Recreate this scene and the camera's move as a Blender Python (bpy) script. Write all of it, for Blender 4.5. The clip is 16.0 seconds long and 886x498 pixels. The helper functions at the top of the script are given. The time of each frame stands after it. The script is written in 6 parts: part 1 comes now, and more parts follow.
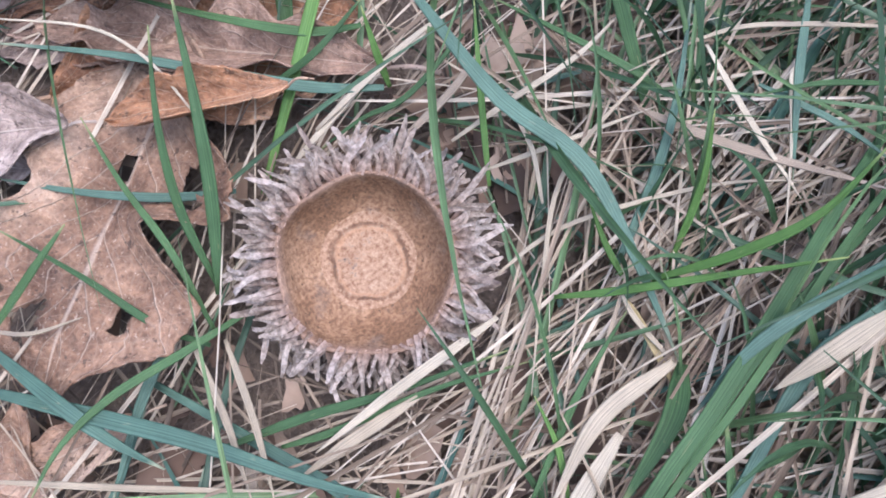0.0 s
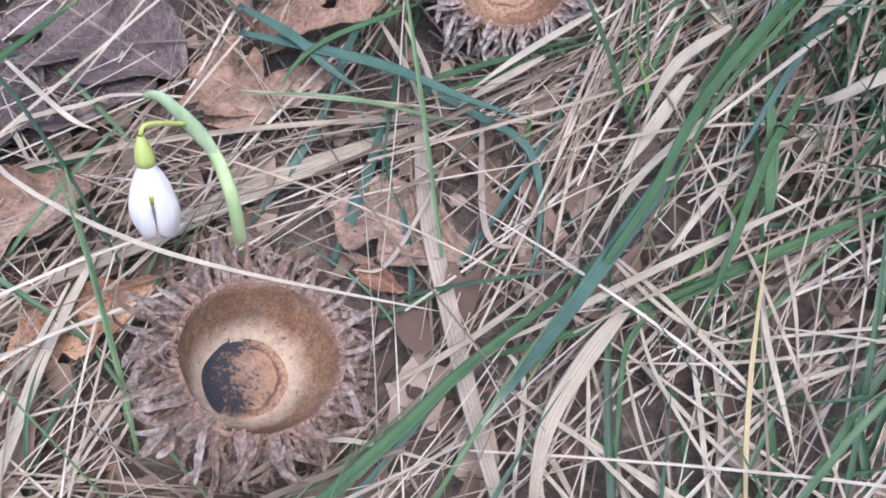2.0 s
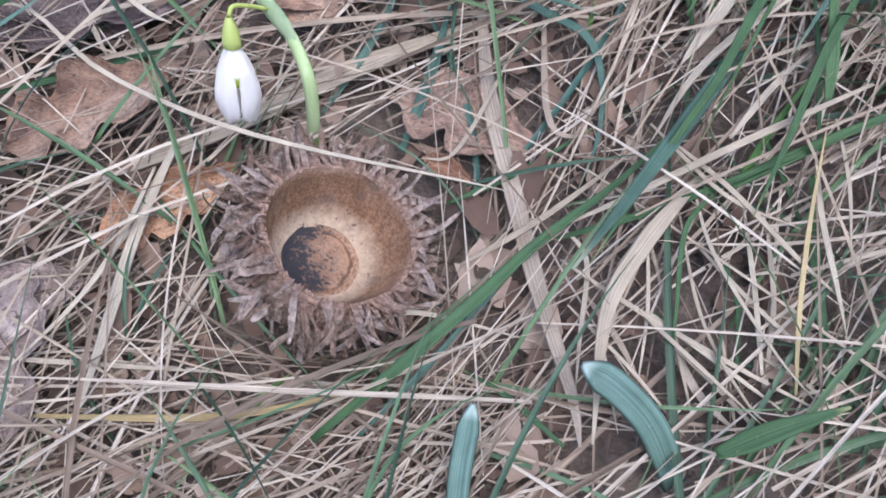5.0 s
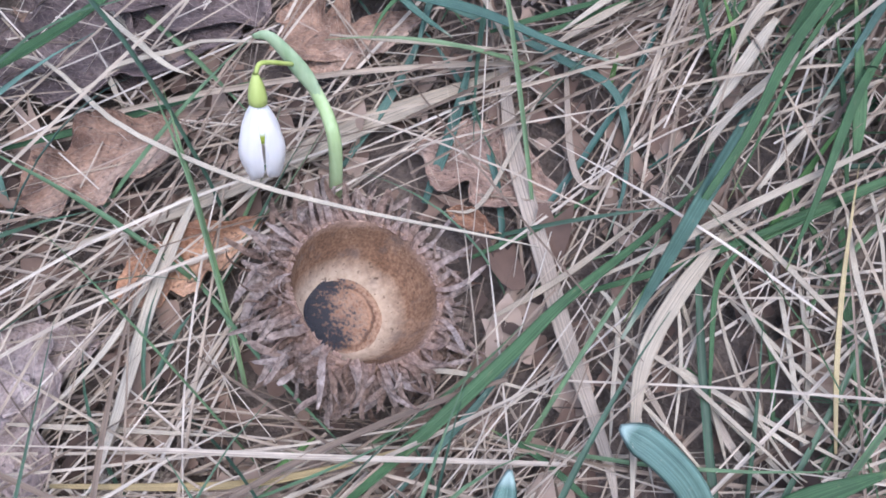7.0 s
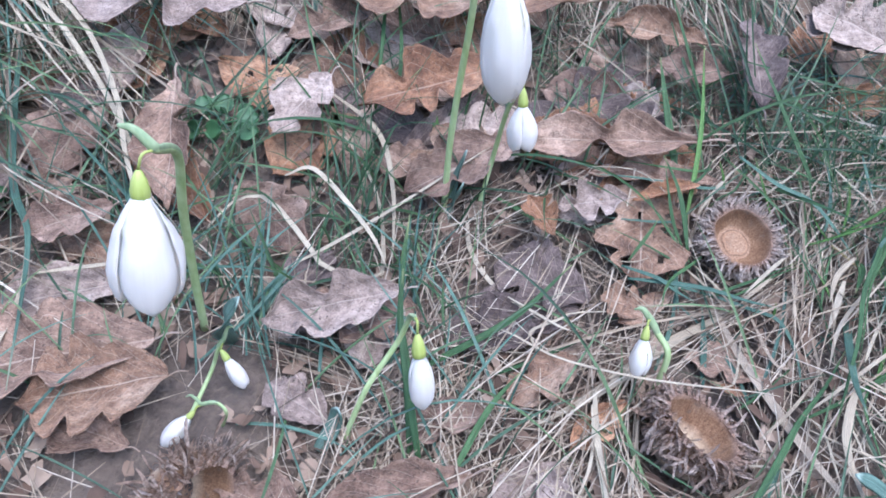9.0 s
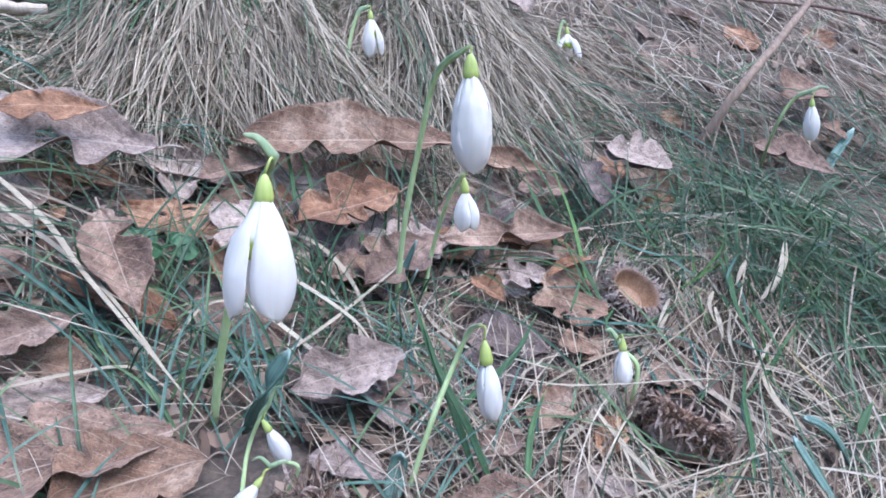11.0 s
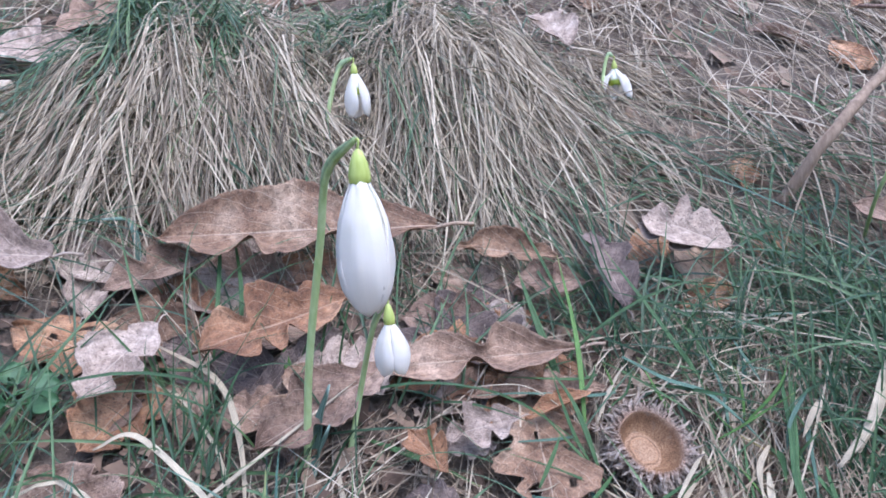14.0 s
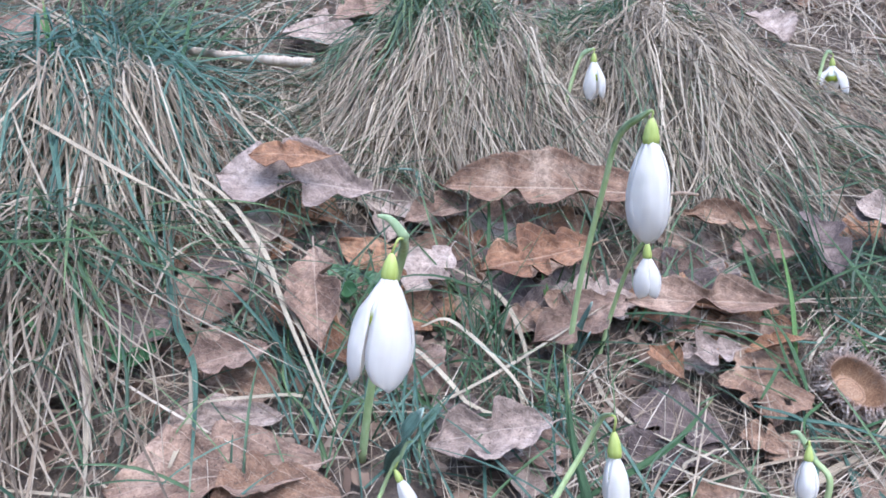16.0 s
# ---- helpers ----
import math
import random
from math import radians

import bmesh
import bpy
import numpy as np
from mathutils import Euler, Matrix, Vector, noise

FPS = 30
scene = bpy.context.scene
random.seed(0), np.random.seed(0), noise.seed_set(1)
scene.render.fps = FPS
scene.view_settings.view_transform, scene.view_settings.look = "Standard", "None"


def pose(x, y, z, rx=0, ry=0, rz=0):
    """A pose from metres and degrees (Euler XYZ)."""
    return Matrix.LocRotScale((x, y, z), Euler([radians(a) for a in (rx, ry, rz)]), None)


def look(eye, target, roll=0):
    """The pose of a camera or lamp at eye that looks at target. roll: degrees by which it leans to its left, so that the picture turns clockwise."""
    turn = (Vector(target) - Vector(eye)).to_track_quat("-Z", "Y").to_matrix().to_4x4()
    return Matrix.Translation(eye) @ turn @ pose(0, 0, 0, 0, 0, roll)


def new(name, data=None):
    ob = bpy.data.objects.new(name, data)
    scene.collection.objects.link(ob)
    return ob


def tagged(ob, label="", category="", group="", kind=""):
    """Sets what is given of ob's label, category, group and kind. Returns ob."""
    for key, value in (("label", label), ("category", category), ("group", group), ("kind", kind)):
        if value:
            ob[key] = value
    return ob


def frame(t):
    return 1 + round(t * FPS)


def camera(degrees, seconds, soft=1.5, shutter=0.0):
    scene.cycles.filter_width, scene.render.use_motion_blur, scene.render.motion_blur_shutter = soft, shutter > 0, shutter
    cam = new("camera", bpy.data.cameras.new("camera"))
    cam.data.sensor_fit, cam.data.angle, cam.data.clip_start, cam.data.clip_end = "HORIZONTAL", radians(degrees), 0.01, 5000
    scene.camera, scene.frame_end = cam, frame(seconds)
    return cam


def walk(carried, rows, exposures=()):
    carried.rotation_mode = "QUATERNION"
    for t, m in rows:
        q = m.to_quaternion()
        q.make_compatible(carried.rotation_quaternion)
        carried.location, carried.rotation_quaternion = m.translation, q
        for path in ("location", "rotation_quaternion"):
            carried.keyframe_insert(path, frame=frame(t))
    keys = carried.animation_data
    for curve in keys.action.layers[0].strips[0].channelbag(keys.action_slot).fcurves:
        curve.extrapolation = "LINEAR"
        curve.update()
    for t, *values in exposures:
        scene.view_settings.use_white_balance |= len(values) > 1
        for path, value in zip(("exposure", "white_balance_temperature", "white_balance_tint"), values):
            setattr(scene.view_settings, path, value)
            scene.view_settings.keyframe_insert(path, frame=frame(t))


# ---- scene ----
cam = camera(66.44, 16.0, soft=1.75)
# seconds, eye, then yaw, pitch and roll in degrees
ROWS = [
    (0, 0.02133, -0.04834, 0.07954, 15.33, -49.66, -5.66),
    (0.5, 0.02062, -0.05925, 0.08540, 15.50, -49.63, -5.30),
    (1, 0.02008, -0.07292, 0.08468, 15.84, -48.67, -4.58),
    (1.5, 0.01702, -0.09476, 0.07896, 14.11, -47.33, -2.04),
    (2, 0.01513, -0.11090, 0.06941, 15.12, -47.51, -2.01),
    (2.5, 0.01100, -0.11590, 0.06681, 15.98, -47.93, -2.37),
    (3, 0.00922, -0.12074, 0.06629, 16.65, -47.97, -2.26),
    (3.5, 0.00903, -0.12345, 0.05957, 16.71, -49.74, -1.98),
    (4, 0.00960, -0.12599, 0.06510, 17.91, -52.25, -3.49),
    (6.5, 0.00542, -0.11784, 0.06787, 14.57, -50.80, -1.54),
    (7, 0.00251, -0.11980, 0.06863, 15.14, -49.80, -2.18),
    (7.5, -0.00462, -0.13534, 0.08441, 15.32, -45.93, -2.46),
    (8, -0.01693, -0.16454, 0.11344, 14.17, -40.02, -1.58),
    (8.5, -0.04088, -0.20822, 0.13268, 10.72, -33.86, -1.07),
    (8.7, -0.05574, -0.21313, 0.13423, 9.90, -31.96, -1.63),
    (10.8, -0.15761, -0.24640, 0.08779, -16.12, -10.62, -3.89),
    (11, -0.16317, -0.24784, 0.08653, -17.29, -9.21, -3.16),
    (11.5, -0.16021, -0.23945, 0.09339, -20.39, -7.99, -2.84),
    (12, -0.15291, -0.22933, 0.10071, -21.43, -7.78, -4.16),
    (12.5, -0.14392, -0.22423, 0.11244, -21.69, -7.24, -4.39),
    (13, -0.11440, -0.20400, 0.10707, -13.62, -6.83, -3.21),
    (13.5, -0.08857, -0.18910, 0.10668, -11.04, -6.87, -4.64),
    (14, -0.08409, -0.19140, 0.10877, -7.31, -7.09, -5.25),
    (14.5, -0.09003, -0.19755, 0.10641, -3.06, -6.97, -3.74),
    (15, -0.10034, -0.21677, 0.10338, 2.27, -6.88, -2.01),
    (15.5, -0.11580, -0.23913, 0.10558, 4.93, -6.99, -2.52),
    (16, -0.12958, -0.25179, 0.10187, 5.00, -7.24, -1.55),
]
walk(cam, [(t, pose(x, y, z, 0, 0, yaw) @ pose(0, 0, 0, 90 + pitch) @ pose(0, 0, 0, 0, 0, roll)) for t, x, y, z, yaw, pitch, roll in ROWS], [(0.0, 1.64, 5500.0, 17.0), (2.0, 1.42, 5400.0, 17.0), (4.0, 1.26, 5400.0, 16.0), (7.0, 1.3, 5250.0, 17.0), (8.5, 1.5, 5100.0, 13.5), (11.0, 1.48, 5080.0, 12.5), (13.5, 1.45, 5200.0, 14.5), (16.0, 1.5, 5250.0, 12.5)])

# ---- world and light: a hazy, overcast late-winter afternoon ----
world = bpy.data.worlds.new("sky")
scene.world = world
world.use_nodes = True
wn = world.node_tree
sky = wn.nodes.new("ShaderNodeTexSky")
sky.sky_type, sky.sun_disc = "NISHITA", False
sky.sun_elevation, sky.sun_rotation = radians(64), radians(138)
sky.dust_density, sky.air_density, sky.ozone_density = 3.0, 1.0, 2.5
wn.links.new(sky.outputs[0], wn.nodes["Background"].inputs[0])
wn.nodes["Background"].inputs[1].default_value = 0.15
sun = new("sun", bpy.data.lights.new("sun", "SUN"))
sun.data.energy, sun.data.angle, sun.data.color = 1.3, radians(60), (1.0, 0.95, 0.9)
sun.matrix_world = look((0.45, -0.5, 1.4), (0, 0, 0))


# ---- materials ----
class Nodes:
    """Small helper to chain shader nodes."""

    def __init__(self, name, rough=0.7):
        self.m = bpy.data.materials.new(name)
        self.m.use_nodes = True
        self.t = self.m.node_tree
        self.b = self.t.nodes["Principled BSDF"]
        self.b.inputs["Roughness"].default_value = rough
        self.b.inputs["Specular IOR Level"].default_value = 0.3

    def node(self, kind, **inputs):
        n = self.t.nodes.new("ShaderNode" + kind)
        for k, v in inputs.items():
            self.put(n.inputs[k.replace("_", " ")], v)
        return n

    def put(self, socket, v):
        if isinstance(v, bpy.types.NodeSocket):
            self.t.links.new(v, socket)
        else:
            socket.default_value = v

    def coords(self, kind="Object", scale=None):
        c = self.node("TexCoord").outputs[kind]
        if scale:
            n = self.node("Mapping", Scale=scale)
            self.t.links.new(c, n.inputs[0])
            c = n.outputs[0]
        return c

    def noise(self, scale, detail=4, vec=None, rough=0.6):
        n = self.node("TexNoise", Scale=scale, Detail=detail, Roughness=rough)
        self.t.links.new(vec or self.coords(), n.inputs["Vector"])
        return n.outputs["Fac"]

    def ramp(self, fac, stops):
        n = self.node("ValToRGB")
        self.t.links.new(fac, n.inputs[0])
        e = n.color_ramp.elements
        while len(e) < len(stops):
            e.new(0.5)
        for el, (p, c) in zip(e, stops):
            el.position, el.color = p, (*c, 1) if len(c) == 3 else c
        return n.outputs[0]

    def mix(self, fac, a, b, mode="MIX"):
        n = self.t.nodes.new("ShaderNodeMix")
        n.data_type, n.blend_type = "RGBA", mode
        for s, v in ((n.inputs[0], fac), (n.inputs[6], a), (n.inputs[7], b)):
            self.put(s, (*v, 1) if isinstance(v, tuple) and len(v) == 3 else v)
        return n.outputs[2]

    def math(self, op, a, b=0.0):
        n = self.t.nodes.new("ShaderNodeMath")
        n.operation = op
        self.put(n.inputs[0], a), self.put(n.inputs[1], b)
        return n.outputs[0]

    def colour(self, c):
        self.put(self.b.inputs["Base Color"], (*c, 1) if isinstance(c, tuple) else c)
        return self

    def bump(self, height, strength=0.5, distance=0.0005):
        n = self.node("Bump", Strength=strength, Distance=distance, Height=height)
        self.t.links.new(n.outputs[0], self.b.inputs["Normal"])
        return self

    def translucent(self, amount, colour):
        tr = self.node("BsdfTranslucent", Color=colour)
        mx = self.node("MixShader", Fac=amount)
        out = self.t.nodes["Material Output"]
        self.t.links.new(self.b.outputs[0], mx.inputs[1])
        self.t.links.new(tr.outputs[0], mx.inputs[2])
        self.t.links.new(mx.outputs[0], out.inputs[0])
        return self


def soil_material():
    n = Nodes("soil", 0.95)
    big, fine = n.noise(28, 5), n.noise(420, 6)
    c = n.ramp(big, [(0.3, (0.06, 0.045, 0.036)), (0.55, (0.115, 0.086, 0.066)), (0.75, (0.17, 0.13, 0.097))])
    c = n.mix(n.ramp(fine, [(0.35, (0, 0, 0)), (0.7, (1, 1, 1))]), c, (0.16, 0.12, 0.085), "MIX")
    # further off, dead turf with green patches hides the soil
    turf = n.ramp(n.noise(55, 6), [(0.3, (0.10, 0.085, 0.05)), (0.5, (0.24, 0.19, 0.125)), (0.7, (0.34, 0.275, 0.185))])
    turf = n.mix(n.ramp(n.noise(7, 5), [(0.45, (0, 0, 0)), (0.62, (1, 1, 1))]), turf, (0.075, 0.115, 0.045))
    away = n.node("VectorMath")
    away.operation = "LENGTH"
    n.t.links.new(n.coords(), away.inputs[0])
    c = n.mix(n.ramp(away.outputs["Value"], [(0.45, (0, 0, 0)), (0.8, (1, 1, 1))]), c, turf)
    return n.colour(c).bump(n.math("ADD", fine, big), 0.9, 0.003).m


def strand_material(name, stops, rough=0.6, translucence=0.2, single=False):
    """Straw or grass: every strand has its own tone, with streaks and blotches."""
    n = Nodes(name, rough)
    tone = n.node("ObjectInfo").outputs["Random"] if single else n.node("NewGeometry").outputs["Random Per Island"]
    c = n.ramp(tone, stops)
    streak, blot = n.noise(1.0, 3, n.coords("UV", (4.5, 1.1, 1))), n.noise(170, 4)
    c = n.mix(0.55, c, n.ramp(streak, [(0.36, (0.42, 0.39, 0.37)), (0.64, (1.38, 1.36, 1.33))]), "MULTIPLY")
    c = n.mix(0.6, c, n.ramp(blot, [(0.35, (0.62, 0.58, 0.54)), (0.65, (1.12, 1.1, 1.06))]), "MULTIPLY")
    n.colour(c).bump(streak, 0.35, 0.0002)
    return n.translucent(translucence, c).m if translucence else n.m


def blade_material(name, low, high, tip, rough=0.45, translucence=0.25):
    """One broad blade: ribs along it (u), a pale or dry tip (v)."""
    n = Nodes(name, rough)
    n.b.inputs["Specular IOR Level"].default_value = 0.18
    uv = n.coords("UV")
    s = n.node("SeparateXYZ", Vector=uv)
    rnd = n.node("ObjectInfo").outputs["Random"]
    c = n.mix(rnd, low, high)
    ribs = n.noise(1.0, 3, n.coords("UV", (20, 0.7, 1)))
    c = n.mix(0.75, c, n.ramp(ribs, [(0.38, (0.55, 0.58, 0.55)), (0.62, (1.3, 1.3, 1.25))]), "MULTIPLY")
    blot = n.noise(160, 4)
    c = n.mix(0.4, c, n.ramp(blot, [(0.35, (0.6, 0.58, 0.55)), (0.65, (1.2, 1.2, 1.17))]), "MULTIPLY")
    wear = n.ramp(n.noise(1.0, 4, n.coords("UV", (3, 9, 1))), [(0.64, (0, 0, 0)), (0.70, (0.7, 0.7, 0.7))])
    c = n.mix(wear, c, n.mix(0.5, tip, (0.3, 0.22, 0.12)))
    end = n.math("ADD", s.outputs[1], n.math("MULTIPLY", n.noise(300, 2), 0.08))
    c = n.mix(n.ramp(end, [(0.93, (0, 0, 0)), (1.02, (1, 1, 1))]), c, tip)
    n.colour(c).bump(ribs, 0.4, 0.0003)
    return n.translucent(translucence, c).m if translucence else n.m


def leaf_material(name, dark, mid, light, rough=0.75):
    """A dead oak leaf: veins from its own u, v, blotches, pale edges and dark specks."""
    n = Nodes(name, rough)
    uv = n.coords("UV")
    s = n.node("SeparateXYZ", Vector=uv)
    u, v = s.outputs[0], s.outputs[1]
    off = n.math("ABSOLUTE", v)
    wob = n.math("MULTIPLY", n.math("SUBTRACT", n.noise(90, 2), 0.5), 0.05)
    side = n.math("ADD", n.math("SUBTRACT", u, n.math("MULTIPLY", off, 0.34)), wob)
    vein = n.math("ABSOLUTE", n.math("SUBTRACT", n.math("FRACT", n.math("MULTIPLY", side, 8.0)), 0.5))
    vein = n.ramp(vein, [(0.0, (1, 1, 1)), (0.045, (0, 0, 0))])
    rib = n.ramp(off, [(0.012, (1, 1, 1)), (0.035, (0, 0, 0))])
    def cells(scale, width):
        bent = n.node("VectorMath")
        bent.operation = "ADD"
        warp = n.node("TexNoise", Scale=scale * 0.8, Detail=2.0)
        n.t.links.new(n.coords(), warp.inputs["Vector"])
        small = n.node("VectorMath")
        small.operation = "SCALE"
        small.inputs["Scale"].default_value = 0.5 / scale
        n.t.links.new(warp.outputs["Color"], small.inputs[0])
        n.t.links.new(n.coords(), bent.inputs[0])
        n.t.links.new(small.outputs[0], bent.inputs[1])
        vor = n.node("TexVoronoi", Scale=scale)
        vor.feature = "DISTANCE_TO_EDGE"
        n.t.links.new(bent.outputs[0], vor.inputs["Vector"])
        return n.ramp(vor.outputs["Distance"], [(0.0, (1, 1, 1)), (width, (0, 0, 0))])

    net, cracks = cells(900.0, 0.13), cells(260.0, 0.035)
    lines = n.math("MAXIMUM", n.math("MAXIMUM", vein, rib), n.math("MULTIPLY", n.math("MAXIMUM", n.math("MULTIPLY", net, 0.5), cracks), 0.3))
    blot, fine = n.noise(45, 5), n.noise(330, 5)
    c = n.ramp(blot, [(0.34, dark), (0.5, mid), (0.66, light)])
    c = n.mix(0.6, c, n.ramp(fine, [(0.37, (0.42, 0.36, 0.33)), (0.63, (1.4, 1.37, 1.33))]), "MULTIPLY")
    c = n.mix(0.5, c, n.ramp(n.noise(1500, 3), [(0.4, (0.6, 0.57, 0.55)), (0.6, (1.25, 1.24, 1.22))]), "MULTIPLY")
    c = n.mix(n.math("MULTIPLY", lines, 0.5), c, n.mix(0.5, light, (0.6, 0.5, 0.38)))
    spots = n.ramp(n.noise(800, 3), [(0.62, (0, 0, 0)), (0.68, (1, 1, 1))])
    c = n.mix(n.math("MULTIPLY", spots, 0.75), c, (0.05, 0.032, 0.022))
    flecks = n.ramp(n.noise(1300, 3, n.coords("Generated", (0.05, 0.05, 0.05))), [(0.62, (0, 0, 0)), (0.68, (1, 1, 1))])
    c = n.mix(n.math("MULTIPLY", flecks, 0.4), c, n.mix(0.6, light, (0.62, 0.52, 0.4)))
    rnd = n.node("ObjectInfo").outputs["Random"]
    c = n.mix(1.0, c, n.ramp(rnd, [(0.0, (0.8, 0.78, 0.78)), (1.0, (1.12, 1.1, 1.06))]), "MULTIPLY")
    n.colour(c).bump(n.math("ADD", n.math("ADD", n.math("MULTIPLY", lines, 0.22), fine), n.math("MULTIPLY", n.noise(1500, 4), 0.5)), 0.9, 0.0009)
    return n.translucent(0.12, c).m


def cup_wall_material():
    n = Nodes("cup_wall", 0.85)
    n.b.inputs["Specular IOR Level"].default_value = 0.12
    fine, blot = n.noise(2200, 6), n.noise(95, 5)
    c = n.ramp(blot, [(0.30, (0.15, 0.084, 0.045)), (0.5, (0.22, 0.132, 0.075)), (0.64, (0.29, 0.185, 0.112))])
    c = n.mix(0.7, c, n.ramp(fine, [(0.4, (0.6, 0.54, 0.5)), (0.6, (1.25, 1.22, 1.18))]), "MULTIPLY")
    height = n.node("SeparateXYZ", Vector=n.coords()).outputs[2]
    rim = n.math("MULTIPLY", n.math("ADD", height, n.math("MULTIPLY", blot, 0.003)), 100.0)
    c = n.mix(n.ramp(rim, [(0.0, (0, 0, 0)), (0.16, (0.45, 0.45, 0.45))]), c, n.mix(fine, (0.17, 0.105, 0.075), (0.36, 0.26, 0.205)))
    low = n.ramp(n.math("ADD", n.math("MULTIPLY", height, -100.0), n.math("MULTIPLY", blot, 0.3)), [(0.74, (0, 0, 0)), (0.98, (0.7, 0.7, 0.7))])
    c = n.mix(low, c, (0.46, 0.36, 0.245))
    mould = n.ramp(n.noise(260, 6), [(0.55, (0, 0, 0)), (0.66, (0.55, 0.55, 0.55))])
    c = n.mix(mould, c, (0.15, 0.115, 0.09))
    fibres = n.noise(1.0, 4, n.coords("Object", (900, 900, 160)))
    c = n.mix(0.5, c, n.ramp(fibres, [(0.36, (0.66, 0.6, 0.56)), (0.64, (1.22, 1.2, 1.17))]), "MULTIPLY")
    specks = n.ramp(n.noise(1500, 2), [(0.64, (0, 0, 0)), (0.70, (1, 1, 1))])
    c = n.mix(n.math("MULTIPLY", specks, 0.7), c, (0.06, 0.035, 0.02))
    return n.colour(c).bump(n.math("ADD", fine, blot), 0.7, 0.0006).m


def cup_scar_material(name, black_gain, bias=0.0):
    n = Nodes(name, 0.9)
    fine, blot = n.noise(1900, 8), n.noise(170, 4)
    c = n.ramp(fine, [(0.32, (0.17, 0.088, 0.048)), (0.5, (0.30, 0.18, 0.105)), (0.68, (0.40, 0.27, 0.17))])
    away = n.node("VectorMath")
    away.operation = "LENGTH"
    n.t.links.new(n.node("Mapping", Vector=n.coords(), Scale=(1, 1, 0)).outputs[0], away.inputs[0])
    edge = n.math("MULTIPLY", n.math("ADD", away.outputs["Value"], n.math("ADD", n.math("MULTIPLY", blot, 0.0026), n.math("MULTIPLY", fine, 0.0008))), 100.0)
    broken = n.ramp(n.noise(330, 5), [(0.38, (0.4, 0.4, 0.4)), (0.55, (1, 1, 1))])
    ring = n.ramp(edge, [(0.60, (0, 0, 0)), (0.63, (0.85, 0.85, 0.85)), (0.65, (0.85, 0.85, 0.85)), (0.68, (0.0, 0.0, 0.0))])
    c = n.mix(n.math("MULTIPLY", ring, broken), c, (0.10, 0.05, 0.026))
    c = n.mix(n.ramp(edge, [(0.55, (0, 0, 0)), (0.58, (0.6, 0.6, 0.6)), (0.61, (0, 0, 0))]), c, (0.36, 0.2, 0.105))
    # blacker towards the scar's +x side, with a ragged edge
    black_part = n.math("ADD", n.math("MULTIPLY", n.node("SeparateXYZ", Vector=n.coords()).outputs[0], black_gain), blot)
    black_part = n.math("ADD", black_part, n.math("MULTIPLY", n.math("SUBTRACT", fine, 0.5), 0.9))
    c = n.mix(n.ramp(n.math("ADD", black_part, bias), [(0.46, (0, 0, 0)), (0.66, (1, 1, 1))]), c, n.mix(fine, (0.012, 0.012, 0.014), (0.05, 0.047, 0.047)))
    return n.colour(c).bump(fine, 0.9, 0.0006).m


def scale_material(name, stops):
    n = Nodes(name, 0.85)
    rnd = n.node("ObjectInfo").outputs["Random"]
    fine = n.noise(1300, 4)
    c = n.ramp(rnd, stops)
    along = n.math("MULTIPLY", n.node("SeparateXYZ", Vector=n.coords()).outputs[0], 100.0)
    c = n.mix(n.ramp(along, [(0.03, (0.75, 0.75, 0.75)), (0.3, (0, 0, 0))]), c, (0.36, 0.235, 0.17))
    c = n.mix(0.8, c, n.ramp(fine, [(0.4, (0.55, 0.51, 0.48)), (0.6, (1.25, 1.23, 1.2))]), "MULTIPLY")
    n.b.inputs["Specular IOR Level"].default_value = 0.1
    return n.colour(c).bump(n.math("ADD", fine, n.noise(3500, 3)), 0.7, 0.0005).translucent(0.42, c).m


def petal_material():
    n = Nodes("petal", 0.5)
    veins = n.noise(1.0, 2, n.coords("UV", (16, 0.5, 1)))
    c = n.mix(0.6, (0.9, 0.86, 0.8), n.ramp(veins, [(0.3, (0.86, 0.86, 0.87)), (0.7, (1, 1, 1))]), "MULTIPLY")
    soft = n.noise(210, 3)
    c = n.mix(0.5, c, n.ramp(soft, [(0.3, (0.88, 0.88, 0.86)), (0.65, (1, 1, 1))]), "MULTIPLY")
    n.colour(c).bump(n.math("ADD", veins, soft), 0.25, 0.0004)
    return n.translucent(0.6, (0.92, 0.87, 0.8, 1)).m


def inner_petal_material():
    n = Nodes("inner_petal", 0.5)
    s = n.node("SeparateXYZ", Vector=n.coords("UV"))
    mark = n.ramp(s.outputs[1], [(0.55, (0, 0, 0)), (0.66, (1, 1, 1)), (0.9, (1, 1, 1)), (0.96, (0, 0, 0))])
    c = n.mix(mark, (0.84, 0.84, 0.72), (0.42, 0.5, 0.06))
    return n.colour(c).translucent(0.25, c).m


def stem_material(name, a, b):
    n = Nodes(name, 0.42)
    c = n.ramp(n.noise(1.0, 3, n.coords("Object", (500, 500, 60))), [(0.3, a), (0.7, b)])
    c = n.mix(0.3, c, n.ramp(n.noise(260, 3), [(0.3, (0.7, 0.7, 0.65)), (0.7, (1.15, 1.15, 1.1))]), "MULTIPLY")
    return n.colour(c).translucent(0.15, c).m


def bark_material(name, a, b):
    n = Nodes(name, 0.85)
    f = n.noise(1.0, 5, n.coords("Object", (500, 500, 120)))
    return n.colour(n.ramp(f, [(0.3, a), (0.7, b)])).bump(f, 0.3, 0.0004).m


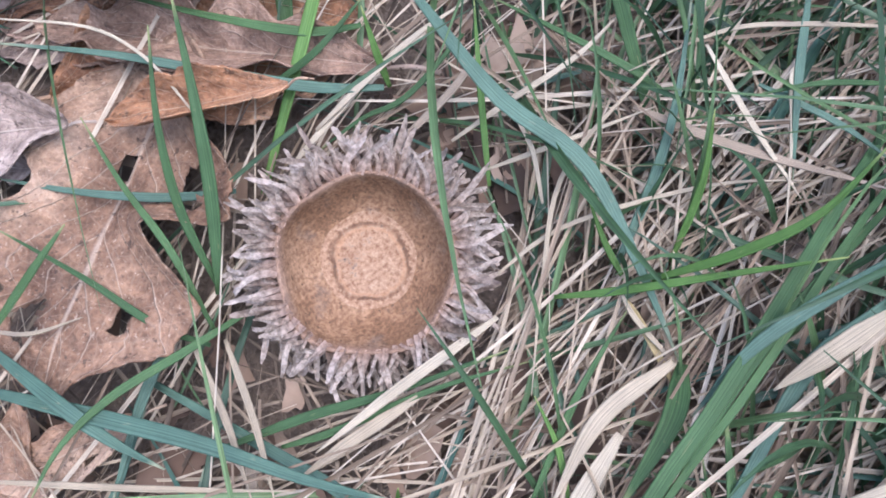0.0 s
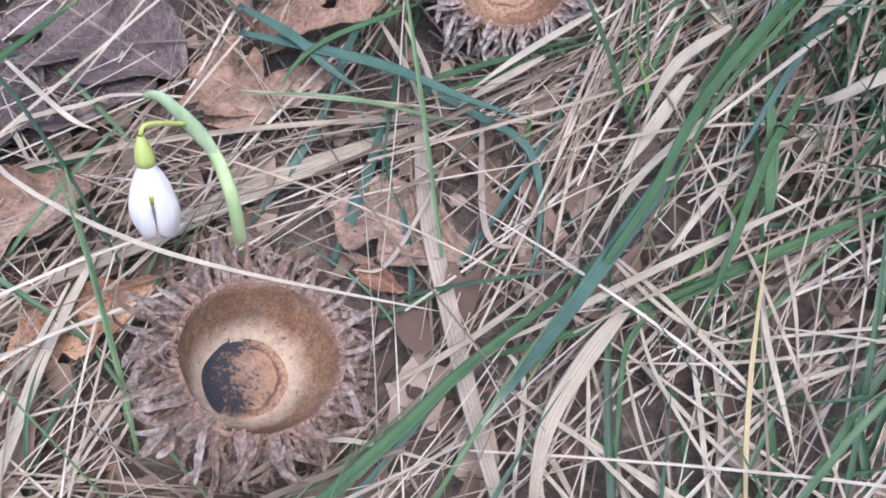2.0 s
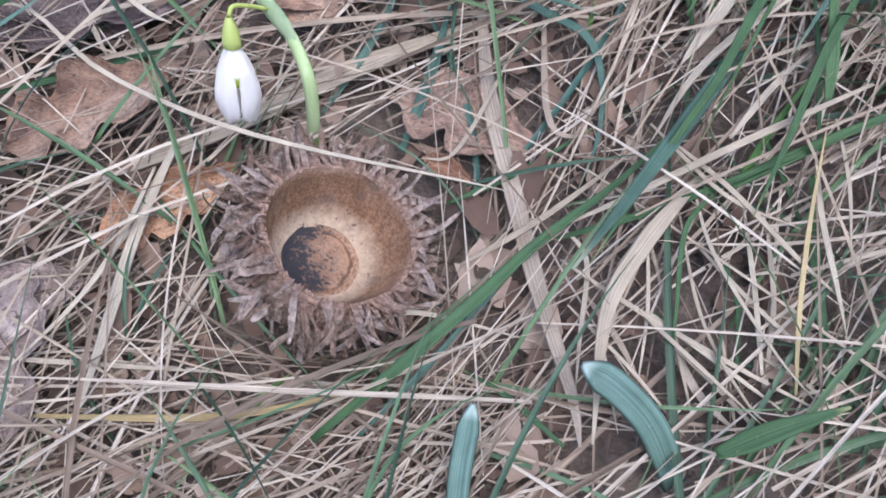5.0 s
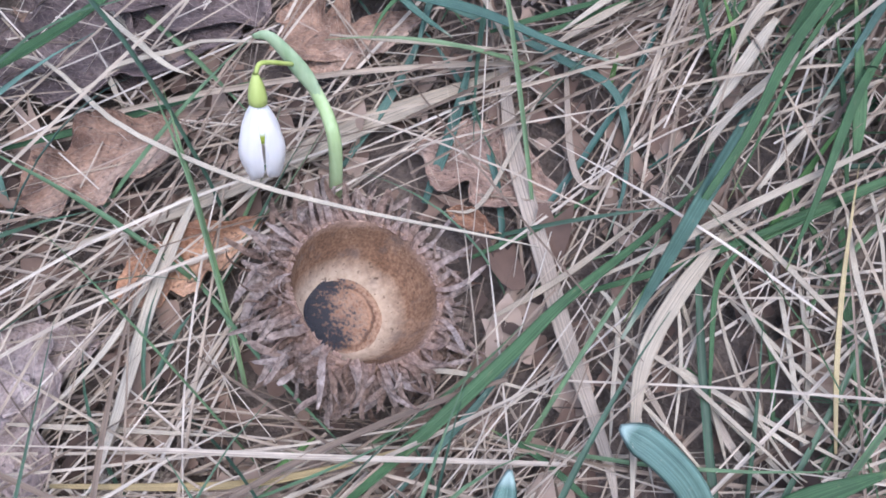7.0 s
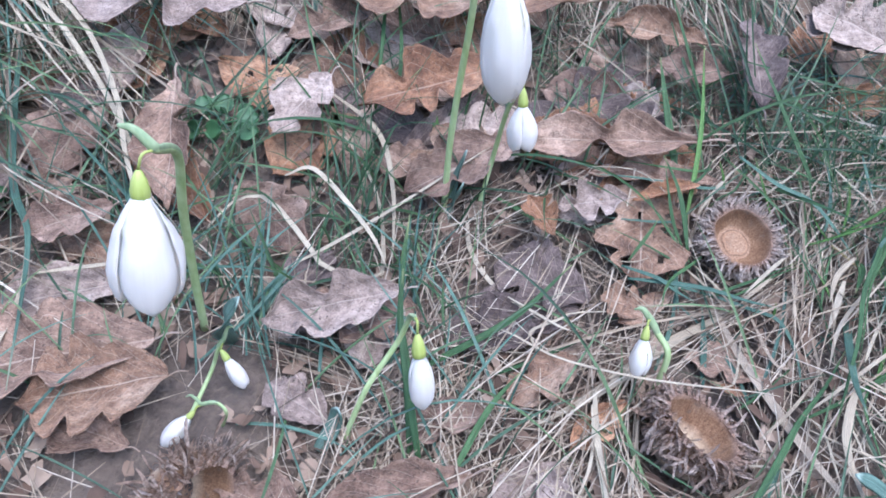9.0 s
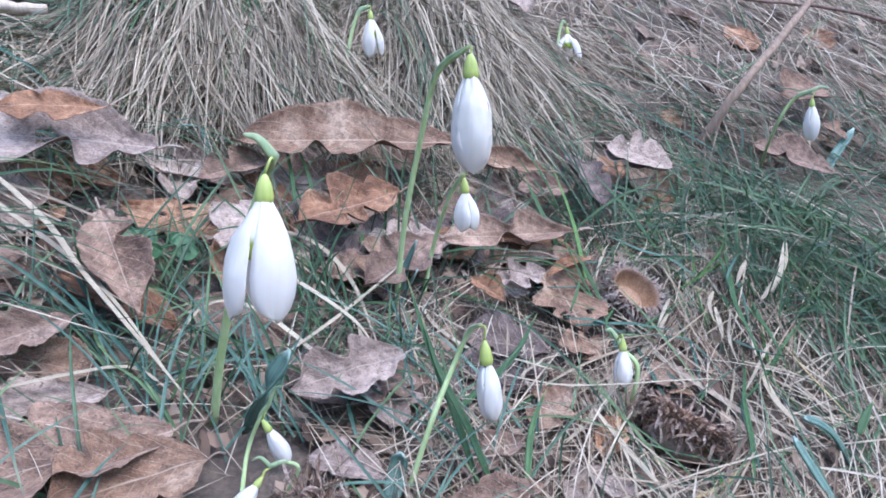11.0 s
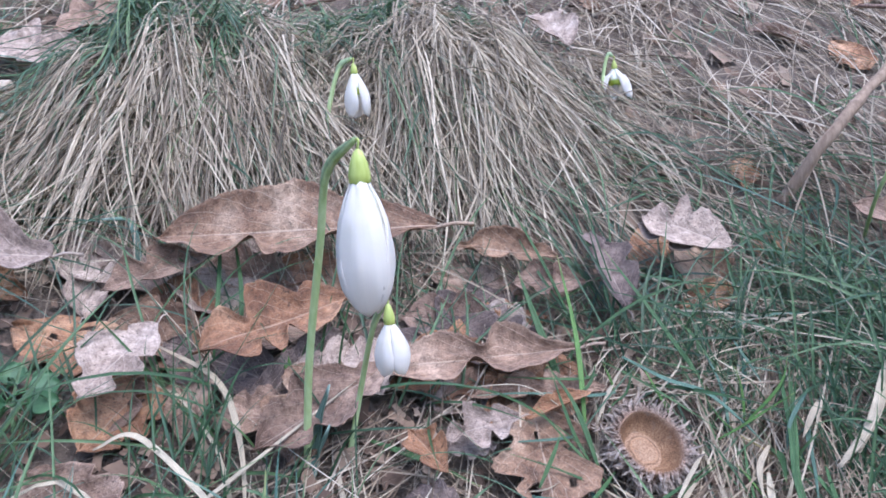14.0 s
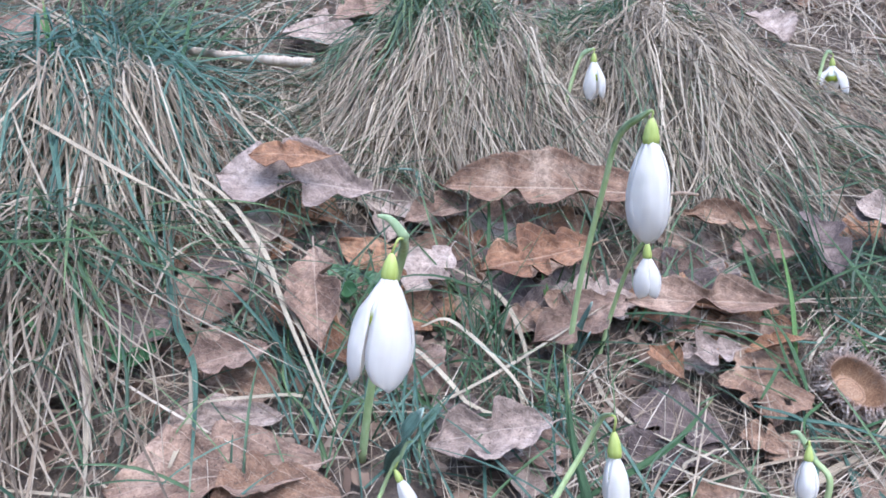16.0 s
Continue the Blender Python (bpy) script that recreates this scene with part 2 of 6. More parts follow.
SOIL = soil_material()
STRAW_TONES = [(0.0, (0.12, 0.085, 0.055)), (0.2, (0.25, 0.185, 0.125)), (0.45, (0.38, 0.305, 0.21)), (0.75, (0.48, 0.405, 0.3)), (1.0, (0.57, 0.5, 0.395))]
STRAW = strand_material("straw", STRAW_TONES)
STRAW_SINGLE = strand_material("straw_single", STRAW_TONES, single=True)
THATCH = strand_material("thatch", [(0.0, (0.07, 0.052, 0.038)), (0.5, (0.165, 0.127, 0.093)), (1.0, (0.34, 0.275, 0.2))], 0.8)
HANGING_STRAW = strand_material("hanging_straw", [(0.0, (0.10, 0.076, 0.05)), (0.3, (0.24, 0.19, 0.13)), (0.65, (0.41, 0.34, 0.24)), (1.0, (0.58, 0.50, 0.38))])
OLD_STRAW = strand_material("old_straw", [(0.0, (0.08, 0.06, 0.04)), (0.4, (0.22, 0.17, 0.12)), (0.8, (0.38, 0.315, 0.23)), (1.0, (0.50, 0.43, 0.33))], 0.7)
GRASS_TONES = [(0.0, (0.045, 0.085, 0.05)), (0.4, (0.07, 0.12, 0.065)), (0.75, (0.105, 0.175, 0.08)), (1.0, (0.17, 0.245, 0.105))]
GRASS = strand_material("grass", GRASS_TONES, 0.42, translucence=0.28)
DARK_GRASS = strand_material("dark_grass", [(0.0, (0.03, 0.062, 0.028)), (0.5, (0.055, 0.105, 0.045)), (1.0, (0.10, 0.165, 0.065))], 0.42, translucence=0.25)
BLUE_GRASS = strand_material("blue_grass", [(0.0, (0.05, 0.105, 0.075)), (0.5, (0.085, 0.16, 0.115)), (1.0, (0.15, 0.235, 0.17))], 0.42, translucence=0.25)
BLADE_GREEN = blade_material("blade_green", (0.052, 0.1, 0.04), (0.085, 0.15, 0.058), (0.22, 0.24, 0.1))
BLADE_FRESH = blade_material("blade_fresh", (0.085, 0.165, 0.04), (0.13, 0.225, 0.06), (0.26, 0.3, 0.1))
BLADE_BLUE = blade_material("blade_blue", (0.075, 0.13, 0.095), (0.115, 0.18, 0.13), (0.26, 0.28, 0.18))
BLADE_STRAW = blade_material("blade_straw", (0.34, 0.268, 0.185), (0.47, 0.39, 0.285), (0.4, 0.33, 0.23), 0.6, 0.15)
BLADE_GREY = blade_material("blade_grey", (0.27, 0.20, 0.14), (0.40, 0.32, 0.24), (0.3, 0.24, 0.18), 0.7, 0.1)
BLADE_OCHRE = blade_material("blade_ochre", (0.34, 0.245, 0.11), (0.42, 0.32, 0.16), (0.36, 0.27, 0.13), 0.6, 0.15)
LEAF_TAN = leaf_material("leaf_tan", (0.125, 0.066, 0.037), (0.255, 0.155, 0.095), (0.41, 0.30, 0.21))
LEAF_BROWN = leaf_material("leaf_brown", (0.13, 0.078, 0.052), (0.27, 0.178, 0.125), (0.42, 0.305, 0.228))
LEAF_RUST = leaf_material("leaf_rust", (0.15, 0.068, 0.033), (0.31, 0.16, 0.082), (0.45, 0.28, 0.165))
LEAF_GREY = leaf_material("leaf_grey", (0.21, 0.155, 0.122), (0.35, 0.272, 0.22), (0.48, 0.395, 0.335))
LEAF_DARK = leaf_material("leaf_dark", (0.065, 0.046, 0.041), (0.13, 0.096, 0.083), (0.23, 0.175, 0.15))
CUP_WALL = cup_wall_material()
CUP_SCAR = cup_scar_material("cup_scar", 8.0, -0.22)
CUP_SCAR_BLACK = cup_scar_material("cup_scar_black", 60.0)
CUP_SCAR_DARK = cup_scar_material("cup_scar_dark", 30.0, 0.06)
SCALES_GREY = scale_material("scales_grey", [(0.0, (0.38, 0.30, 0.24)), (0.5, (0.46, 0.38, 0.31)), (1.0, (0.55, 0.47, 0.40))])
SCALES_BROWN = scale_material("scales_brown", [(0.0, (0.27, 0.18, 0.125)), (0.5, (0.36, 0.265, 0.2)), (1.0, (0.46, 0.375, 0.31))])
PETAL = petal_material()
INNER_PETAL = inner_petal_material()
STEM = stem_material("stem", (0.30, 0.38, 0.14), (0.46, 0.53, 0.26))
OVARY = stem_material("ovary", (0.35, 0.40, 0.08), (0.49, 0.53, 0.16))
SPATHE = stem_material("spathe", (0.22, 0.30, 0.14), (0.37, 0.43, 0.24))
SHOOT = blade_material("shoot", (0.10, 0.155, 0.12), (0.14, 0.21, 0.165), (0.3, 0.37, 0.3), 0.4, 0.12)
WEED = stem_material("weed_leaf", (0.04, 0.10, 0.04), (0.075, 0.155, 0.06))
LITTER = strand_material("litter", [(0.0, (0.06, 0.04, 0.028)), (0.35, (0.13, 0.082, 0.055)), (0.7, (0.23, 0.155, 0.105)), (1.0, (0.36, 0.27, 0.195))], 0.8, translucence=0.1)
TWIG = bark_material("twig", (0.36, 0.27, 0.19), (0.56, 0.46, 0.35))
TAN_TWIG = bark_material("tan_twig", (0.16, 0.105, 0.07), (0.33, 0.235, 0.16))
RED_TWIG = bark_material("red_twig", (0.10, 0.06, 0.045), (0.24, 0.155, 0.115))


# ---- shaping helpers ----
def ground_z(x, y):
    """The bank: rises away from the first steps, steeper further up, with a crest and a level foot."""
    bx, by = np.clip(x, -0.45, 0.45), np.clip(y, -0.2, 0.14)
    z = 0.0066 - 0.126 * bx + 0.49 * by + 0.874 * by * by + 0.378 * bx * by + 0.124 * bx * bx
    z = z + 0.70 * np.clip(y - 0.14, 0, 0.6) + 0.14 * np.clip(y + 0.2, -0.5, 0)
    z = z + 0.016 * np.exp(-((x - 0.10) ** 2 + y**2) / 0.004)
    return z - 0.008 * np.exp(-((x + 0.029) ** 2 + (y + 0.066) ** 2) / 0.00022)


def mesh_of(name, verts, faces, material, uvs=None, smooth=True):
    me = bpy.data.meshes.new(name)
    me.from_pydata([tuple(map(float, v)) for v in verts], [], faces)
    me.materials.append(material)
    if uvs is not None:
        layer = me.uv_layers.new(name="UVMap")
        idx = np.empty(len(me.loops), dtype=np.int32)
        me.loops.foreach_get("vertex_index", idx)
        layer.data.foreach_set("uv", np.asarray(uvs, dtype=np.float32)[idx].ravel())
    if smooth:
        me.polygons.foreach_set("use_smooth", np.ones(len(me.polygons), dtype=bool))
    me.update()
    return me


def grid_faces(rows, cols, start=0, keep=None):
    out = []
    for i in range(rows - 1):
        for j in range(cols - 1):
            if keep is None or keep(i, j):
                a = start + i * cols + j
                out.append((a, a + 1, a + cols + 1, a + cols))
    return out


def part(name, me, parent, label="", thick=0.0):
    ob = new(name, me)
    ob.parent = parent
    if thick:
        mod = ob.modifiers.new("thick", "SOLIDIFY")
        mod.thickness, mod.offset = thick, 0
    return tagged(ob, label)


def spline(points, n):
    """n points on a smooth curve through the given ones."""
    p = np.array(points, float)
    if len(p) == 2:
        return p[0] + (p[1] - p[0]) * np.linspace(0, 1, n)[:, None]
    p = np.vstack([2 * p[0] - p[1], p, 2 * p[-1] - p[-2]])
    knots = np.linspace(0, len(p) - 3 - 1e-6, n)
    out = []
    for k in knots:
        i, t = int(k), k - int(k)
        a, b, c, d = p[i : i + 4]
        out.append(0.5 * (2 * b + (c - a) * t + (2 * a - 5 * b + 4 * c - d) * t**2 + (3 * b - a - 3 * c + d) * t**3))
    return np.array(out)


def unit(v):
    v = np.asarray(v, float)
    return v / (np.linalg.norm(v, axis=-1, keepdims=True) + 1e-12)


def tube(points, radii, sides=10, flat=1.0):
    """Verts, faces and uvs of a closed tube along points."""
    p = np.asarray(points, float)
    tan = unit(np.gradient(p, axis=0))
    ref = np.array([0.31, -0.93, 0.2])
    side = unit(np.cross(tan, ref))
    up = np.cross(side, tan)
    a = np.linspace(0, 2 * math.pi, sides, endpoint=False)
    r = np.asarray(radii, float)[:, None, None]
    v = p[:, None] + r * (np.cos(a)[None, :, None] * side[:, None] + flat * np.sin(a)[None, :, None] * up[:, None])
    n, verts = len(p), v.reshape(-1, 3)
    faces = [(i * sides + j, i * sides + (j + 1) % sides, (i + 1) * sides + (j + 1) % sides, (i + 1) * sides + j) for i in range(n - 1) for j in range(sides)]
    faces += [tuple(range(sides))[::-1], tuple(range((n - 1) * sides, n * sides))]
    uvs = [(j / sides, i / (n - 1)) for i in range(n) for j in range(sides)]
    return verts, faces, uvs


def ribbon(points, width, fold=0.25, n=18, taper=0.55, up=(0, -0.35, 1), twist=0.0, base=0.75):
    """A blade: three strands across, folded along its keel, narrowing to its tip."""
    c = spline(points, n)
    s = np.linspace(0, 1, n)
    tan = unit(np.gradient(c, axis=0))
    side = unit(np.cross(tan, np.array(up, float)))
    nrm = np.cross(side, tan)
    ang = (twist * s)[:, None]
    side, nrm = side * np.cos(ang) + nrm * np.sin(ang), nrm * np.cos(ang) - side * np.sin(ang)
    w = width * 0.5 * np.clip((base + (1 - base) * s / 0.25), 0, 1) * np.clip((1.0 - s) / taper, 0.04, 1) ** 0.7
    verts, uvs = [], []
    for k, (across, drop) in enumerate(((-1, 0), (-0.5, -0.62), (0, -1), (0.5, -0.62), (1, 0))):
        verts.append(c + side * (w * across)[:, None] + nrm * (w * fold * drop)[:, None])
        uvs.append(np.stack([np.full(n, k / 4), s], 1))
    v = np.stack(verts, 1).reshape(-1, 3)
    return v, grid_faces(n, 5), np.stack(uvs, 1).reshape(-1, 2)


# ---- the ground: one sheet, fine near the path and coarse towards the horizon ----
def make_ground():
    def axis(lo, hi, far):
        near = np.linspace(lo, hi, 150)
        grow = np.geomspace(0.01, far, 26)
        return np.concatenate([lo - grow[::-1], near, hi + grow])

    xs, ys = axis(-0.5, 0.6, 80.0), axis(-0.35, 0.75, 80.0)
    gx, gy = np.meshgrid(xs, ys)
    gz = ground_z(gx, gy)
    wobble = np.array([noise.noise(Vector((x * 30, y * 30, 0))) + 0.5 * noise.noise(Vector((x * 90, y * 90, 4))) for x, y in zip(gx.ravel(), gy.ravel())])
    gz = gz + 0.0022 * wobble.reshape(gz.shape) - 0.0025
    v = np.stack([gx, gy, gz], -1).reshape(-1, 3)
    ob = new("ground", mesh_of("ground", v, grid_faces(len(ys), len(xs)), SOIL))
    tagged(ob, "dark humus soil of a grassy bank under leaf litter", "ground", kind="structure")


make_ground()


SPOTS = {"cup": [], "leaf": [], "flower": []}


def free_of_things(c, leaf_share):
    """Which strands pass clear of cups and flowers; of those over a leaf only a share stays."""
    ok = np.ones(len(c), bool)
    for p, r in SPOTS["cup"] + SPOTS["flower"]:
        ok &= (np.linalg.norm(c - np.array(p), axis=-1) > r).all(1)
    luck = R.uniform(0, 1, len(c)) < leaf_share
    over = np.zeros(len(c), bool)
    for p, r in SPOTS["leaf"]:
        over |= (np.linalg.norm((c - np.array(p)) * (1, 1, 0.7), axis=-1) < r).sum(1) >= 2
    return ok & (luck | ~over)


R = np.random.RandomState(7)


# ---- loose strands: straw mat and short grass, too many to count ----
def strands(name, label, material, base, heading, length, width, lift, arch, bend, segs, rise=0.0, category="grass", clear=0.0004, single="", leaf_share=0.3, mound=None):
    """Many thin blades at once. Per strand: base (x, y), heading, length, width, lift of its foot, arch of its middle, sideways bend and rise towards its tip."""
    m = len(length)
    s = np.linspace(0, 1, segs + 1)[None, :]
    col = lambda a: np.broadcast_to(np.asarray(a, float), (m,))[:, None]
    h, L = col(heading), col(length)
    fx, fy = np.cos(h), np.sin(h)
    run, off = L * s, col(bend) * L * (s**2 - 0.25 * s)
    x = base[:, :1] + fx * run - fy * off
    y = base[:, 1:2] + fy * run + fx * off
    z = col(lift) + col(arch) * L * 4 * s * (1 - s) + col(rise) * L * (s - 0.35 * s * s)
    z = ground_z(x, y) + np.maximum(z, clear) + (mound(x, y) if mound else 0.0)
    c = np.stack([x, y, z], -1)
    width = np.broadcast_to(np.asarray(width, float), (m,))
    ok = free_of_things(c, leaf_share)
    c, width = c[ok], width[ok]
    m = len(c)
    tan = unit(np.gradient(c, axis=1))
    roll = np.random.uniform(-0.8, 0.8, (m, 1, 1))
    up = np.array([0, -0.35, 1.0])
    side = unit(np.cross(tan, up))
    nrm = np.cross(side, tan)
    side = side * np.cos(roll) + nrm * np.sin(roll)
    w = (width[:, None] * 0.5 * (0.7 + 0.3 * np.minimum(s * 5, 1)) * np.clip((1 - s) / 0.4, 0.1, 1))[..., None]
    keel = c - np.cross(side, tan) * w * 0.45
    v = np.stack([c - side * w, keel, c + side * w], 2)
    k = segs + 1
    one = np.array([(i * 3 + j, i * 3 + j + 1, i * 3 + j + 4, i * 3 + j + 3) for i in range(segs) for j in range(2)])
    faces = (one[None] + (np.arange(m) * k * 3)[:, None, None]).reshape(-1, 4)
    au, av = np.tile(np.array([0, 0.5, 1.0]), k * m), np.repeat(np.tile(np.linspace(0, 4, k), m), 3)
    shift = np.repeat(R.uniform(0, 50, m), k * 3)
    uvs = np.stack([au + shift, av + 3 * shift], 1)
    if single:
        for i, q in enumerate(v.reshape(m, -1, 3)):
            ob = new(single, mesh_of(single, q - q[0], [tuple(map(int, a)) for a in one], material, uvs[i * k * 3 : (i + 1) * k * 3]))
            ob.location = q[0]
            tagged(ob, label, category, f"{category} strands beside the cups")
        return None
    me = bpy.data.meshes.new(name)
    me.vertices.add(m * k * 3)
    me.vertices.foreach_set("co", v.astype(np.float32).ravel())
    me.loops.add(faces.size)
    me.loops.foreach_set("vertex_index", faces.astype(np.int32).ravel())
    me.polygons.add(len(faces))
    me.polygons.foreach_set("loop_start", np.arange(0, faces.size, 4, dtype=np.int32))
    me.polygons.foreach_set("loop_total", np.full(len(faces), 4, dtype=np.int32))
    me.polygons.foreach_set("use_smooth", np.ones(len(faces), dtype=bool))
    me.update(calc_edges=True)
    me.materials.append(material)
    me.uv_layers.new(name="UVMap").data.foreach_set("uv", uvs[faces.ravel()].astype(np.float32).ravel())
    return tagged(new(name, me), label, category, kind="stuff")


SPARSE = np.random.RandomState(21)


def thinned(x, y, share):
    """Which strands stay on the nearly bare soil beside the shaggy cup; all of them stay elsewhere."""
    d = ((x - 0.034) / 0.034) ** 2 + ((y + 0.062) / 0.042) ** 2
    return SPARSE.uniform(0, 1, len(x)) < share + (1 - share) * np.clip((d - 0.7) / 0.8, 0, 1)


def scatter(n, x0, x1, y0, y1, clump=0.0, cell=0.02):
    """n feet in a rectangle of the plan, gathered in clumps where asked."""
    p = np.stack([R.uniform(x0, x1, n), R.uniform(y0, y1, n)], 1)
    if clump:
        centres = np.stack([R.uniform(x0, x1, max(4, n // 14)), R.uniform(y0, y1, max(4, n // 14))], 1)
        pick = centres[R.randint(0, len(centres), n)] + R.normal(0, cell, (n, 2)) * 0.35
        use = R.uniform(0, 1, n) < clump
        p[use] = pick[use]
    return p




# ---- kinds of things ----
def frame_of(axis, hint=(0, 0, 1)):
    """A turn whose z points along axis."""
    z = unit(axis)
    x = unit(np.cross(hint, z))
    return np.stack([x, np.cross(z, x), z], 1)


def lathe(profile, sides, wobble=0.0, seed=0.0):
    v, n = [], len(profile)
    for i, (r, z) in enumerate(profile):
        for j in range(sides):
            a = 2 * math.pi * j / sides
            k = 1 + wobble * noise.noise(Vector((math.cos(a) * 1.3 + seed, math.sin(a) * 1.3, z * 90)))
            v.append((r * k * math.cos(a), r * k * math.sin(a), z))
    faces = [(i * sides + j, i * sides + (j + 1) % sides, (i + 1) * sides + (j + 1) % sides, (i + 1) * sides + j) for i in range(n - 1) for j in range(sides)]
    return v, faces


def scale_mesh(name, length, width, hook, sway, material):
    """One flat strap of a cup's fringe, rooted at the origin and pointing along x: hook turns its end up or down into a curl, sway bends it sideways."""
    n = 9
    s = np.linspace(0, 1, n)
    pitch, yaw = hook * s**1.7, sway * np.sin(s * 2.4)
    step = np.stack([np.cos(pitch) * np.cos(yaw), np.cos(pitch) * np.sin(yaw), np.sin(pitch)], 1) * length / (n - 1)
    c = np.vstack([np.zeros(3), np.cumsum(step[:-1], axis=0)])
    side = np.stack([-np.sin(yaw), np.cos(yaw), 0 * yaw], 1)
    nrm = np.stack([-np.sin(pitch) * np.cos(yaw), -np.sin(pitch) * np.sin(yaw), np.cos(pitch)], 1)
    w = width * 0.5 * (1.1 - 0.4 * s + 0.1 * np.sin(s * 11 + width * 9000)) * np.clip((1.03 - s) / 0.1, 0.45, 1)
    t = w * 0.42
    roll = (0.5 * np.sin(s * 5 + width * 7000))[:, None]
    side, nrm = side * np.cos(roll) + nrm * np.sin(roll), nrm * np.cos(roll) - side * np.sin(roll)
    v = np.stack([c - side * w[:, None], c - nrm * t[:, None] * 0.75, c + side * w[:, None], c - nrm * t[:, None]], 1).reshape(-1, 3)
    faces = [(i * 4 + j, i * 4 + (j + 1) % 4, i * 4 + 4 + (j + 1) % 4, i * 4 + 4 + j) for i in range(n - 1) for j in range(4)]
    faces += [(3, 2, 1, 0), (n * 4 - 4, n * 4 - 3, n * 4 - 2, n * 4 - 1)]
    return mesh_of(name, v, faces, material, smooth=False)


def acorn_cup(place, axis, spin, label, scar_material, scales_material, seed, size=1.0, reach=1.0, scar=1.0, depth=1.0, strap=1.0):
    """An empty bristly oak cup. place: the middle of its mouth; axis: where the mouth looks; depth: how deep its bowl is."""
    rnd = random.Random(seed)
    root = tagged(new("acorn_cup"), label, "acorn cup", "empty acorn cups")
    turn = Matrix(frame_of(axis).tolist()).to_4x4()
    root.matrix_world = Matrix.Translation(place) @ turn @ Matrix.Rotation(spin, 4, "Z") @ Matrix.Scale(size, 4)
    floor = -0.0083 * depth
    wall = [(0.0044, floor), (0.0054, floor + 0.0001), (0.0066, floor * 0.90), (0.0079, floor * 0.68), (0.0089, floor * 0.42), (0.0096, floor * 0.16), (0.0099, 0.0001), (0.0102, 0.0003),
            (0.0105, -0.0003), (0.0109, -0.0022), (0.0109, floor * 0.6 - 0.001), (0.0100, floor * 0.8 - 0.002), (0.0084, floor - 0.0021), (0.0055, floor - 0.0037), (0.0002, floor - 0.0043)]
    v, f = lathe(wall, 72, 0.1, seed)
    bowl = part("bowl", mesh_of("bowl", v, f, CUP_WALL), root, "smooth tan inner wall")
    v, f = lathe([(r * scar, floor + z) for r, z in [(0.0054, -0.0001), (0.0053, 0.00022), (0.0050, 0.0003), (0.0048, 0.00012), (0.0046, 0.00018), (0.0036, 0.0005), (0.0018, 0.0005), (0.00001, 0.0006)]], 48, 0.085, seed + 3)
    part("scar", mesh_of("scar", v, f, scar_material), bowl, "rough round scar in the cup's floor")
    SPOTS["cup"].append((np.array(place) - unit(axis) * 0.003, 0.0145 * size))
    kinds = []
    for _ in range(26):
        hook = rnd.choice((-1, 1, 1)) * rnd.uniform(0.2, 1.3) if rnd.random() < 0.55 else rnd.choice((-1, 1)) * rnd.uniform(1.6, 3.6)
        kinds.append(scale_mesh("scale", 0.0064 * reach * rnd.uniform(0.7, 1.2), strap * rnd.uniform(0.00055, 0.00105), hook, rnd.uniform(-1.0, 1.0), scales_material))
    for ring, (r, z, out, count) in enumerate([(0.0099, 0.0002, 10, 78), (0.0105, -0.0006, 0, 88), (0.0108, -0.0016, -8, 84), (0.0109, -0.0030, -14, 72), (0.0107, -0.0048, -24, 56), (0.0098, -0.0070, -36, 40), (0.0075, -0.0095, -55, 20)]):
        for k in range(count):
            a = 2 * math.pi * (k + rnd.uniform(-0.45, 0.45)) / count + ring * 0.07
            lift = radians(out + rnd.uniform(-26, 22))
            ob = new("scale", kinds[rnd.randrange(len(kinds))])
            ob.parent = root
            ob.matrix_basis = (Matrix.Rotation(a, 4, "Z") @ Matrix.Translation((r, 0, z)) @ Matrix.Rotation(-lift, 4, "Y") @ Matrix.Rotation(rnd.uniform(-0.5, 0.5), 4, "Z")
                               @ Matrix.Rotation(rnd.uniform(-0.5, 0.5), 4, "X") @ Matrix.Scale(rnd.uniform(0.6, 1.15), 4))
    return root


def lobe_outline(u, lobes, depth, seed):
    """Half-width of an oak leaf along its rib, 0 to 1."""
    body = np.sin(np.pi * np.clip(u, 0, 1) ** 0.82) ** 0.75 * (0.45 + 0.62 * u) * 1.12
    drift = np.array([noise.noise(Vector((k * 2.7, seed * 3.1, 8.5))) for k in u])
    depth = depth * np.clip(0.85 + 1.3 * np.array([noise.noise(Vector((k * 3.9, seed * 1.7, 2.5))) for k in u]), 0.15, 1.5)
    wave = 0.5 + 0.5 * np.cos(2 * np.pi * (u * lobes + 0.35 + 0.08 * seed + 0.55 * drift))
    return np.clip(body * (1 - depth * (1 - wave) ** 2.3), 0.004, 1.2)


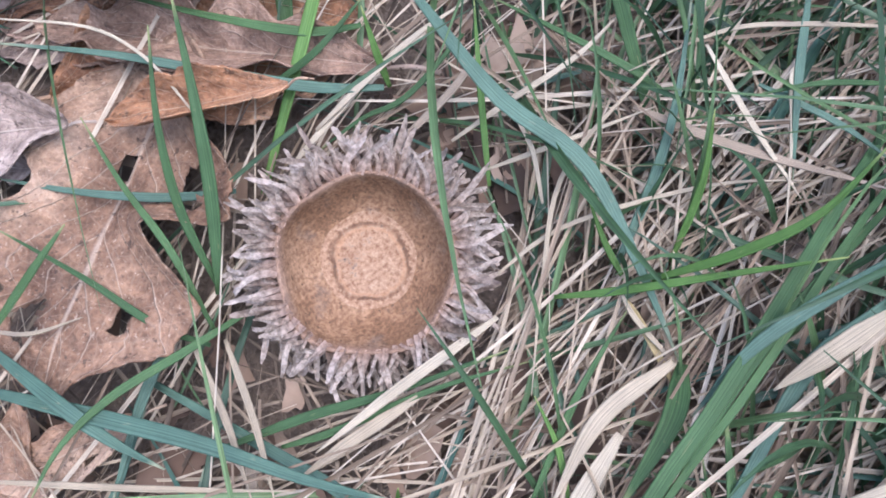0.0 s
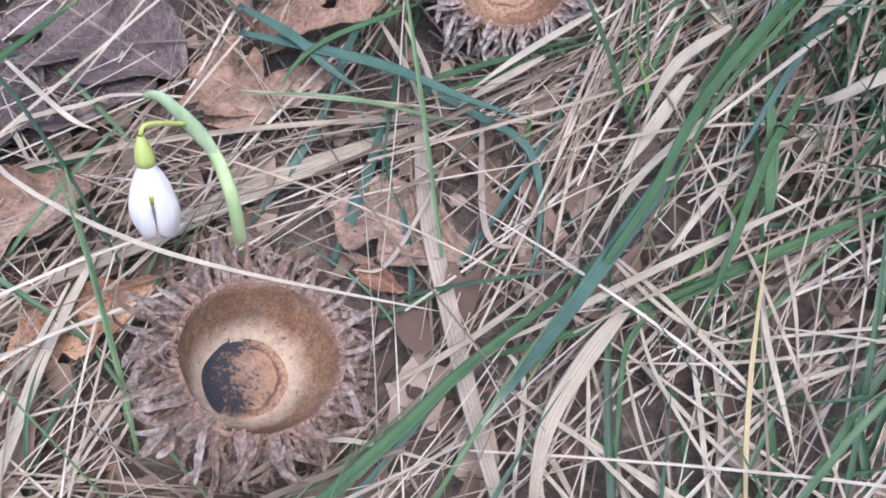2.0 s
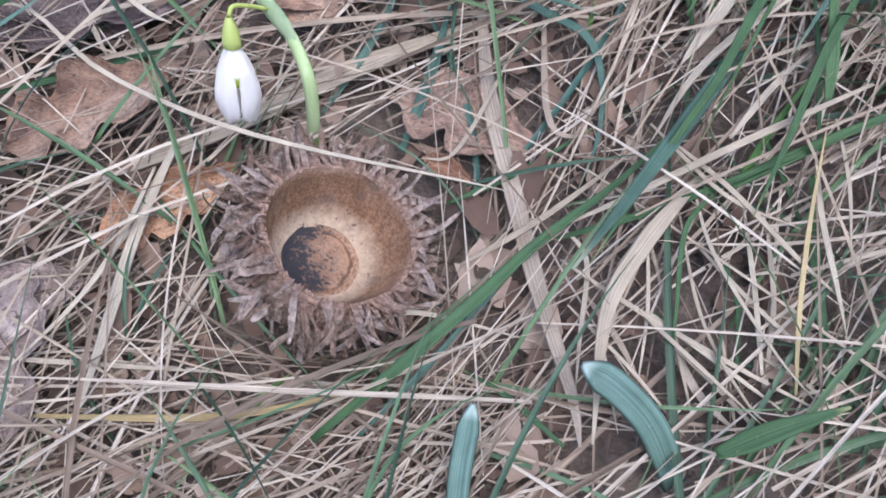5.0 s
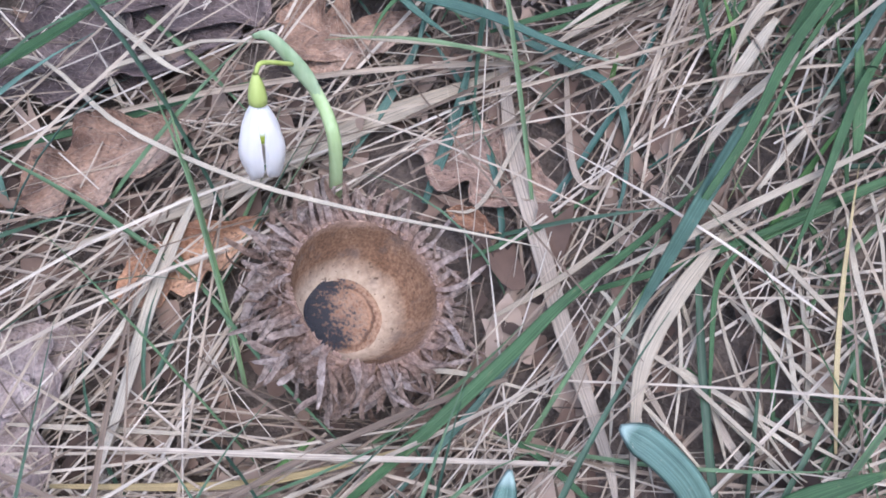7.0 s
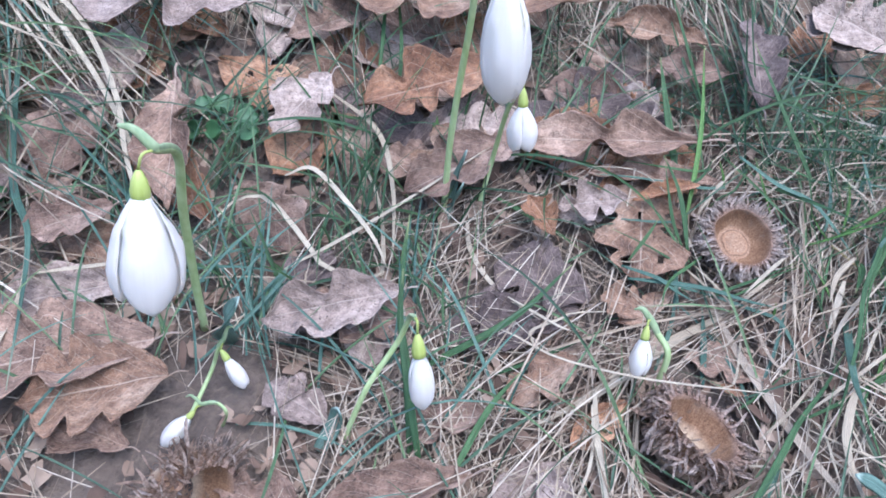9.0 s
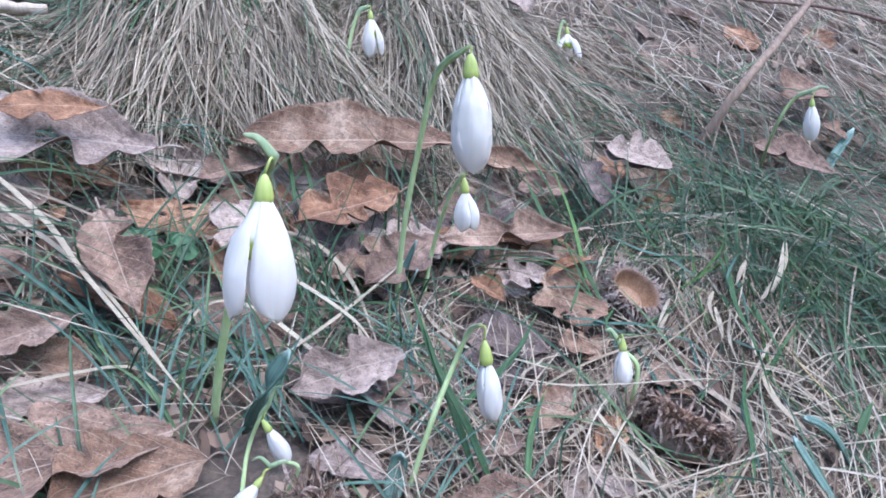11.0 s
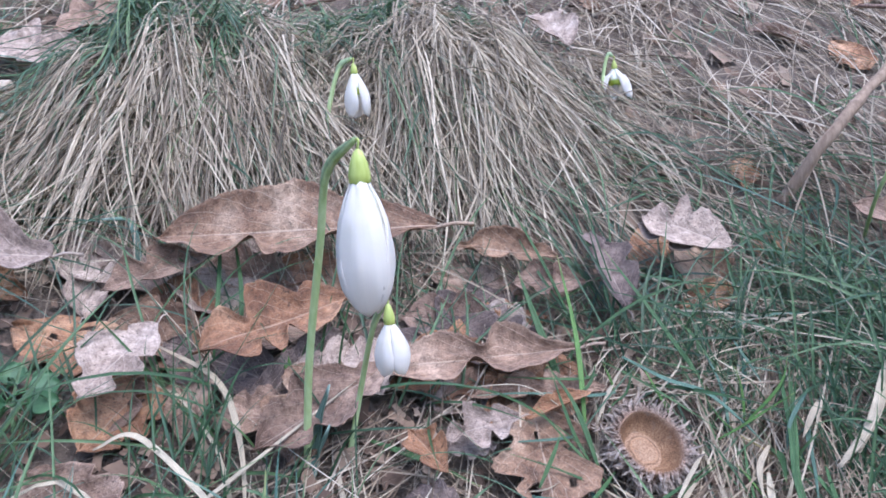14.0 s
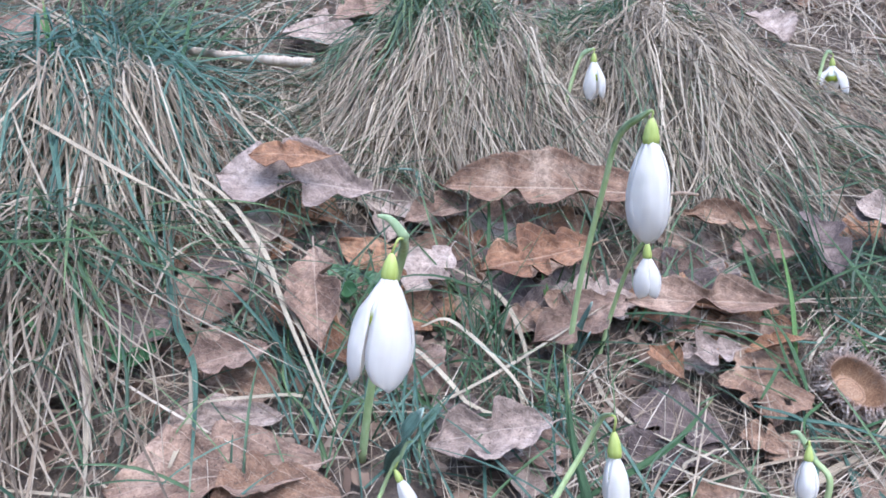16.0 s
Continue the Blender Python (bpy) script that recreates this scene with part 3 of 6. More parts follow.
def oak_leaf(base, tip, width, material, label, curl=0.25, cup=0.15, lobes=4.0, depth=0.45, holes=0, seed=1, roll=0.0, arch=0.0, wave=1.0, up=None):
    """A dead oak leaf from its stalk to its tip. curl lifts its sides, cup and arch bend it along, roll leans it."""
    rnd = random.Random(seed)
    base, tip = np.array(base), np.array(tip)
    L = float(np.linalg.norm(tip - base))
    nu, nv = 72, 31
    fwd = unit(tip - base)
    e = 0.004
    mid = (base + tip) / 2
    slope = np.array([-(ground_z(mid[0] + e, mid[1]) - ground_z(mid[0] - e, mid[1])) / (2 * e), -(ground_z(mid[0], mid[1] + e) - ground_z(mid[0], mid[1] - e)) / (2 * e), 1.0])
    nrm = unit(np.array(up, float) if up else slope)
    side = unit(np.cross(fwd, nrm))
    nrm = np.cross(side, fwd)
    c, s = math.cos(roll), math.sin(roll)
    side, nrm = c * side + s * nrm, c * nrm - s * side
    u = np.linspace(0, 1, nu)
    left, right = lobe_outline(u, lobes, depth, seed % 17), lobe_outline(u + 0.03, lobes * 0.93, depth, (seed + 7) % 19)
    verts, uvs = [], []
    for i in range(nu):
        for j in range(nv):
            q = -1 + 2 * j / (nv - 1)
            half = (left if q < 0 else right)[i] * width * 0.5
            ragged = 1 + 0.10 * noise.noise(Vector((u[i] * 14, math.copysign(3, q), seed))) + 0.07 * noise.noise(Vector((u[i] * 47, math.copysign(3, q), seed))) + 0.05 * noise.noise(Vector((u[i] * 130, math.copysign(3, q), seed)))
            d = half * q * ragged
            ang = min(abs(d) / (width * 0.5) * abs(curl) * 1.6, 2.6)
            rad = (width * 0.5) / max(abs(curl) * 1.6, 0.05)
            dx, dz = math.copysign(math.sin(ang) * rad, d), (1 - math.cos(ang)) * rad * (1 if curl > 0 else -1)
            sag = 4 * u[i] * (1 - u[i])
            lobe_lift = 0.032 * L * wave * noise.noise(Vector((u[i] * 3.2, q * 1.6, seed * 1.7))) + 0.007 * L * wave * noise.noise(Vector((u[i] * 9, q * 4, seed * 2.3)))
            rib = -0.006 * L * math.exp(-((d / (0.012 * L)) ** 2))
            p = base + fwd * (u[i] * L + 0.4 * abs(d) * u[i] * (1 - u[i]) * 2) + side * dx + nrm * (dz + lobe_lift + rib + (arch + cup * (q * q)) * L * 0.5 * sag)
            verts.append(p), uvs.append((u[i], q))
    verts = np.array(verts)
    floor = ground_z(verts[:, 0], verts[:, 1]) + 0.0006
    verts[:, 2] = np.maximum(verts[:, 2], floor)
    spots = [(rnd.uniform(0.25, 0.85), rnd.uniform(-0.75, 0.75), rnd.uniform(0.025, 0.06)) for _ in range(holes)]

    def keep(i, j):
        uu, q = u[i], -1 + 2 * (j + 0.5) / (nv - 1)
        for a, b, r in spots:
            k = 1 + 0.5 * noise.noise(Vector((uu * 30, q * 9, seed)))
            if math.hypot(uu - a, (q - b) * 0.4) < r * k:
                return False
        return True

    for k in (0.25, 0.5, 0.75):
        SPOTS["leaf"].append((base + (tip - base) * k, max(0.32 * width, 0.1 * L)))
    root = tagged(new("oak_leaf"), label, "dead leaf", "fallen oak leaves")
    root.location = base
    local = verts - base
    blade = part("leaf_blade", mesh_of("leaf_blade", local, grid_faces(nu, nv, 0, keep), material, uvs), root, thick=0.00022)
    mids = local[np.arange(nu) * nv + nv // 2] - nrm * 0.0002
    stalk = -fwd * 0.14 * L + np.array([0, 0, 0.0])
    foot = base + stalk
    stalk[2] = max(foot[2], ground_z(foot[0], foot[1]) + 0.0008) - base[2]
    line = np.vstack([spline([stalk, stalk * 0.5 + nrm * 0.001, mids[0]], 6)[:-1], mids[::3]])
    v, f, _ = tube(line, np.linspace(0.00055, 0.00014, len(line)) * (L / 0.07), 6)
    part("midrib", mesh_of("midrib", v, f, material), blade)
    return root


def grass_blade(points, width, material, label, fold=0.3, taper=0.55, twist=0.0, group="single grass blades", base=0.5):
    """One blade that can be told apart, through the given points."""
    p = np.array(points)
    v, f, uv = ribbon(p, width, fold, 20, taper, twist=twist, base=base)
    root = new("grass_blade", mesh_of("grass_blade", v - p[0], f, material, uv))
    root.location = p[0]
    mod = root.modifiers.new("thick", "SOLIDIFY")
    mod.thickness, mod.offset = 0.00012, 0
    return tagged(root, label, "grass blade", group)


GREEN_LABEL = "green grass blade arching over the straw"
BLUE_LABEL = "blue-green grass blade lying over the straw"
FRESH_LABEL = "fresh bright green grass blade standing up"
STRAW_LABEL = "dry pale straw blade lying on the litter"
GREY_LABEL = "weathered grey-brown straw blade on the litter"
OCHRE_LABEL = "withering ochre yellow grass blade"


def green(w, *points):
    return grass_blade(points, w, BLADE_GREEN, GREEN_LABEL)


def blue(w, *points):
    return grass_blade(points, w, BLADE_BLUE, BLUE_LABEL)


def fresh(w, *points):
    return grass_blade(points, w, BLADE_FRESH, FRESH_LABEL)


def straw(w, *points):
    return grass_blade(points, w, BLADE_STRAW, STRAW_LABEL, 0.2, 0.45, base=0.45, group="single straw blades")


def grey(w, *points):
    return grass_blade(points, w, BLADE_GREY, GREY_LABEL, 0.2, 0.45, base=0.45, group="single straw blades")


def ochre(w, *points):
    return grass_blade(points, w, BLADE_OCHRE, OCHRE_LABEL, 0.2, 0.4, group="single straw blades")


def tepal(length, width, spread, bell, material, name, nu=22, nv=13, notch=0.0):
    """One petal of a drooping bell, hanging along -z from its base: closed bells hug the axis, spread ones lean out along x."""
    verts, uvs = [], []
    for i in range(nu):
        u = i / (nu - 1)
        w = width * 0.5 * float(np.interp(u, [0, 0.1, 0.25, 0.45, 0.65, 0.8, 0.9, 0.96, 1], [0.24, 0.38, 0.62, 0.87, 1.0, 0.93, 0.74, 0.5, 0.12]))
        r = length * bell / 0.224 * float(np.interp(u, [0, 0.13, 0.3, 0.5, 0.65, 0.8, 0.9, 1], [0.062, 0.128, 0.188, 0.224, 0.221, 0.187, 0.14, 0.07]))
        lean = spread * min(1, u * 3)
        ca, sa = math.cos(lean), math.sin(lean)
        for j in range(nv):
            q = -1 + 2 * j / (nv - 1)
            a = min(w / max(r, 0.0008), 1.25) * q
            rr = max(r, w / 1.25)
            x = rr * math.cos(a) - (rr - r)
            y = rr * math.sin(a)
            z = -length * u * (1 - notch * (1 - abs(q)) * (u > 0.9)) + 0.03 * length * q * q * u
            x += 0.026 * length * noise.noise(Vector((u * 3, q * 2, length * 900 + bell * 70)))
            verts.append((x * ca - z * sa, y, x * sa + z * ca)), uvs.append((j / (nv - 1), u))
    return mesh_of(name, verts, grid_faces(nu, nv), material, uvs)


def snowdrop(stem, length, spread, turn, label, stem_radius=0.0011, lean=(0, 0), bell=0.2, spathe_tip=None, fat=1.0, pedicel=0.22, leaves=(), hang=None, ovary=0.25, bow_at=None):
    """stem: points from the ground to the bend; the bell hangs from the last one, or from hang where its thread ends. leaves: (points, width) of its own leaves."""
    pts = np.array(stem, float)
    root = tagged(new("snowdrop"), label, "snowdrop", "snowdrops in bloom")
    root.location = pts[0]
    line = spline(pts - pts[0], 30)
    v, f, uv = tube(line, stem_radius * np.interp(np.linspace(0, 1, 30), [0, 0.55, 0.72, 0.9, 1], [1.05, 1.0, 0.95, 0.8, 0.6]), 10, 0.75)
    part("stem", mesh_of("stem", v, f, STEM, uv), root)
    cut = spline(pts - pts[0], 60)[37:]
    if spathe_tip is not None:
        end = np.array(spathe_tip) - pts[0]
        cut = np.vstack([cut, spline([cut[-1], (cut[-1] + end) / 2 + np.array([0, 0, 0.0016]), end], 10)[1:]])
    cut = cut + np.array([0, -0.0002, 0.0004])
    k = np.linspace(0, 1, len(cut))
    v, f, uv = tube(cut, stem_radius * (0.2 + 1.05 * np.sin(np.pi * np.clip(k * 0.93 + 0.06, 0, 1)) ** 0.7), 10, 0.5)
    part("spathe", mesh_of("spathe", v, f, SPATHE, uv), root, "pale-edged green spathe")
    hinge = pts[-1] - pts[0]
    down = unit(np.array([lean[0], lean[1], -1.0]))
    along = unit(line[-1] - line[-4])
    ped = pedicel * length
    low = hinge + along * ped * 0.2 + down * ped
    bow = hinge + along * ped * 0.4 + down * ped * 0.25
    if hang is not None:
        low = np.array(hang) - pts[0]
        bow = (hinge + low) / 2 + along * 0.0016 + np.array([0, 0, 0.0012])
    if bow_at is not None:
        bow = np.array(bow_at) - pts[0]
    v, f, uv = tube(spline([hinge - along * 0.001, bow, low], 9), np.full(9, 0.00032), 8)
    part("pedicel", mesh_of("pedicel", v, f, OVARY, uv), root)
    SPOTS["flower"] += [(pts[0] + low + down * length * k, max(0.009, 0.55 * length)) for k in (0.3, 0.8)]
    ol, fatter = ovary * length, 1 + (ovary - 0.25) * 2.3
    head = Matrix(frame_of(-down, (0, 1, 0.01)).tolist()).to_4x4()
    prof = [(0.0004, 0.0), (0.036 * length * fatter, -0.1 * ol), (0.066 * length * fatter, -0.4 * ol), (0.083 * length * fatter, -0.75 * ol), (0.08 * length * fatter, -0.97 * ol), (0.07 * length, -1.03 * ol), (0.0004, -1.03 * ol)]
    v, f = lathe(prof, 16)
    place = Matrix.Translation(low) @ head
    ov = part("ovary", mesh_of("ovary", v, f, OVARY), root, "yellow-green ovary above the petals")
    ov.matrix_basis = place
    for k in range(3):
        me = tepal(length, 0.52 * length * fat, spread * (1.0 if k else 0.85), bell, PETAL, "outer_petal")
        ob = part("outer_petal", me, ov, "white outer petal", thick=0.00025)
        ob.matrix_basis = Matrix.Translation((0, 0, -0.95 * ol)) @ Matrix.Rotation(turn + k * 2.0944, 4, "Z") @ Matrix.Translation((0.01 * length, 0, 0))
    for k in range(3):
        me = tepal(length * 0.55, 0.36 * length, spread * 0.3, 0.26, INNER_PETAL, "inner_petal", notch=0.12)
        ob = part("inner_petal", me, ov, "short inner petal with a green mark", thick=0.0002)
        ob.matrix_basis = Matrix.Translation((0, 0, -0.95 * ol)) @ Matrix.Rotation(turn + 1.047 + k * 2.0944, 4, "Z")
    for points, w in leaves:
        q = np.array(points, float)
        v, f, uv = ribbon(q - pts[0], w, 0.35, 18, 0.18, base=0.8)
        part("leaf", mesh_of("leaf", v, f, SHOOT, uv), root, "narrow blue-green leaf", thick=0.0005)
    return root


def shoot(points, width, label):
    """A young blunt leaf of a bulb that pushes through the straw."""
    p = np.array(points, float)
    v, f, uv = ribbon(p, width, 0.4, 18, 0.16, base=0.85)
    ob = new("bulb_leaf", mesh_of("bulb_leaf", v - p[0], f, SHOOT, uv))
    ob.location = p[0]
    mod = ob.modifiers.new("thick", "SOLIDIFY")
    mod.thickness, mod.offset = 0.0007, 0
    return tagged(ob, label, "bulb leaf")


def stick(points, r0, r1, material, label, name="twig"):
    p = np.array(points, float)
    line = spline(p - p[0], 40)
    jit = np.array([[noise.noise(Vector((i * 0.35, k, 5))) for k in range(3)] for i in range(40)])
    line = line + jit * min(r0, 0.0016) * 0.5
    v, f, uv = tube(line, np.linspace(r0, r1, 40) * (1 + 0.1 * jit[:, 0]), 9)
    ob = new(name, mesh_of(name, v, f, material, uv))
    ob.location = p[0]
    SPOTS["flower"] += [(p[0] + q, 0.007) for q in line[::5]]
    return tagged(ob, label, "twig")


def weed(place, size, seed, label):
    """A low seedling with a few round green leaves."""
    rnd = random.Random(seed)
    root = tagged(new("weed"), label, "weed")
    root.location = place
    for k in range(7):
        a, reach = k * 2.4 + rnd.uniform(-0.3, 0.3), size * rnd.uniform(0.35, 1.0)
        tipz = size * rnd.uniform(0.3, 0.75)
        end = np.array([math.cos(a) * reach, math.sin(a) * reach, tipz])
        v, f, uv = tube(spline([(0, 0, 0), end * np.array([0.4, 0.4, 0.8]), end], 7), np.full(7, 0.00035), 6)
        part("leaf_stalk", mesh_of("leaf_stalk", v, f, WEED, uv), root)
        r = size * rnd.uniform(0.24, 0.36)
        face = unit(np.array([rnd.uniform(-0.4, 0.4), -0.75, rnd.uniform(0.35, 0.8)]))
        out = end * np.array([1, 1, 0.25]) + np.array([0, 0, 0.15 * size])
        out = unit(out - face * float(out @ face))
        side = np.cross(out, face)
        nrm = face
        verts, nu, nv = [], 9, 9
        for i in range(nu):
            u = i / (nu - 1)
            w = r * math.sin(math.pi * min(0.03 + u * 0.97, 0.985)) ** 0.55
            for j in range(nv):
                q = -1 + 2 * j / (nv - 1)
                verts.append(end + out * r * 1.9 * u + side * w * q + nrm * (0.25 * r * q * q - 0.3 * r * u * u))
        part("leaf", mesh_of("leaf", verts, grid_faces(nu, nv), WEED), root, thick=0.0002)
    return root


def tussock(name, crown, size, n, length, label, material, height, droop=(0, -1), width=(0.0005, 0.0012), fan=0.5, loose=0.38, seed=3, back=1.2, rise=0.0):
    """A tuft like a mop: its blades spring from a raised crown, part to both sides and hang down the front of the bank."""
    q = np.random.RandomState(seed)
    dx, dy = unit(np.array(droop, float))

    def mound(x, y):
        f = (x - crown[0]) * dx + (y - crown[1]) * dy
        a = (x - crown[0]) * dy - (y - crown[1]) * dx
        f = np.where(f < 0, f / (size[1] * back), f / size[1])
        lumps = 1 + 0.16 * np.sin(a * 130 + seed) * np.cos(f * 3.1 + seed) + 0.05 * np.sin(a * 390 + 2 * seed)
        return lumps * height * np.exp(-((np.abs(a) / size[0]) ** 2.6)) * np.exp(-np.abs(f) ** 2.2)

    a = np.clip(q.normal(0, 0.6, n), -1.4, 1.4) * size[0]
    f = q.normal(-0.3, 0.6, n) * size[1]
    foot = np.stack([crown[0] + dx * f + dy * a, crown[1] + dy * f - dx * a], 1)
    head = math.atan2(dy, dx) - fan * a / size[0] + q.normal(0, loose, n) + (q.uniform(0, 1, n) < 0.2) * q.normal(0, 0.9, n)
    L = q.uniform(length[0], length[1], n)
    return strands(name, label, material, foot, head, L, q.uniform(width[0], width[1], n), q.uniform(0.0, 0.011, n), q.uniform(0.0, 0.16, n), q.normal(0, 0.2, n), 9, rise * q.uniform(0.2, 1.1, n), leaf_share=0.1, mound=mound)

# ---- acorn cups ----
acorn_cup((-0.0008, -0.0020, 0.0190), (0.2177, -0.6288, 0.7465), 0.4, "empty grey-brown bristly acorn cup lying open in the straw", CUP_SCAR, SCALES_GREY, 11, size=1.04, scar=1.13, reach=0.95, depth=0.72)
acorn_cup((-0.0236, -0.0658, -0.0095), (0.50, -0.03, 0.866), 1.9, "empty brown shaggy acorn cup with a partly black scar on the straw", CUP_SCAR_BLACK, SCALES_BROWN, 23, reach=1.1, size=1.13, scar=1.1, depth=1.12, strap=1.2)
acorn_cup((-0.1515, -0.1140, 0.0010), (0.92, -0.36, 0.0), 0.9, "empty dark brown shaggy acorn cup lying on its side", CUP_SCAR_DARK, SCALES_BROWN, 37, reach=1.2, size=1.08)

# ---- snowdrops ----
snowdrop([(-0.1736, -0.0559, 0.0112), (-0.1691, -0.0621, 0.0338), (-0.1618, -0.0717, 0.0607), (-0.1554, -0.0793, 0.0777), (-0.1526, -0.0922, 0.0841)], 0.0265, 0.17, -1.0, "large white snowdrop with spread petals on a tall green stem", stem_radius=0.0012, lean=(-0.12, -0.1), fat=1.12, ovary=0.23, hang=(-0.1553, -0.0959, 0.0812), spathe_tip=(-0.1588, -0.0933, 0.0895))
snowdrop([(-0.1055, 0.0039, 0.0215), (-0.1010, -0.0005, 0.0550), (-0.0935, -0.0078, 0.0910), (-0.0895, -0.0155, 0.1090), (-0.0815, -0.0277, 0.1167)], 0.0325, 0.0, -1.75, "tall white snowdrop with a closed egg-shaped bell", stem_radius=0.0011, lean=(-0.03, 0), bell=0.205, pedicel=0.08, fat=1.02, leaves=[([(-0.1040, 0.0022, 0.0220), (-0.1011, 0.0048, 0.0358), (-0.0960, 0.0014, 0.0488)], 0.0036), ([(-0.1063, -0.0032, 0.0200), (-0.1028, 0.0039, 0.0262), (-0.0971, -0.0017, 0.0380)], 0.004)])
snowdrop([(-0.0929, 0.0087, 0.0234), (-0.0876, 0.0099, 0.0423), (-0.0822, 0.0033, 0.0621), (-0.0772, -0.0031, 0.0730)], 0.0150, 0.14, -0.6, "small white snowdrop bud with heart-shaped petals", stem_radius=0.0009, pedicel=0.12, lean=(0, -0.05), bell=0.25, fat=1.42, ovary=0.4)
snowdrop([(-0.1251, -0.0823, -0.0062), (-0.1169, -0.0815, 0.0126), (-0.1088, -0.0761, 0.0239), (-0.1043, -0.0778, 0.0335), (-0.1021, -0.0820, 0.0367)], 0.0160, 0.0, -1.3, "white snowdrop bud on an arching stem among grass", stem_radius=0.0008, pedicel=0.28, lean=(0.02, -0.08), fat=1.0, ovary=0.42, leaves=[([(-0.1311, -0.0864, -0.0063), (-0.1278, -0.0807, -0.0018), (-0.1261, -0.0802, 0.0041)], 0.005)])
snowdrop([(-0.1679, -0.0850, 0.0013), (-0.1652, -0.0722, 0.0084), (-0.1614, -0.0720, 0.0167), (-0.1588, -0.0722, 0.0200)], 0.0100, 0.03, -1.2, "small white snowdrop bud low beside a leaf", stem_radius=0.0006, lean=(0.45, -0.1), hang=(-0.1607, -0.0722, 0.0166), fat=1.05, ovary=0.38, leaves=[([(-0.1643, -0.0582, 0.0087), (-0.1596, -0.0712, 0.0242), (-0.1520, -0.0719, 0.0344)], 0.0058)], spathe_tip=(-0.1551, -0.0726, 0.0247))
snowdrop([(-0.0344, -0.0492, -0.0102), (-0.0323, -0.0498, 0.0036), (-0.0353, -0.0464, 0.0088), (-0.0384, -0.0458, 0.0140)], 0.0122, 0.1, 0.03, "small white snowdrop with a green spathe behind an acorn cup", stem_radius=0.001, hang=(-0.0401, -0.0531, 0.0163), bow_at=(-0.0396, -0.0515, 0.0170), ovary=0.37, lean=(-0.1, -0.15), fat=0.98, spathe_tip=(-0.0430, -0.0465, 0.0171))
snowdrop([(-0.0974, 0.1464, 0.1051), (-0.0931, 0.1460, 0.1289), (-0.0843, 0.1473, 0.1571), (-0.0766, 0.1458, 0.1634)], 0.0215, 0.16, -2.4, "white snowdrop with parted petals before a straw tussock", stem_radius=0.0011, pedicel=0.12, fat=1.05)
snowdrop([(0.0622, 0.1876, 0.1216), (0.0696, 0.1992, 0.1481), (0.0741, 0.2014, 0.1627), (0.0779, 0.2018, 0.1633)], 0.0210, 0.52, -0.95, "white snowdrop with wide-open petals and green inner marks", stem_radius=0.0011, pedicel=0.12)
snowdrop([(0.1540, 0.0989, 0.0536), (0.1381, 0.0690, 0.0816), (0.1437, 0.0619, 0.0973), (0.1495, 0.0552, 0.1013)], 0.0190, 0.0, -1.5, "white snowdrop with a closed bell in tall grass", stem_radius=0.0011, pedicel=0.2, bell=0.21, spathe_tip=(0.1587, 0.0516, 0.1021))
snowdrop([(-0.1584, -0.0846, -0.0005), (-0.1537, -0.0890, 0.0089), (-0.1563, -0.0880, 0.0110), (-0.1602, -0.0888, 0.0109)], 0.0110, 0.05, 0.4, "tiny white snowdrop bud bending to the ground", stem_radius=0.0005, pedicel=0.2, lean=(-1.0, -0.4), spathe_tip=(-0.1643, -0.0883, 0.0128))

# ---- fallen oak leaves ----
oak_leaf((-0.0314, 0.0241, 0.0308), (-0.0378, -0.0220, 0.0098), 0.0400, LEAF_TAN, "large tan oak leaf with worm holes lying flat", curl=-0.1, holes=7, seed=4, lobes=3.3, depth=0.62, wave=1.2)
oak_leaf((-0.0134, 0.0146, 0.0309), (-0.0372, 0.0097, 0.0270), 0.0093, LEAF_RUST, "rust-brown rolled lobe of an oak leaf", curl=0.85, seed=8, lobes=2, depth=0.25)
oak_leaf((-0.0031, 0.0235, 0.0279), (-0.0528, 0.0223, 0.0325), 0.0155, LEAF_BROWN, "brown oak leaf with pale lobed rim", curl=0.2, seed=12, lobes=4, wave=0.7)
oak_leaf((-0.0479, 0.0049, 0.0219), (-0.0637, 0.0020, 0.0237), 0.0142, LEAF_GREY, "grey weathered oak leaf half under another", curl=0.15, seed=21)
oak_leaf((-0.0260, -0.0200, 0.0070), (-0.0456, -0.0340, 0.0036), 0.0112, LEAF_TAN, "tan curled oak leaf with one round hole", curl=-0.55, holes=1, seed=31, lobes=2.2, depth=0.25)
oak_leaf((-0.0583, -0.0478, -0.0005), (-0.0803, -0.0648, -0.0041), 0.0200, LEAF_TAN, "tan oak leaf with a notched rim under straw", curl=0.15, seed=35, lobes=3, depth=0.4, wave=0.7)
oak_leaf((-0.0437, -0.0567, -0.0096), (-0.0619, -0.0743, -0.0130), 0.0131, LEAF_RUST, "reddish brown oak leaf under straw", curl=0.2, seed=36, lobes=3)
oak_leaf((-0.0701, -0.0792, -0.0122), (-0.0615, -0.1039, -0.0212), 0.0136, LEAF_GREY, "grey weathered oak leaf on the litter", curl=0.15, seed=38, lobes=3, wave=0.8)
oak_leaf((0.0013, -0.0420, -0.0097), (-0.0244, -0.0381, -0.0056), 0.0170, LEAF_BROWN, "brown oak leaf fragment under straw", curl=0.12, seed=41, lobes=3)
oak_leaf((-0.0571, -0.0271, 0.0037), (-0.1026, -0.0472, 0.0030), 0.0259, LEAF_DARK, "dark oak leaf deep in the litter", curl=0.15, seed=43, lobes=3.5)
oak_leaf((-0.0079, -0.0497, -0.0110), (-0.0159, -0.0487, -0.0086), 0.0047, LEAF_RUST, "curled brown leaf scrap beside an acorn cup", curl=0.6, seed=44, lobes=1.5, depth=0.2)
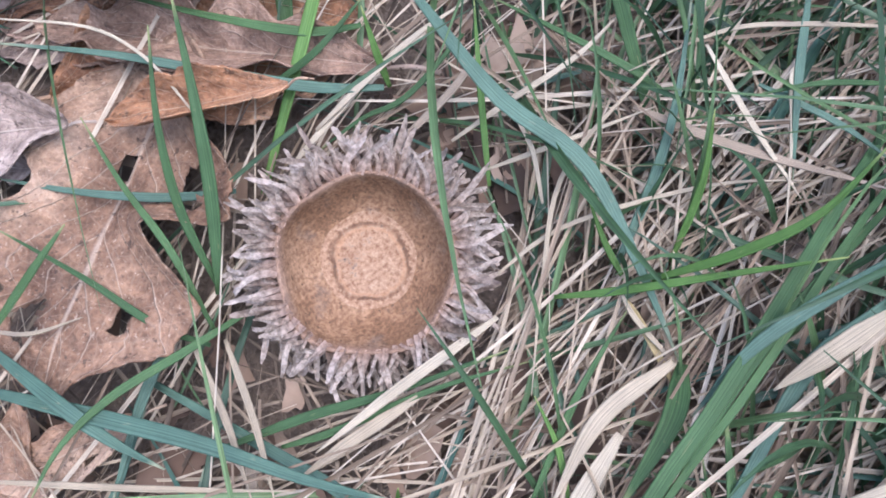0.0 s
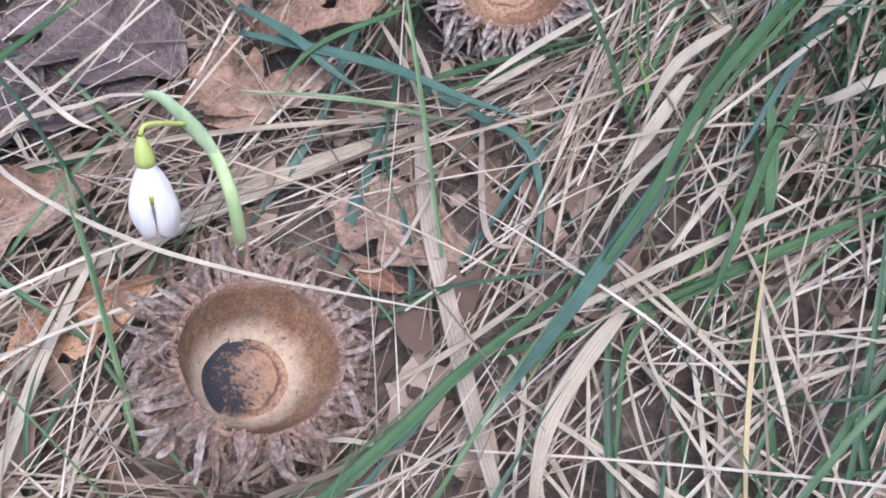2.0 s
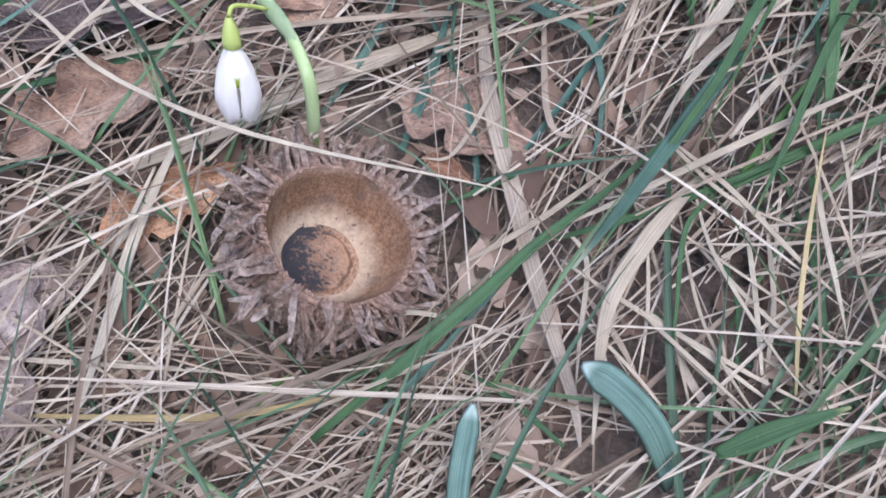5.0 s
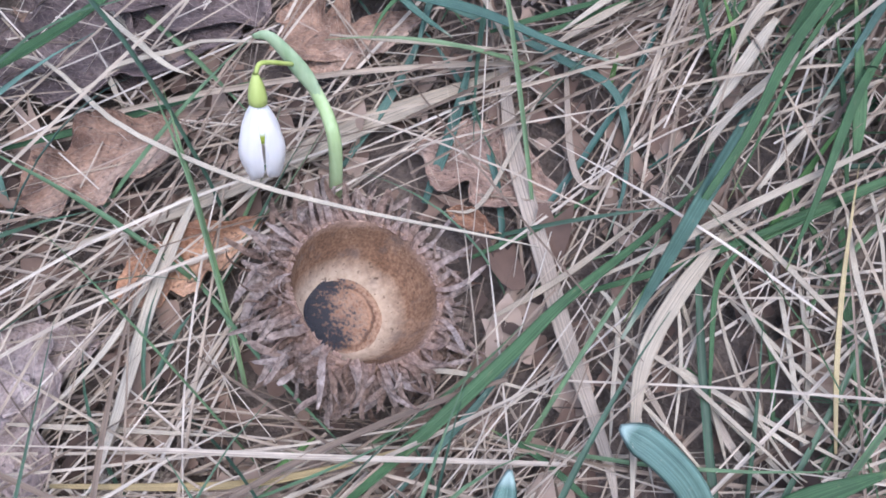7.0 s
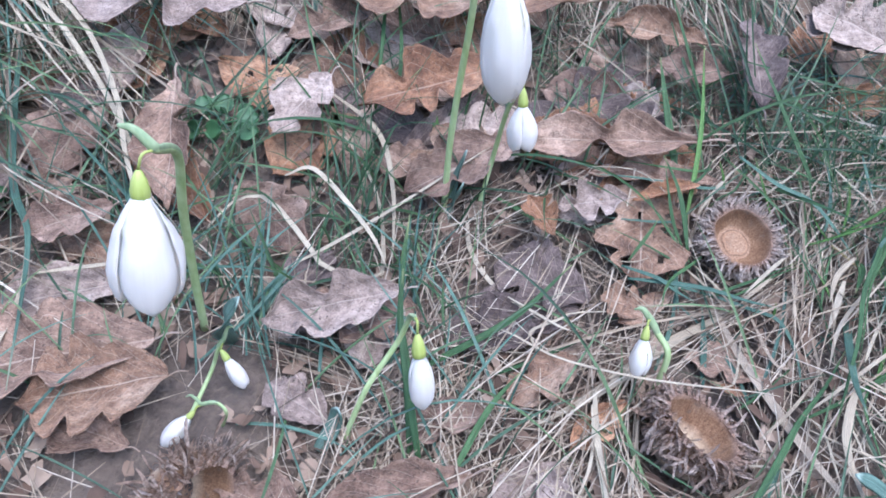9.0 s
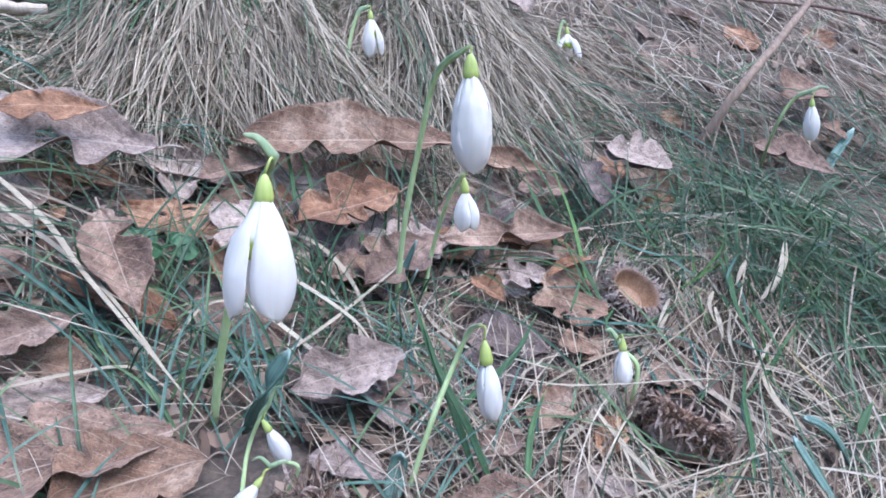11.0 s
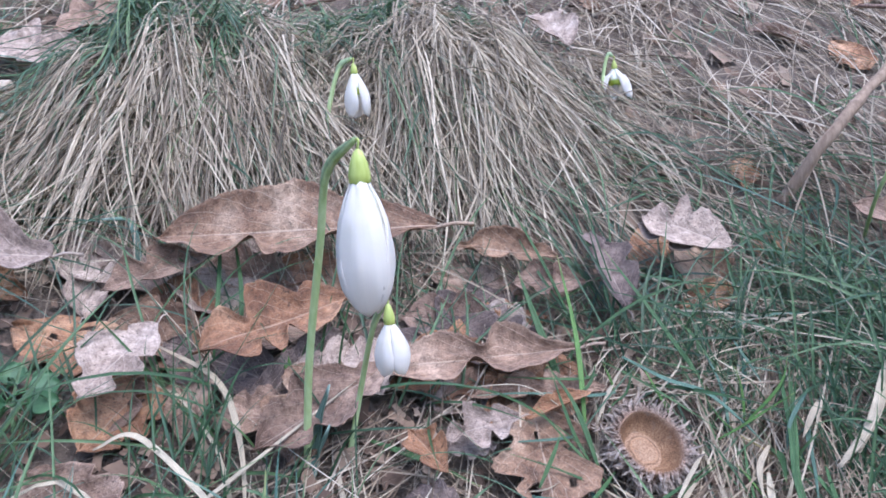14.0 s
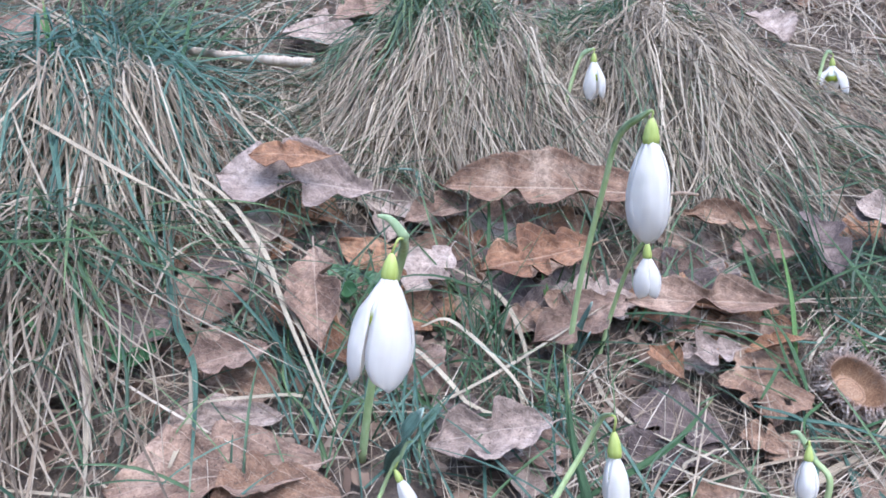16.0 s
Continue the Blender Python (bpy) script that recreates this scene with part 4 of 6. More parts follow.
oak_leaf((-0.1058, -0.0432, 0.0085), (-0.1486, -0.0485, 0.0131), 0.0304, LEAF_BROWN, "brown oak leaf among thin straw", curl=0.15, seed=51, lobes=3)
oak_leaf((-0.0853, -0.0690, -0.0042), (-0.1098, -0.0801, -0.0054), 0.0161, LEAF_BROWN, "brown oak leaf standing on its rim", curl=0.4, seed=52, lobes=2)
oak_leaf((-0.1751, -0.0775, 0.0109), (-0.2079, -0.0960, 0.0147), 0.0399, LEAF_TAN, "big pale crinkled oak leaf", curl=0.2, seed=53, lobes=3, wave=1.0)
oak_leaf((-0.1265, -0.1073, -0.0089), (-0.1538, -0.1034, -0.0024), 0.0190, LEAF_BROWN, "brown oak leaf beside a fallen cup", curl=0.2, seed=54, lobes=3)
oak_leaf((-0.0884, -0.0888, -0.0090), (-0.1276, -0.1074, -0.0067), 0.0174, LEAF_BROWN, "long brown oak leaf rolled lengthwise", curl=0.7, seed=55, lobes=3, depth=0.4)
oak_leaf((-0.0610, -0.0798, -0.0150), (-0.0842, -0.0960, -0.0158), 0.0189, LEAF_GREY, "grey-brown oak leaf under straw", curl=0.15, seed=56, lobes=3)
oak_leaf((-0.0714, -0.0409, 0.0008), (-0.0953, -0.0297, 0.0090), 0.0256, LEAF_DARK, "dark brown oak leaf in a hollow", curl=0.2, seed=57, lobes=3)
oak_leaf((-0.1892, 0.0597, 0.0901), (-0.2608, 0.0533, 0.1002), 0.0546, LEAF_GREY, "large grey-brown oak leaf with dark holes", curl=0.08, holes=3, seed=61, lobes=2.3, depth=0.55, wave=0.45, up=(0.05, -0.7, 0.72))
oak_leaf((-0.2429, 0.0662, 0.0827), (-0.2356, 0.0276, 0.0609), 0.0242, LEAF_GREY, "grey oak leaf lobe hanging over the bank", curl=0.2, seed=62, lobes=2)
oak_leaf((-0.1401, 0.0816, 0.0828), (-0.1755, 0.0604, 0.0758), 0.0225, LEAF_BROWN, "brown curled oak leaf", curl=0.4, seed=63, lobes=2, up=(0.05, -0.7, 0.72), depth=0.55)
oak_leaf((-0.0504, 0.0820, 0.0844), (-0.1593, 0.0748, 0.0922), 0.0457, LEAF_TAN, "long tan oak leaf leaning on the tussock", curl=0.1, seed=64, lobes=3.1, depth=0.55, wave=0.6, up=(0.05, -0.7, 0.72))
oak_leaf((-0.2065, 0.0548, 0.1067), (-0.2435, 0.0500, 0.1082), 0.0229, LEAF_RUST, "rust-brown folded oak leaf", curl=-0.45, seed=65, lobes=1.6, depth=0.55, wave=0.8, up=(0.05, -0.7, 0.72))
oak_leaf((-0.0885, 0.0530, 0.0643), (-0.1391, 0.0273, 0.0568), 0.0355, LEAF_RUST, "orange-brown crumpled oak leaf", curl=0.35, seed=66, lobes=3, wave=1.0, up=(0.05, -0.7, 0.72), depth=0.55)
oak_leaf((-0.0783, 0.0259, 0.0447), (-0.1193, -0.0040, 0.0344), 0.0271, LEAF_BROWN, "brown oak leaf behind green stems", curl=0.3, seed=67, lobes=3, wave=1.0, up=(0.05, -0.7, 0.72), depth=0.55)
oak_leaf((-0.0022, 0.0771, 0.0667), (-0.0451, 0.0839, 0.0750), 0.0225, LEAF_TAN, "tan oak leaf with curled rim", curl=0.5, seed=68, lobes=2.4, up=(0.05, -0.7, 0.72), depth=0.55)
oak_leaf((-0.0101, 0.0328, 0.0410), (-0.0798, 0.0244, 0.0447), 0.0258, LEAF_BROWN, "brown oak leaf with an orange upturned rim", curl=0.25, seed=69, lobes=1.8, depth=0.55, wave=0.8, up=(0.05, -0.7, 0.72))
oak_leaf((0.0052, 0.0662, 0.0572), (-0.0249, 0.0667, 0.0602), 0.0215, LEAF_BROWN, "brown oak leaf in the grass", curl=0.3, seed=70, lobes=2.4, up=(0.05, -0.7, 0.72), depth=0.55)
oak_leaf((0.0146, 0.0478, 0.0486), (0.0166, 0.0881, 0.0743), 0.0258, LEAF_DARK, "dark curled oak leaf", curl=0.5, seed=71, lobes=2.4, up=(0.05, -0.7, 0.72), depth=0.55)
oak_leaf((0.0656, 0.0721, 0.0636), (0.0383, 0.0888, 0.0756), 0.0324, LEAF_GREY, "pale grey lobed oak leaf", curl=0.2, seed=72, lobes=3, depth=0.6, up=(0.05, -0.7, 0.72))
oak_leaf((-0.2484, -0.0156, 0.0486), (-0.2676, -0.0454, 0.0403), 0.0386, LEAF_DARK, "dark brown crumpled oak leaf", curl=0.4, seed=73, lobes=3, wave=1.1)
oak_leaf((-0.2112, -0.0284, 0.0402), (-0.2335, -0.0469, 0.0381), 0.0201, LEAF_BROWN, "brown oak leaf on dark litter", curl=0.3, seed=74, lobes=3, wave=1.0, up=(0.05, -0.7, 0.72), depth=0.55)
oak_leaf((-0.2004, -0.0489, 0.0227), (-0.2343, -0.0666, 0.0241), 0.0291, LEAF_GREY, "greyish purple oak leaf under straw", curl=0.12, seed=75, lobes=3)
oak_leaf((-0.1829, -0.0677, 0.0163), (-0.2349, -0.0925, 0.0194), 0.0425, LEAF_BROWN, "large tan-brown oak leaf with a torn rim", curl=0.15, seed=76, lobes=3.2, depth=0.3, wave=0.9)
oak_leaf((-0.1140, -0.0426, 0.0191), (-0.1525, -0.0610, 0.0195), 0.0253, LEAF_GREY, "grey-brown crinkled oak leaf", curl=0.25, seed=77, lobes=3, wave=1.0, up=(0.05, -0.7, 0.72), depth=0.55)
oak_leaf((-0.2085, 0.0253, 0.0679), (-0.1932, -0.0286, 0.0398), 0.0266, LEAF_BROWN, "dark brown standing oak leaf", curl=0.45, seed=78, lobes=2.6, wave=1.0, up=(0.05, -0.7, 0.72), depth=0.55)
oak_leaf((-0.2831, 0.1205, 0.1350), (-0.2714, 0.0869, 0.1022), 0.0175, LEAF_BROWN, "brown rolled leaf scrap in the grass", curl=0.8, seed=79, lobes=1.6, depth=0.2)
oak_leaf((-0.2233, 0.2195, 0.1805), (-0.2786, 0.2350, 0.2008), 0.0620, LEAF_GREY, "pale brown oak leaf high on the bank", curl=0.25, seed=80, lobes=3)
oak_leaf((0.0611, 0.2313, 0.1762), (0.0525, 0.2599, 0.2027), 0.0419, LEAF_GREY, "pale brown oak leaf stuck in dry grass", curl=0.3, seed=81, lobes=2)
oak_leaf((-0.1987, 0.2773, 0.2179), (-0.2515, 0.2600, 0.2125), 0.0565, LEAF_BROWN, "brown oak leaf at the top of the bank", curl=0.3, seed=82, lobes=2.4)
oak_leaf((-0.4145, 0.1637, 0.1725), (-0.4811, 0.2048, 0.2077), 0.0732, LEAF_BROWN, "dark brown oak leaf high on the bank", curl=0.3, seed=83, lobes=2.4)
oak_leaf((-0.0653, -0.0116, 0.0233), (-0.0744, 0.0022, 0.0319), 0.0161, LEAF_RUST, "small orange-brown curled leaf", curl=0.7, seed=84, lobes=2, depth=0.55, up=(0.05, -0.7, 0.72))
oak_leaf((-0.0396, 0.0062, 0.0291), (-0.0645, -0.0008, 0.0291), 0.0188, LEAF_GREY, "grey brown lobed leaf with a hole", curl=0.3, holes=2, seed=85, lobes=2.5, depth=0.55, up=(0.05, -0.7, 0.72))
oak_leaf((-0.1517, 0.0394, 0.0655), (-0.1681, 0.0097, 0.0519), 0.0288, LEAF_GREY, "pale lobed oak leaf beside a seedling", curl=0.2, seed=87, lobes=2.6, depth=0.55, up=(0.05, -0.7, 0.72))
oak_leaf((-0.0354, -0.0292, 0.0042), (-0.0503, -0.0249, 0.0081), 0.0192, LEAF_TAN, "tan leaf scrap among straw", curl=0.3, seed=88, lobes=2)
oak_leaf((-0.2379, 0.0270, 0.0610), (-0.2606, 0.0165, 0.0606), 0.0278, LEAF_DARK, "dark oak leaf under hanging straw", curl=0.2, seed=89, lobes=2.5)
oak_leaf((-0.1538, -0.0456, 0.0141), (-0.1401, -0.0216, 0.0206), 0.0200, LEAF_DARK, "dark oak leaf in the hollow", curl=0.25, seed=90, lobes=2.5)
oak_leaf((-0.0957, 0.0427, 0.0458), (-0.1107, 0.0014, 0.0267), 0.0351, LEAF_TAN, "pale brown oak leaf standing behind green stems", curl=0.3, seed=101, lobes=2.6, wave=0.8)
oak_leaf((-0.0539, -0.0250, 0.0046), (-0.0859, -0.0145, 0.0139), 0.0347, LEAF_DARK, "broad dark oak leaf in the hollow", curl=0.2, seed=102, lobes=3)
oak_leaf((-0.1171, -0.0344, 0.0128), (-0.1248, -0.0619, 0.0032), 0.0231, LEAF_GREY, "grey-brown oak leaf behind a snowdrop bud", curl=0.25, seed=103, lobes=2.6)
oak_leaf((-0.1844, -0.0197, 0.0311), (-0.2197, 0.0081, 0.0486), 0.0277, LEAF_RUST, "red-brown oak leaf under green grass", curl=0.3, seed=104, lobes=2.4, depth=0.2)
oak_leaf((-0.2436, 0.0251, 0.0602), (-0.2449, -0.0145, 0.0433), 0.0402, LEAF_BROWN, "brown oak leaf under hanging grass", curl=0.25, seed=105, lobes=2.6)
oak_leaf((-0.1787, -0.0976, 0.0032), (-0.2056, -0.0927, 0.0100), 0.0243, LEAF_BROWN, "flat brown oak leaf beside a fallen cup", curl=0.15, seed=107, lobes=2.6)
oak_leaf((-0.1301, -0.0790, -0.0023), (-0.1498, -0.0711, 0.0039), 0.0188, LEAF_GREY, "grey oak leaf under a snowdrop bud", curl=0.15, seed=108, lobes=2.6)
oak_leaf((0.0710, 0.0715, 0.0645), (0.0404, 0.0887, 0.0789), 0.0367, LEAF_GREY, "pale grey lobed leaf in the grass", curl=0.3, seed=91, lobes=2.5, depth=0.55, up=(0.05, -0.7, 0.72))
oak_leaf((0.1845, 0.0717, 0.0539), (0.1453, 0.0939, 0.0738), 0.0374, LEAF_BROWN, "brown oak leaf half hidden by grass", curl=0.3, seed=92, lobes=2.5, up=(0.05, -0.7, 0.72), depth=0.55)
oak_leaf((0.2301, 0.1027, 0.0726), (0.2192, 0.1129, 0.0828), 0.0212, LEAF_TAN, "pale leaf scrap behind a snowdrop", curl=0.3, seed=93, lobes=2)
oak_leaf((0.2585, 0.1463, 0.1061), (0.2107, 0.1407, 0.1049), 0.0497, LEAF_TAN, "tan oak leaf in dry grass", curl=0.3, seed=94, lobes=2)

# ---- grass and straw blades that can be told apart ----
blue(0.00203, (0.0013, 0.0233, 0.0385), (0.0124, 0.0138, 0.0320), (0.0226, 0.0083, 0.0282), (0.0291, 0.0013, 0.0217), (0.0354, -0.0063, 0.0131))
green(0.00121, (-0.0205, -0.0041, 0.0141), (-0.0241, 0.0000, 0.0226), (-0.0259, 0.0051, 0.0314), (-0.0269, 0.0119, 0.0399))
green(0.00175, (-0.0194, -0.0058, 0.0141), (-0.0204, 0.0019, 0.0241), (-0.0225, 0.0088, 0.0329), (-0.0267, 0.0179, 0.0410))
blue(0.00171, (-0.0029, 0.0195, 0.0277), (-0.0113, 0.0177, 0.0284), (-0.0224, 0.0162, 0.0307), (-0.0361, 0.0149, 0.0335), (-0.0514, 0.0130, 0.0355))
green(0.00146, (-0.0069, 0.0258, 0.0324), (-0.0138, 0.0235, 0.0326), (-0.0254, 0.0228, 0.0345), (-0.0403, 0.0238, 0.0367))
green(0.00115, (-0.0176, 0.0179, 0.0280), (-0.0114, 0.0205, 0.0319), (-0.0063, 0.0283, 0.0357))
fresh(0.00099, (-0.0027, 0.0212, 0.0265), (-0.0039, 0.0214, 0.0317), (-0.0055, 0.0231, 0.0368))
blue(0.00127, (-0.0196, 0.0055, 0.0209), (-0.0270, 0.0023, 0.0220), (-0.0371, 0.0005, 0.0234), (-0.0496, 0.0002, 0.0248))
green(0.00094, (-0.0191, -0.0096, 0.0123), (-0.0249, -0.0038, 0.0197), (-0.0299, -0.0003, 0.0261), (-0.0344, 0.0037, 0.0327))
green(0.00095, (-0.0190, -0.0114, 0.0114), (-0.0251, -0.0113, 0.0142), (-0.0343, -0.0087, 0.0186), (-0.0462, -0.0060, 0.0234))
green(0.00125, (-0.0412, -0.0183, 0.0180), (-0.0349, -0.0128, 0.0247), (-0.0314, -0.0086, 0.0283))
blue(0.00191, (-0.0416, -0.0222, 0.0133), (-0.0293, -0.0227, 0.0124), (-0.0159, -0.0231, 0.0106), (-0.0032, -0.0239, 0.0069), (0.0075, -0.0237, 0.0042))
blue(0.00168, (-0.0433, -0.0177, 0.0155), (-0.0322, -0.0224, 0.0139), (-0.0259, -0.0244, 0.0101), (-0.0201, -0.0254, 0.0069))
green(0.00116, (-0.0148, -0.0066, 0.0133), (-0.0205, -0.0137, 0.0134), (-0.0267, -0.0205, 0.0130), (-0.0302, -0.0266, 0.0118), (-0.0318, -0.0323, 0.0094))
blue(0.00147, (-0.0243, -0.0117, 0.0119), (-0.0252, -0.0197, 0.0093), (-0.0256, -0.0296, 0.0047))
fresh(0.00083, (0.0118, 0.0108, 0.0205), (0.0096, 0.0187, 0.0296), (0.0078, 0.0263, 0.0367))
green(0.00110, (0.0312, 0.0218, 0.0283), (0.0268, 0.0226, 0.0307), (0.0190, 0.0254, 0.0330), (0.0088, 0.0294, 0.0354))
blue(0.00119, (0.0278, 0.0034, 0.0167), (0.0307, 0.0103, 0.0234), (0.0325, 0.0182, 0.0295), (0.0333, 0.0300, 0.0366))
fresh(0.00086, (0.0338, 0.0042, 0.0175), (0.0355, 0.0079, 0.0265), (0.0353, 0.0112, 0.0341))
fresh(0.00078, (0.0291, 0.0017, 0.0159), (0.0262, 0.0046, 0.0193), (0.0237, 0.0073, 0.0237))
fresh(0.00111, (0.0313, -0.0006, 0.0199), (0.0385, -0.0011, 0.0261), (0.0447, 0.0003, 0.0313), (0.0496, 0.0046, 0.0371))
fresh(0.00096, (0.0211, -0.0016, 0.0160), (0.0284, -0.0019, 0.0191), (0.0390, -0.0017, 0.0238), (0.0482, -0.0015, 0.0277))
green(0.00119, (-0.0146, -0.0215, 0.0062), (-0.0055, -0.0167, 0.0076), (0.0042, -0.0130, 0.0096), (0.0166, -0.0071, 0.0122))
green(0.00092, (-0.0084, -0.0200, 0.0052), (-0.0019, -0.0176, 0.0069), (0.0082, -0.0124, 0.0098), (0.0191, -0.0080, 0.0118))
green(0.00088, (0.0211, -0.0210, 0.0041), (0.0248, -0.0111, 0.0111), (0.0294, -0.0020, 0.0161))
fresh(0.00074, (0.0251, -0.0205, 0.0044), (0.0232, -0.0162, 0.0085), (0.0202, -0.0130, 0.0132))
green(0.00087, (0.0061, 0.0271, 0.0311), (0.0002, 0.0189, 0.0271), (-0.0054, 0.0162, 0.0251), (-0.0104, 0.0114, 0.0230))
blue(0.00086, (0.0412, 0.0202, 0.0311), (0.0493, 0.0160, 0.0297), (0.0547, 0.0119, 0.0282))
green(0.00075, (0.0548, 0.0202, 0.0322), (0.0473, 0.0195, 0.0322), (0.0404, 0.0181, 0.0310))
blue(0.00101, (0.0459, 0.0296, 0.0370), (0.0450, 0.0195, 0.0320), (0.0453, 0.0107, 0.0257))
green(0.00238, (0.0358, -0.0064, 0.0130), (0.0344, -0.0136, 0.0132), (0.0297, -0.0226, 0.0103))
blue(0.00134, (0.0528, -0.0006, 0.0277), (0.0413, -0.0082, 0.0215), (0.0362, -0.0134, 0.0144))
straw(0.0019, (0.0525, -0.0053, 0.0252), (0.0475, -0.0084, 0.0209), (0.0437, -0.0104, 0.0166))
straw(0.0019, (0.0345, -0.0073, 0.0145), (0.0274, -0.0134, 0.0110), (0.0232, -0.0216, 0.0058))
straw(0.0015, (0.0070, -0.0132, 0.0094), (-0.0000, -0.0188, 0.0071), (-0.0054, -0.0231, 0.0045))
straw(0.00131, (0.0149, -0.0039, 0.0139), (0.0044, -0.0134, 0.0104), (-0.0037, -0.0205, 0.0065))
straw(0.00058, (0.0300, 0.0212, 0.0329), (0.0209, 0.0102, 0.0251), (0.0196, -0.0003, 0.0177), (0.0198, -0.0118, 0.0108))
straw(0.00076, (0.0352, 0.0238, 0.0335), (0.0407, 0.0159, 0.0289), (0.0462, 0.0088, 0.0248))
straw(0.00065, (0.0544, 0.0256, 0.0357), (0.0453, 0.0260, 0.0353), (0.0372, 0.0263, 0.0338), (0.0263, 0.0219, 0.0302))
grey(0.00126, (0.0280, 0.0190, 0.0277), (0.0393, 0.0142, 0.0269), (0.0543, 0.0084, 0.0275))
straw(0.00093, (-0.0174, -0.0105, 0.0117), (-0.0116, -0.0185, 0.0083), (-0.0071, -0.0262, 0.0042))
straw(0.00093, (-0.0216, -0.0112, 0.0118), (-0.0149, -0.0190, 0.0084), (-0.0097, -0.0266, 0.0042))
straw(0.00076, (-0.0392, -0.0305, 0.0082), (-0.0220, -0.0280, 0.0071), (-0.0052, -0.0249, 0.0056))
straw(0.00042, (-0.0515, 0.0150, 0.0376), (-0.0392, 0.0161, 0.0365), (-0.0319, 0.0147, 0.0340), (-0.0261, 0.0115, 0.0296), (-0.0237, 0.0097, 0.0264))
straw(0.00044, (0.0457, 0.0219, 0.0322), (0.0443, 0.0204, 0.0324), (0.0448, 0.0142, 0.0283), (0.0449, 0.0017, 0.0200))
straw(0.00054, (-0.0438, -0.0162, 0.0162), (-0.0384, -0.0156, 0.0159), (-0.0336, -0.0124, 0.0157))
straw(0.00101, (-0.0110, 0.0141, 0.0244), (-0.0050, 0.0195, 0.0288), (0.0005, 0.0256, 0.0317), (0.0064, 0.0303, 0.0340))
straw(0.00116, (-0.0134, 0.0103, 0.0218), (-0.0059, 0.0195, 0.0279), (-0.0007, 0.0241, 0.0310))
straw(0.00083, (0.0065, 0.0149, 0.0237), (0.0131, 0.0187, 0.0275), (0.0207, 0.0229, 0.0316), (0.0255, 0.0284, 0.0345))
grey(0.00114, (-0.0008, 0.0141, 0.0227), (0.0058, 0.0201, 0.0276), (0.0099, 0.0265, 0.0317))
straw(0.00068, (0.0113, 0.0120, 0.0221), (0.0204, 0.0147, 0.0253), (0.0304, 0.0183, 0.0285))
straw(0.00058, (0.0131, -0.0004, 0.0156), (0.0215, 0.0053, 0.0206), (0.0366, 0.0099, 0.0245), (0.0476, 0.0108, 0.0259))
straw(0.00061, (0.0186, 0.0082, 0.0210), (0.0165, 0.0137, 0.0249), (0.0132, 0.0180, 0.0272))
straw(0.00064, (0.0348, -0.0064, 0.0130), (0.0301, -0.0028, 0.0157), (0.0279, 0.0005, 0.0173))
ochre(0.00089, (0.0350, -0.0086, 0.0119), (0.0309, -0.0027, 0.0147), (0.0281, 0.0005, 0.0163))
straw(0.00074, (-0.0890, -0.0462, 0.0076), (-0.0813, -0.0457, 0.0075), (-0.0654, -0.0535, 0.0040), (-0.0450, -0.0591, 0.0027), (-0.0279, -0.0606, 0.0015), (-0.0083, -0.0589, -0.0016), (-0.0004, -0.0567, -0.0047))
straw(0.00405, (-0.0109, -0.0248, 0.0011), (-0.0310, -0.0379, -0.0021), (-0.0439, -0.0489, -0.0046), (-0.0567, -0.0597, -0.0067), (-0.0711, -0.0693, -0.0087))
straw(0.00208, (-0.0538, -0.0569, -0.0052), (-0.0541, -0.0717, -0.0094), (-0.0529, -0.0872, -0.0147), (-0.0519, -0.1004, -0.0189))
straw(0.00095, (-0.0550, -0.0625, -0.0060), (-0.0553, -0.0743, -0.0091), (-0.0577, -0.0844, -0.0120), (-0.0643, -0.0985, -0.0152))
straw(0.00258, (0.0267, -0.0441, -0.0085), (0.0200, -0.0562, -0.0116), (0.0162, -0.0675, -0.0150), (0.0171, -0.0843, -0.0217))
grey(0.00292, (-0.0124, -0.0217, 0.0027), (-0.0078, -0.0362, -0.0043), (-0.0006, -0.0508, -0.0113), (0.0058, -0.0635, -0.0172), (0.0135, -0.0774, -0.0226), (0.0159, -0.0839, -0.0254))
straw(0.00117, (0.0482, -0.0307, 0.0025), (0.0310, -0.0412, -0.0032), (0.0159, -0.0513, -0.0081), (0.0068, -0.0571, -0.0107))
straw(0.00080, (0.0084, -0.0600, -0.0141), (0.0222, -0.0648, -0.0175), (0.0385, -0.0694, -0.0210), (0.0523, -0.0727, -0.0237))
ochre(0.00106, (-0.0575, -0.0998, -0.0178), (-0.0424, -0.0959, -0.0192), (-0.0320, -0.0926, -0.0200), (-0.0218, -0.0879, -0.0201), (-0.0136, -0.0829, -0.0207))
ochre(0.00073, (0.0439, -0.0703, -0.0219), (0.0426, -0.0608, -0.0153), (0.0423, -0.0496, -0.0087), (0.0428, -0.0352, -0.0001))
straw(0.00091, (-0.0806, -0.0327, 0.0115), (-0.0655, -0.0397, 0.0063), (-0.0600, -0.0403, 0.0042))
straw(0.00102, (-0.0708, -0.0456, -0.0002), (-0.0726, -0.0439, 0.0028), (-0.0728, -0.0423, 0.0054), (-0.0640, -0.0369, 0.0062), (-0.0563, -0.0321, 0.0060), (-0.0193, -0.0260, 0.0035))
straw(0.00074, (0.0281, -0.0524, -0.0144), (0.0383, -0.0602, -0.0177), (0.0527, -0.0681, -0.0225))
straw(0.00072, (0.0190, -0.0627, -0.0173), (0.0352, -0.0725, -0.0231), (0.0416, -0.0774, -0.0258))
straw(0.00081, (-0.0176, -0.0768, -0.0180), (-0.0112, -0.0721, -0.0173), (0.0070, -0.0716, -0.0195))
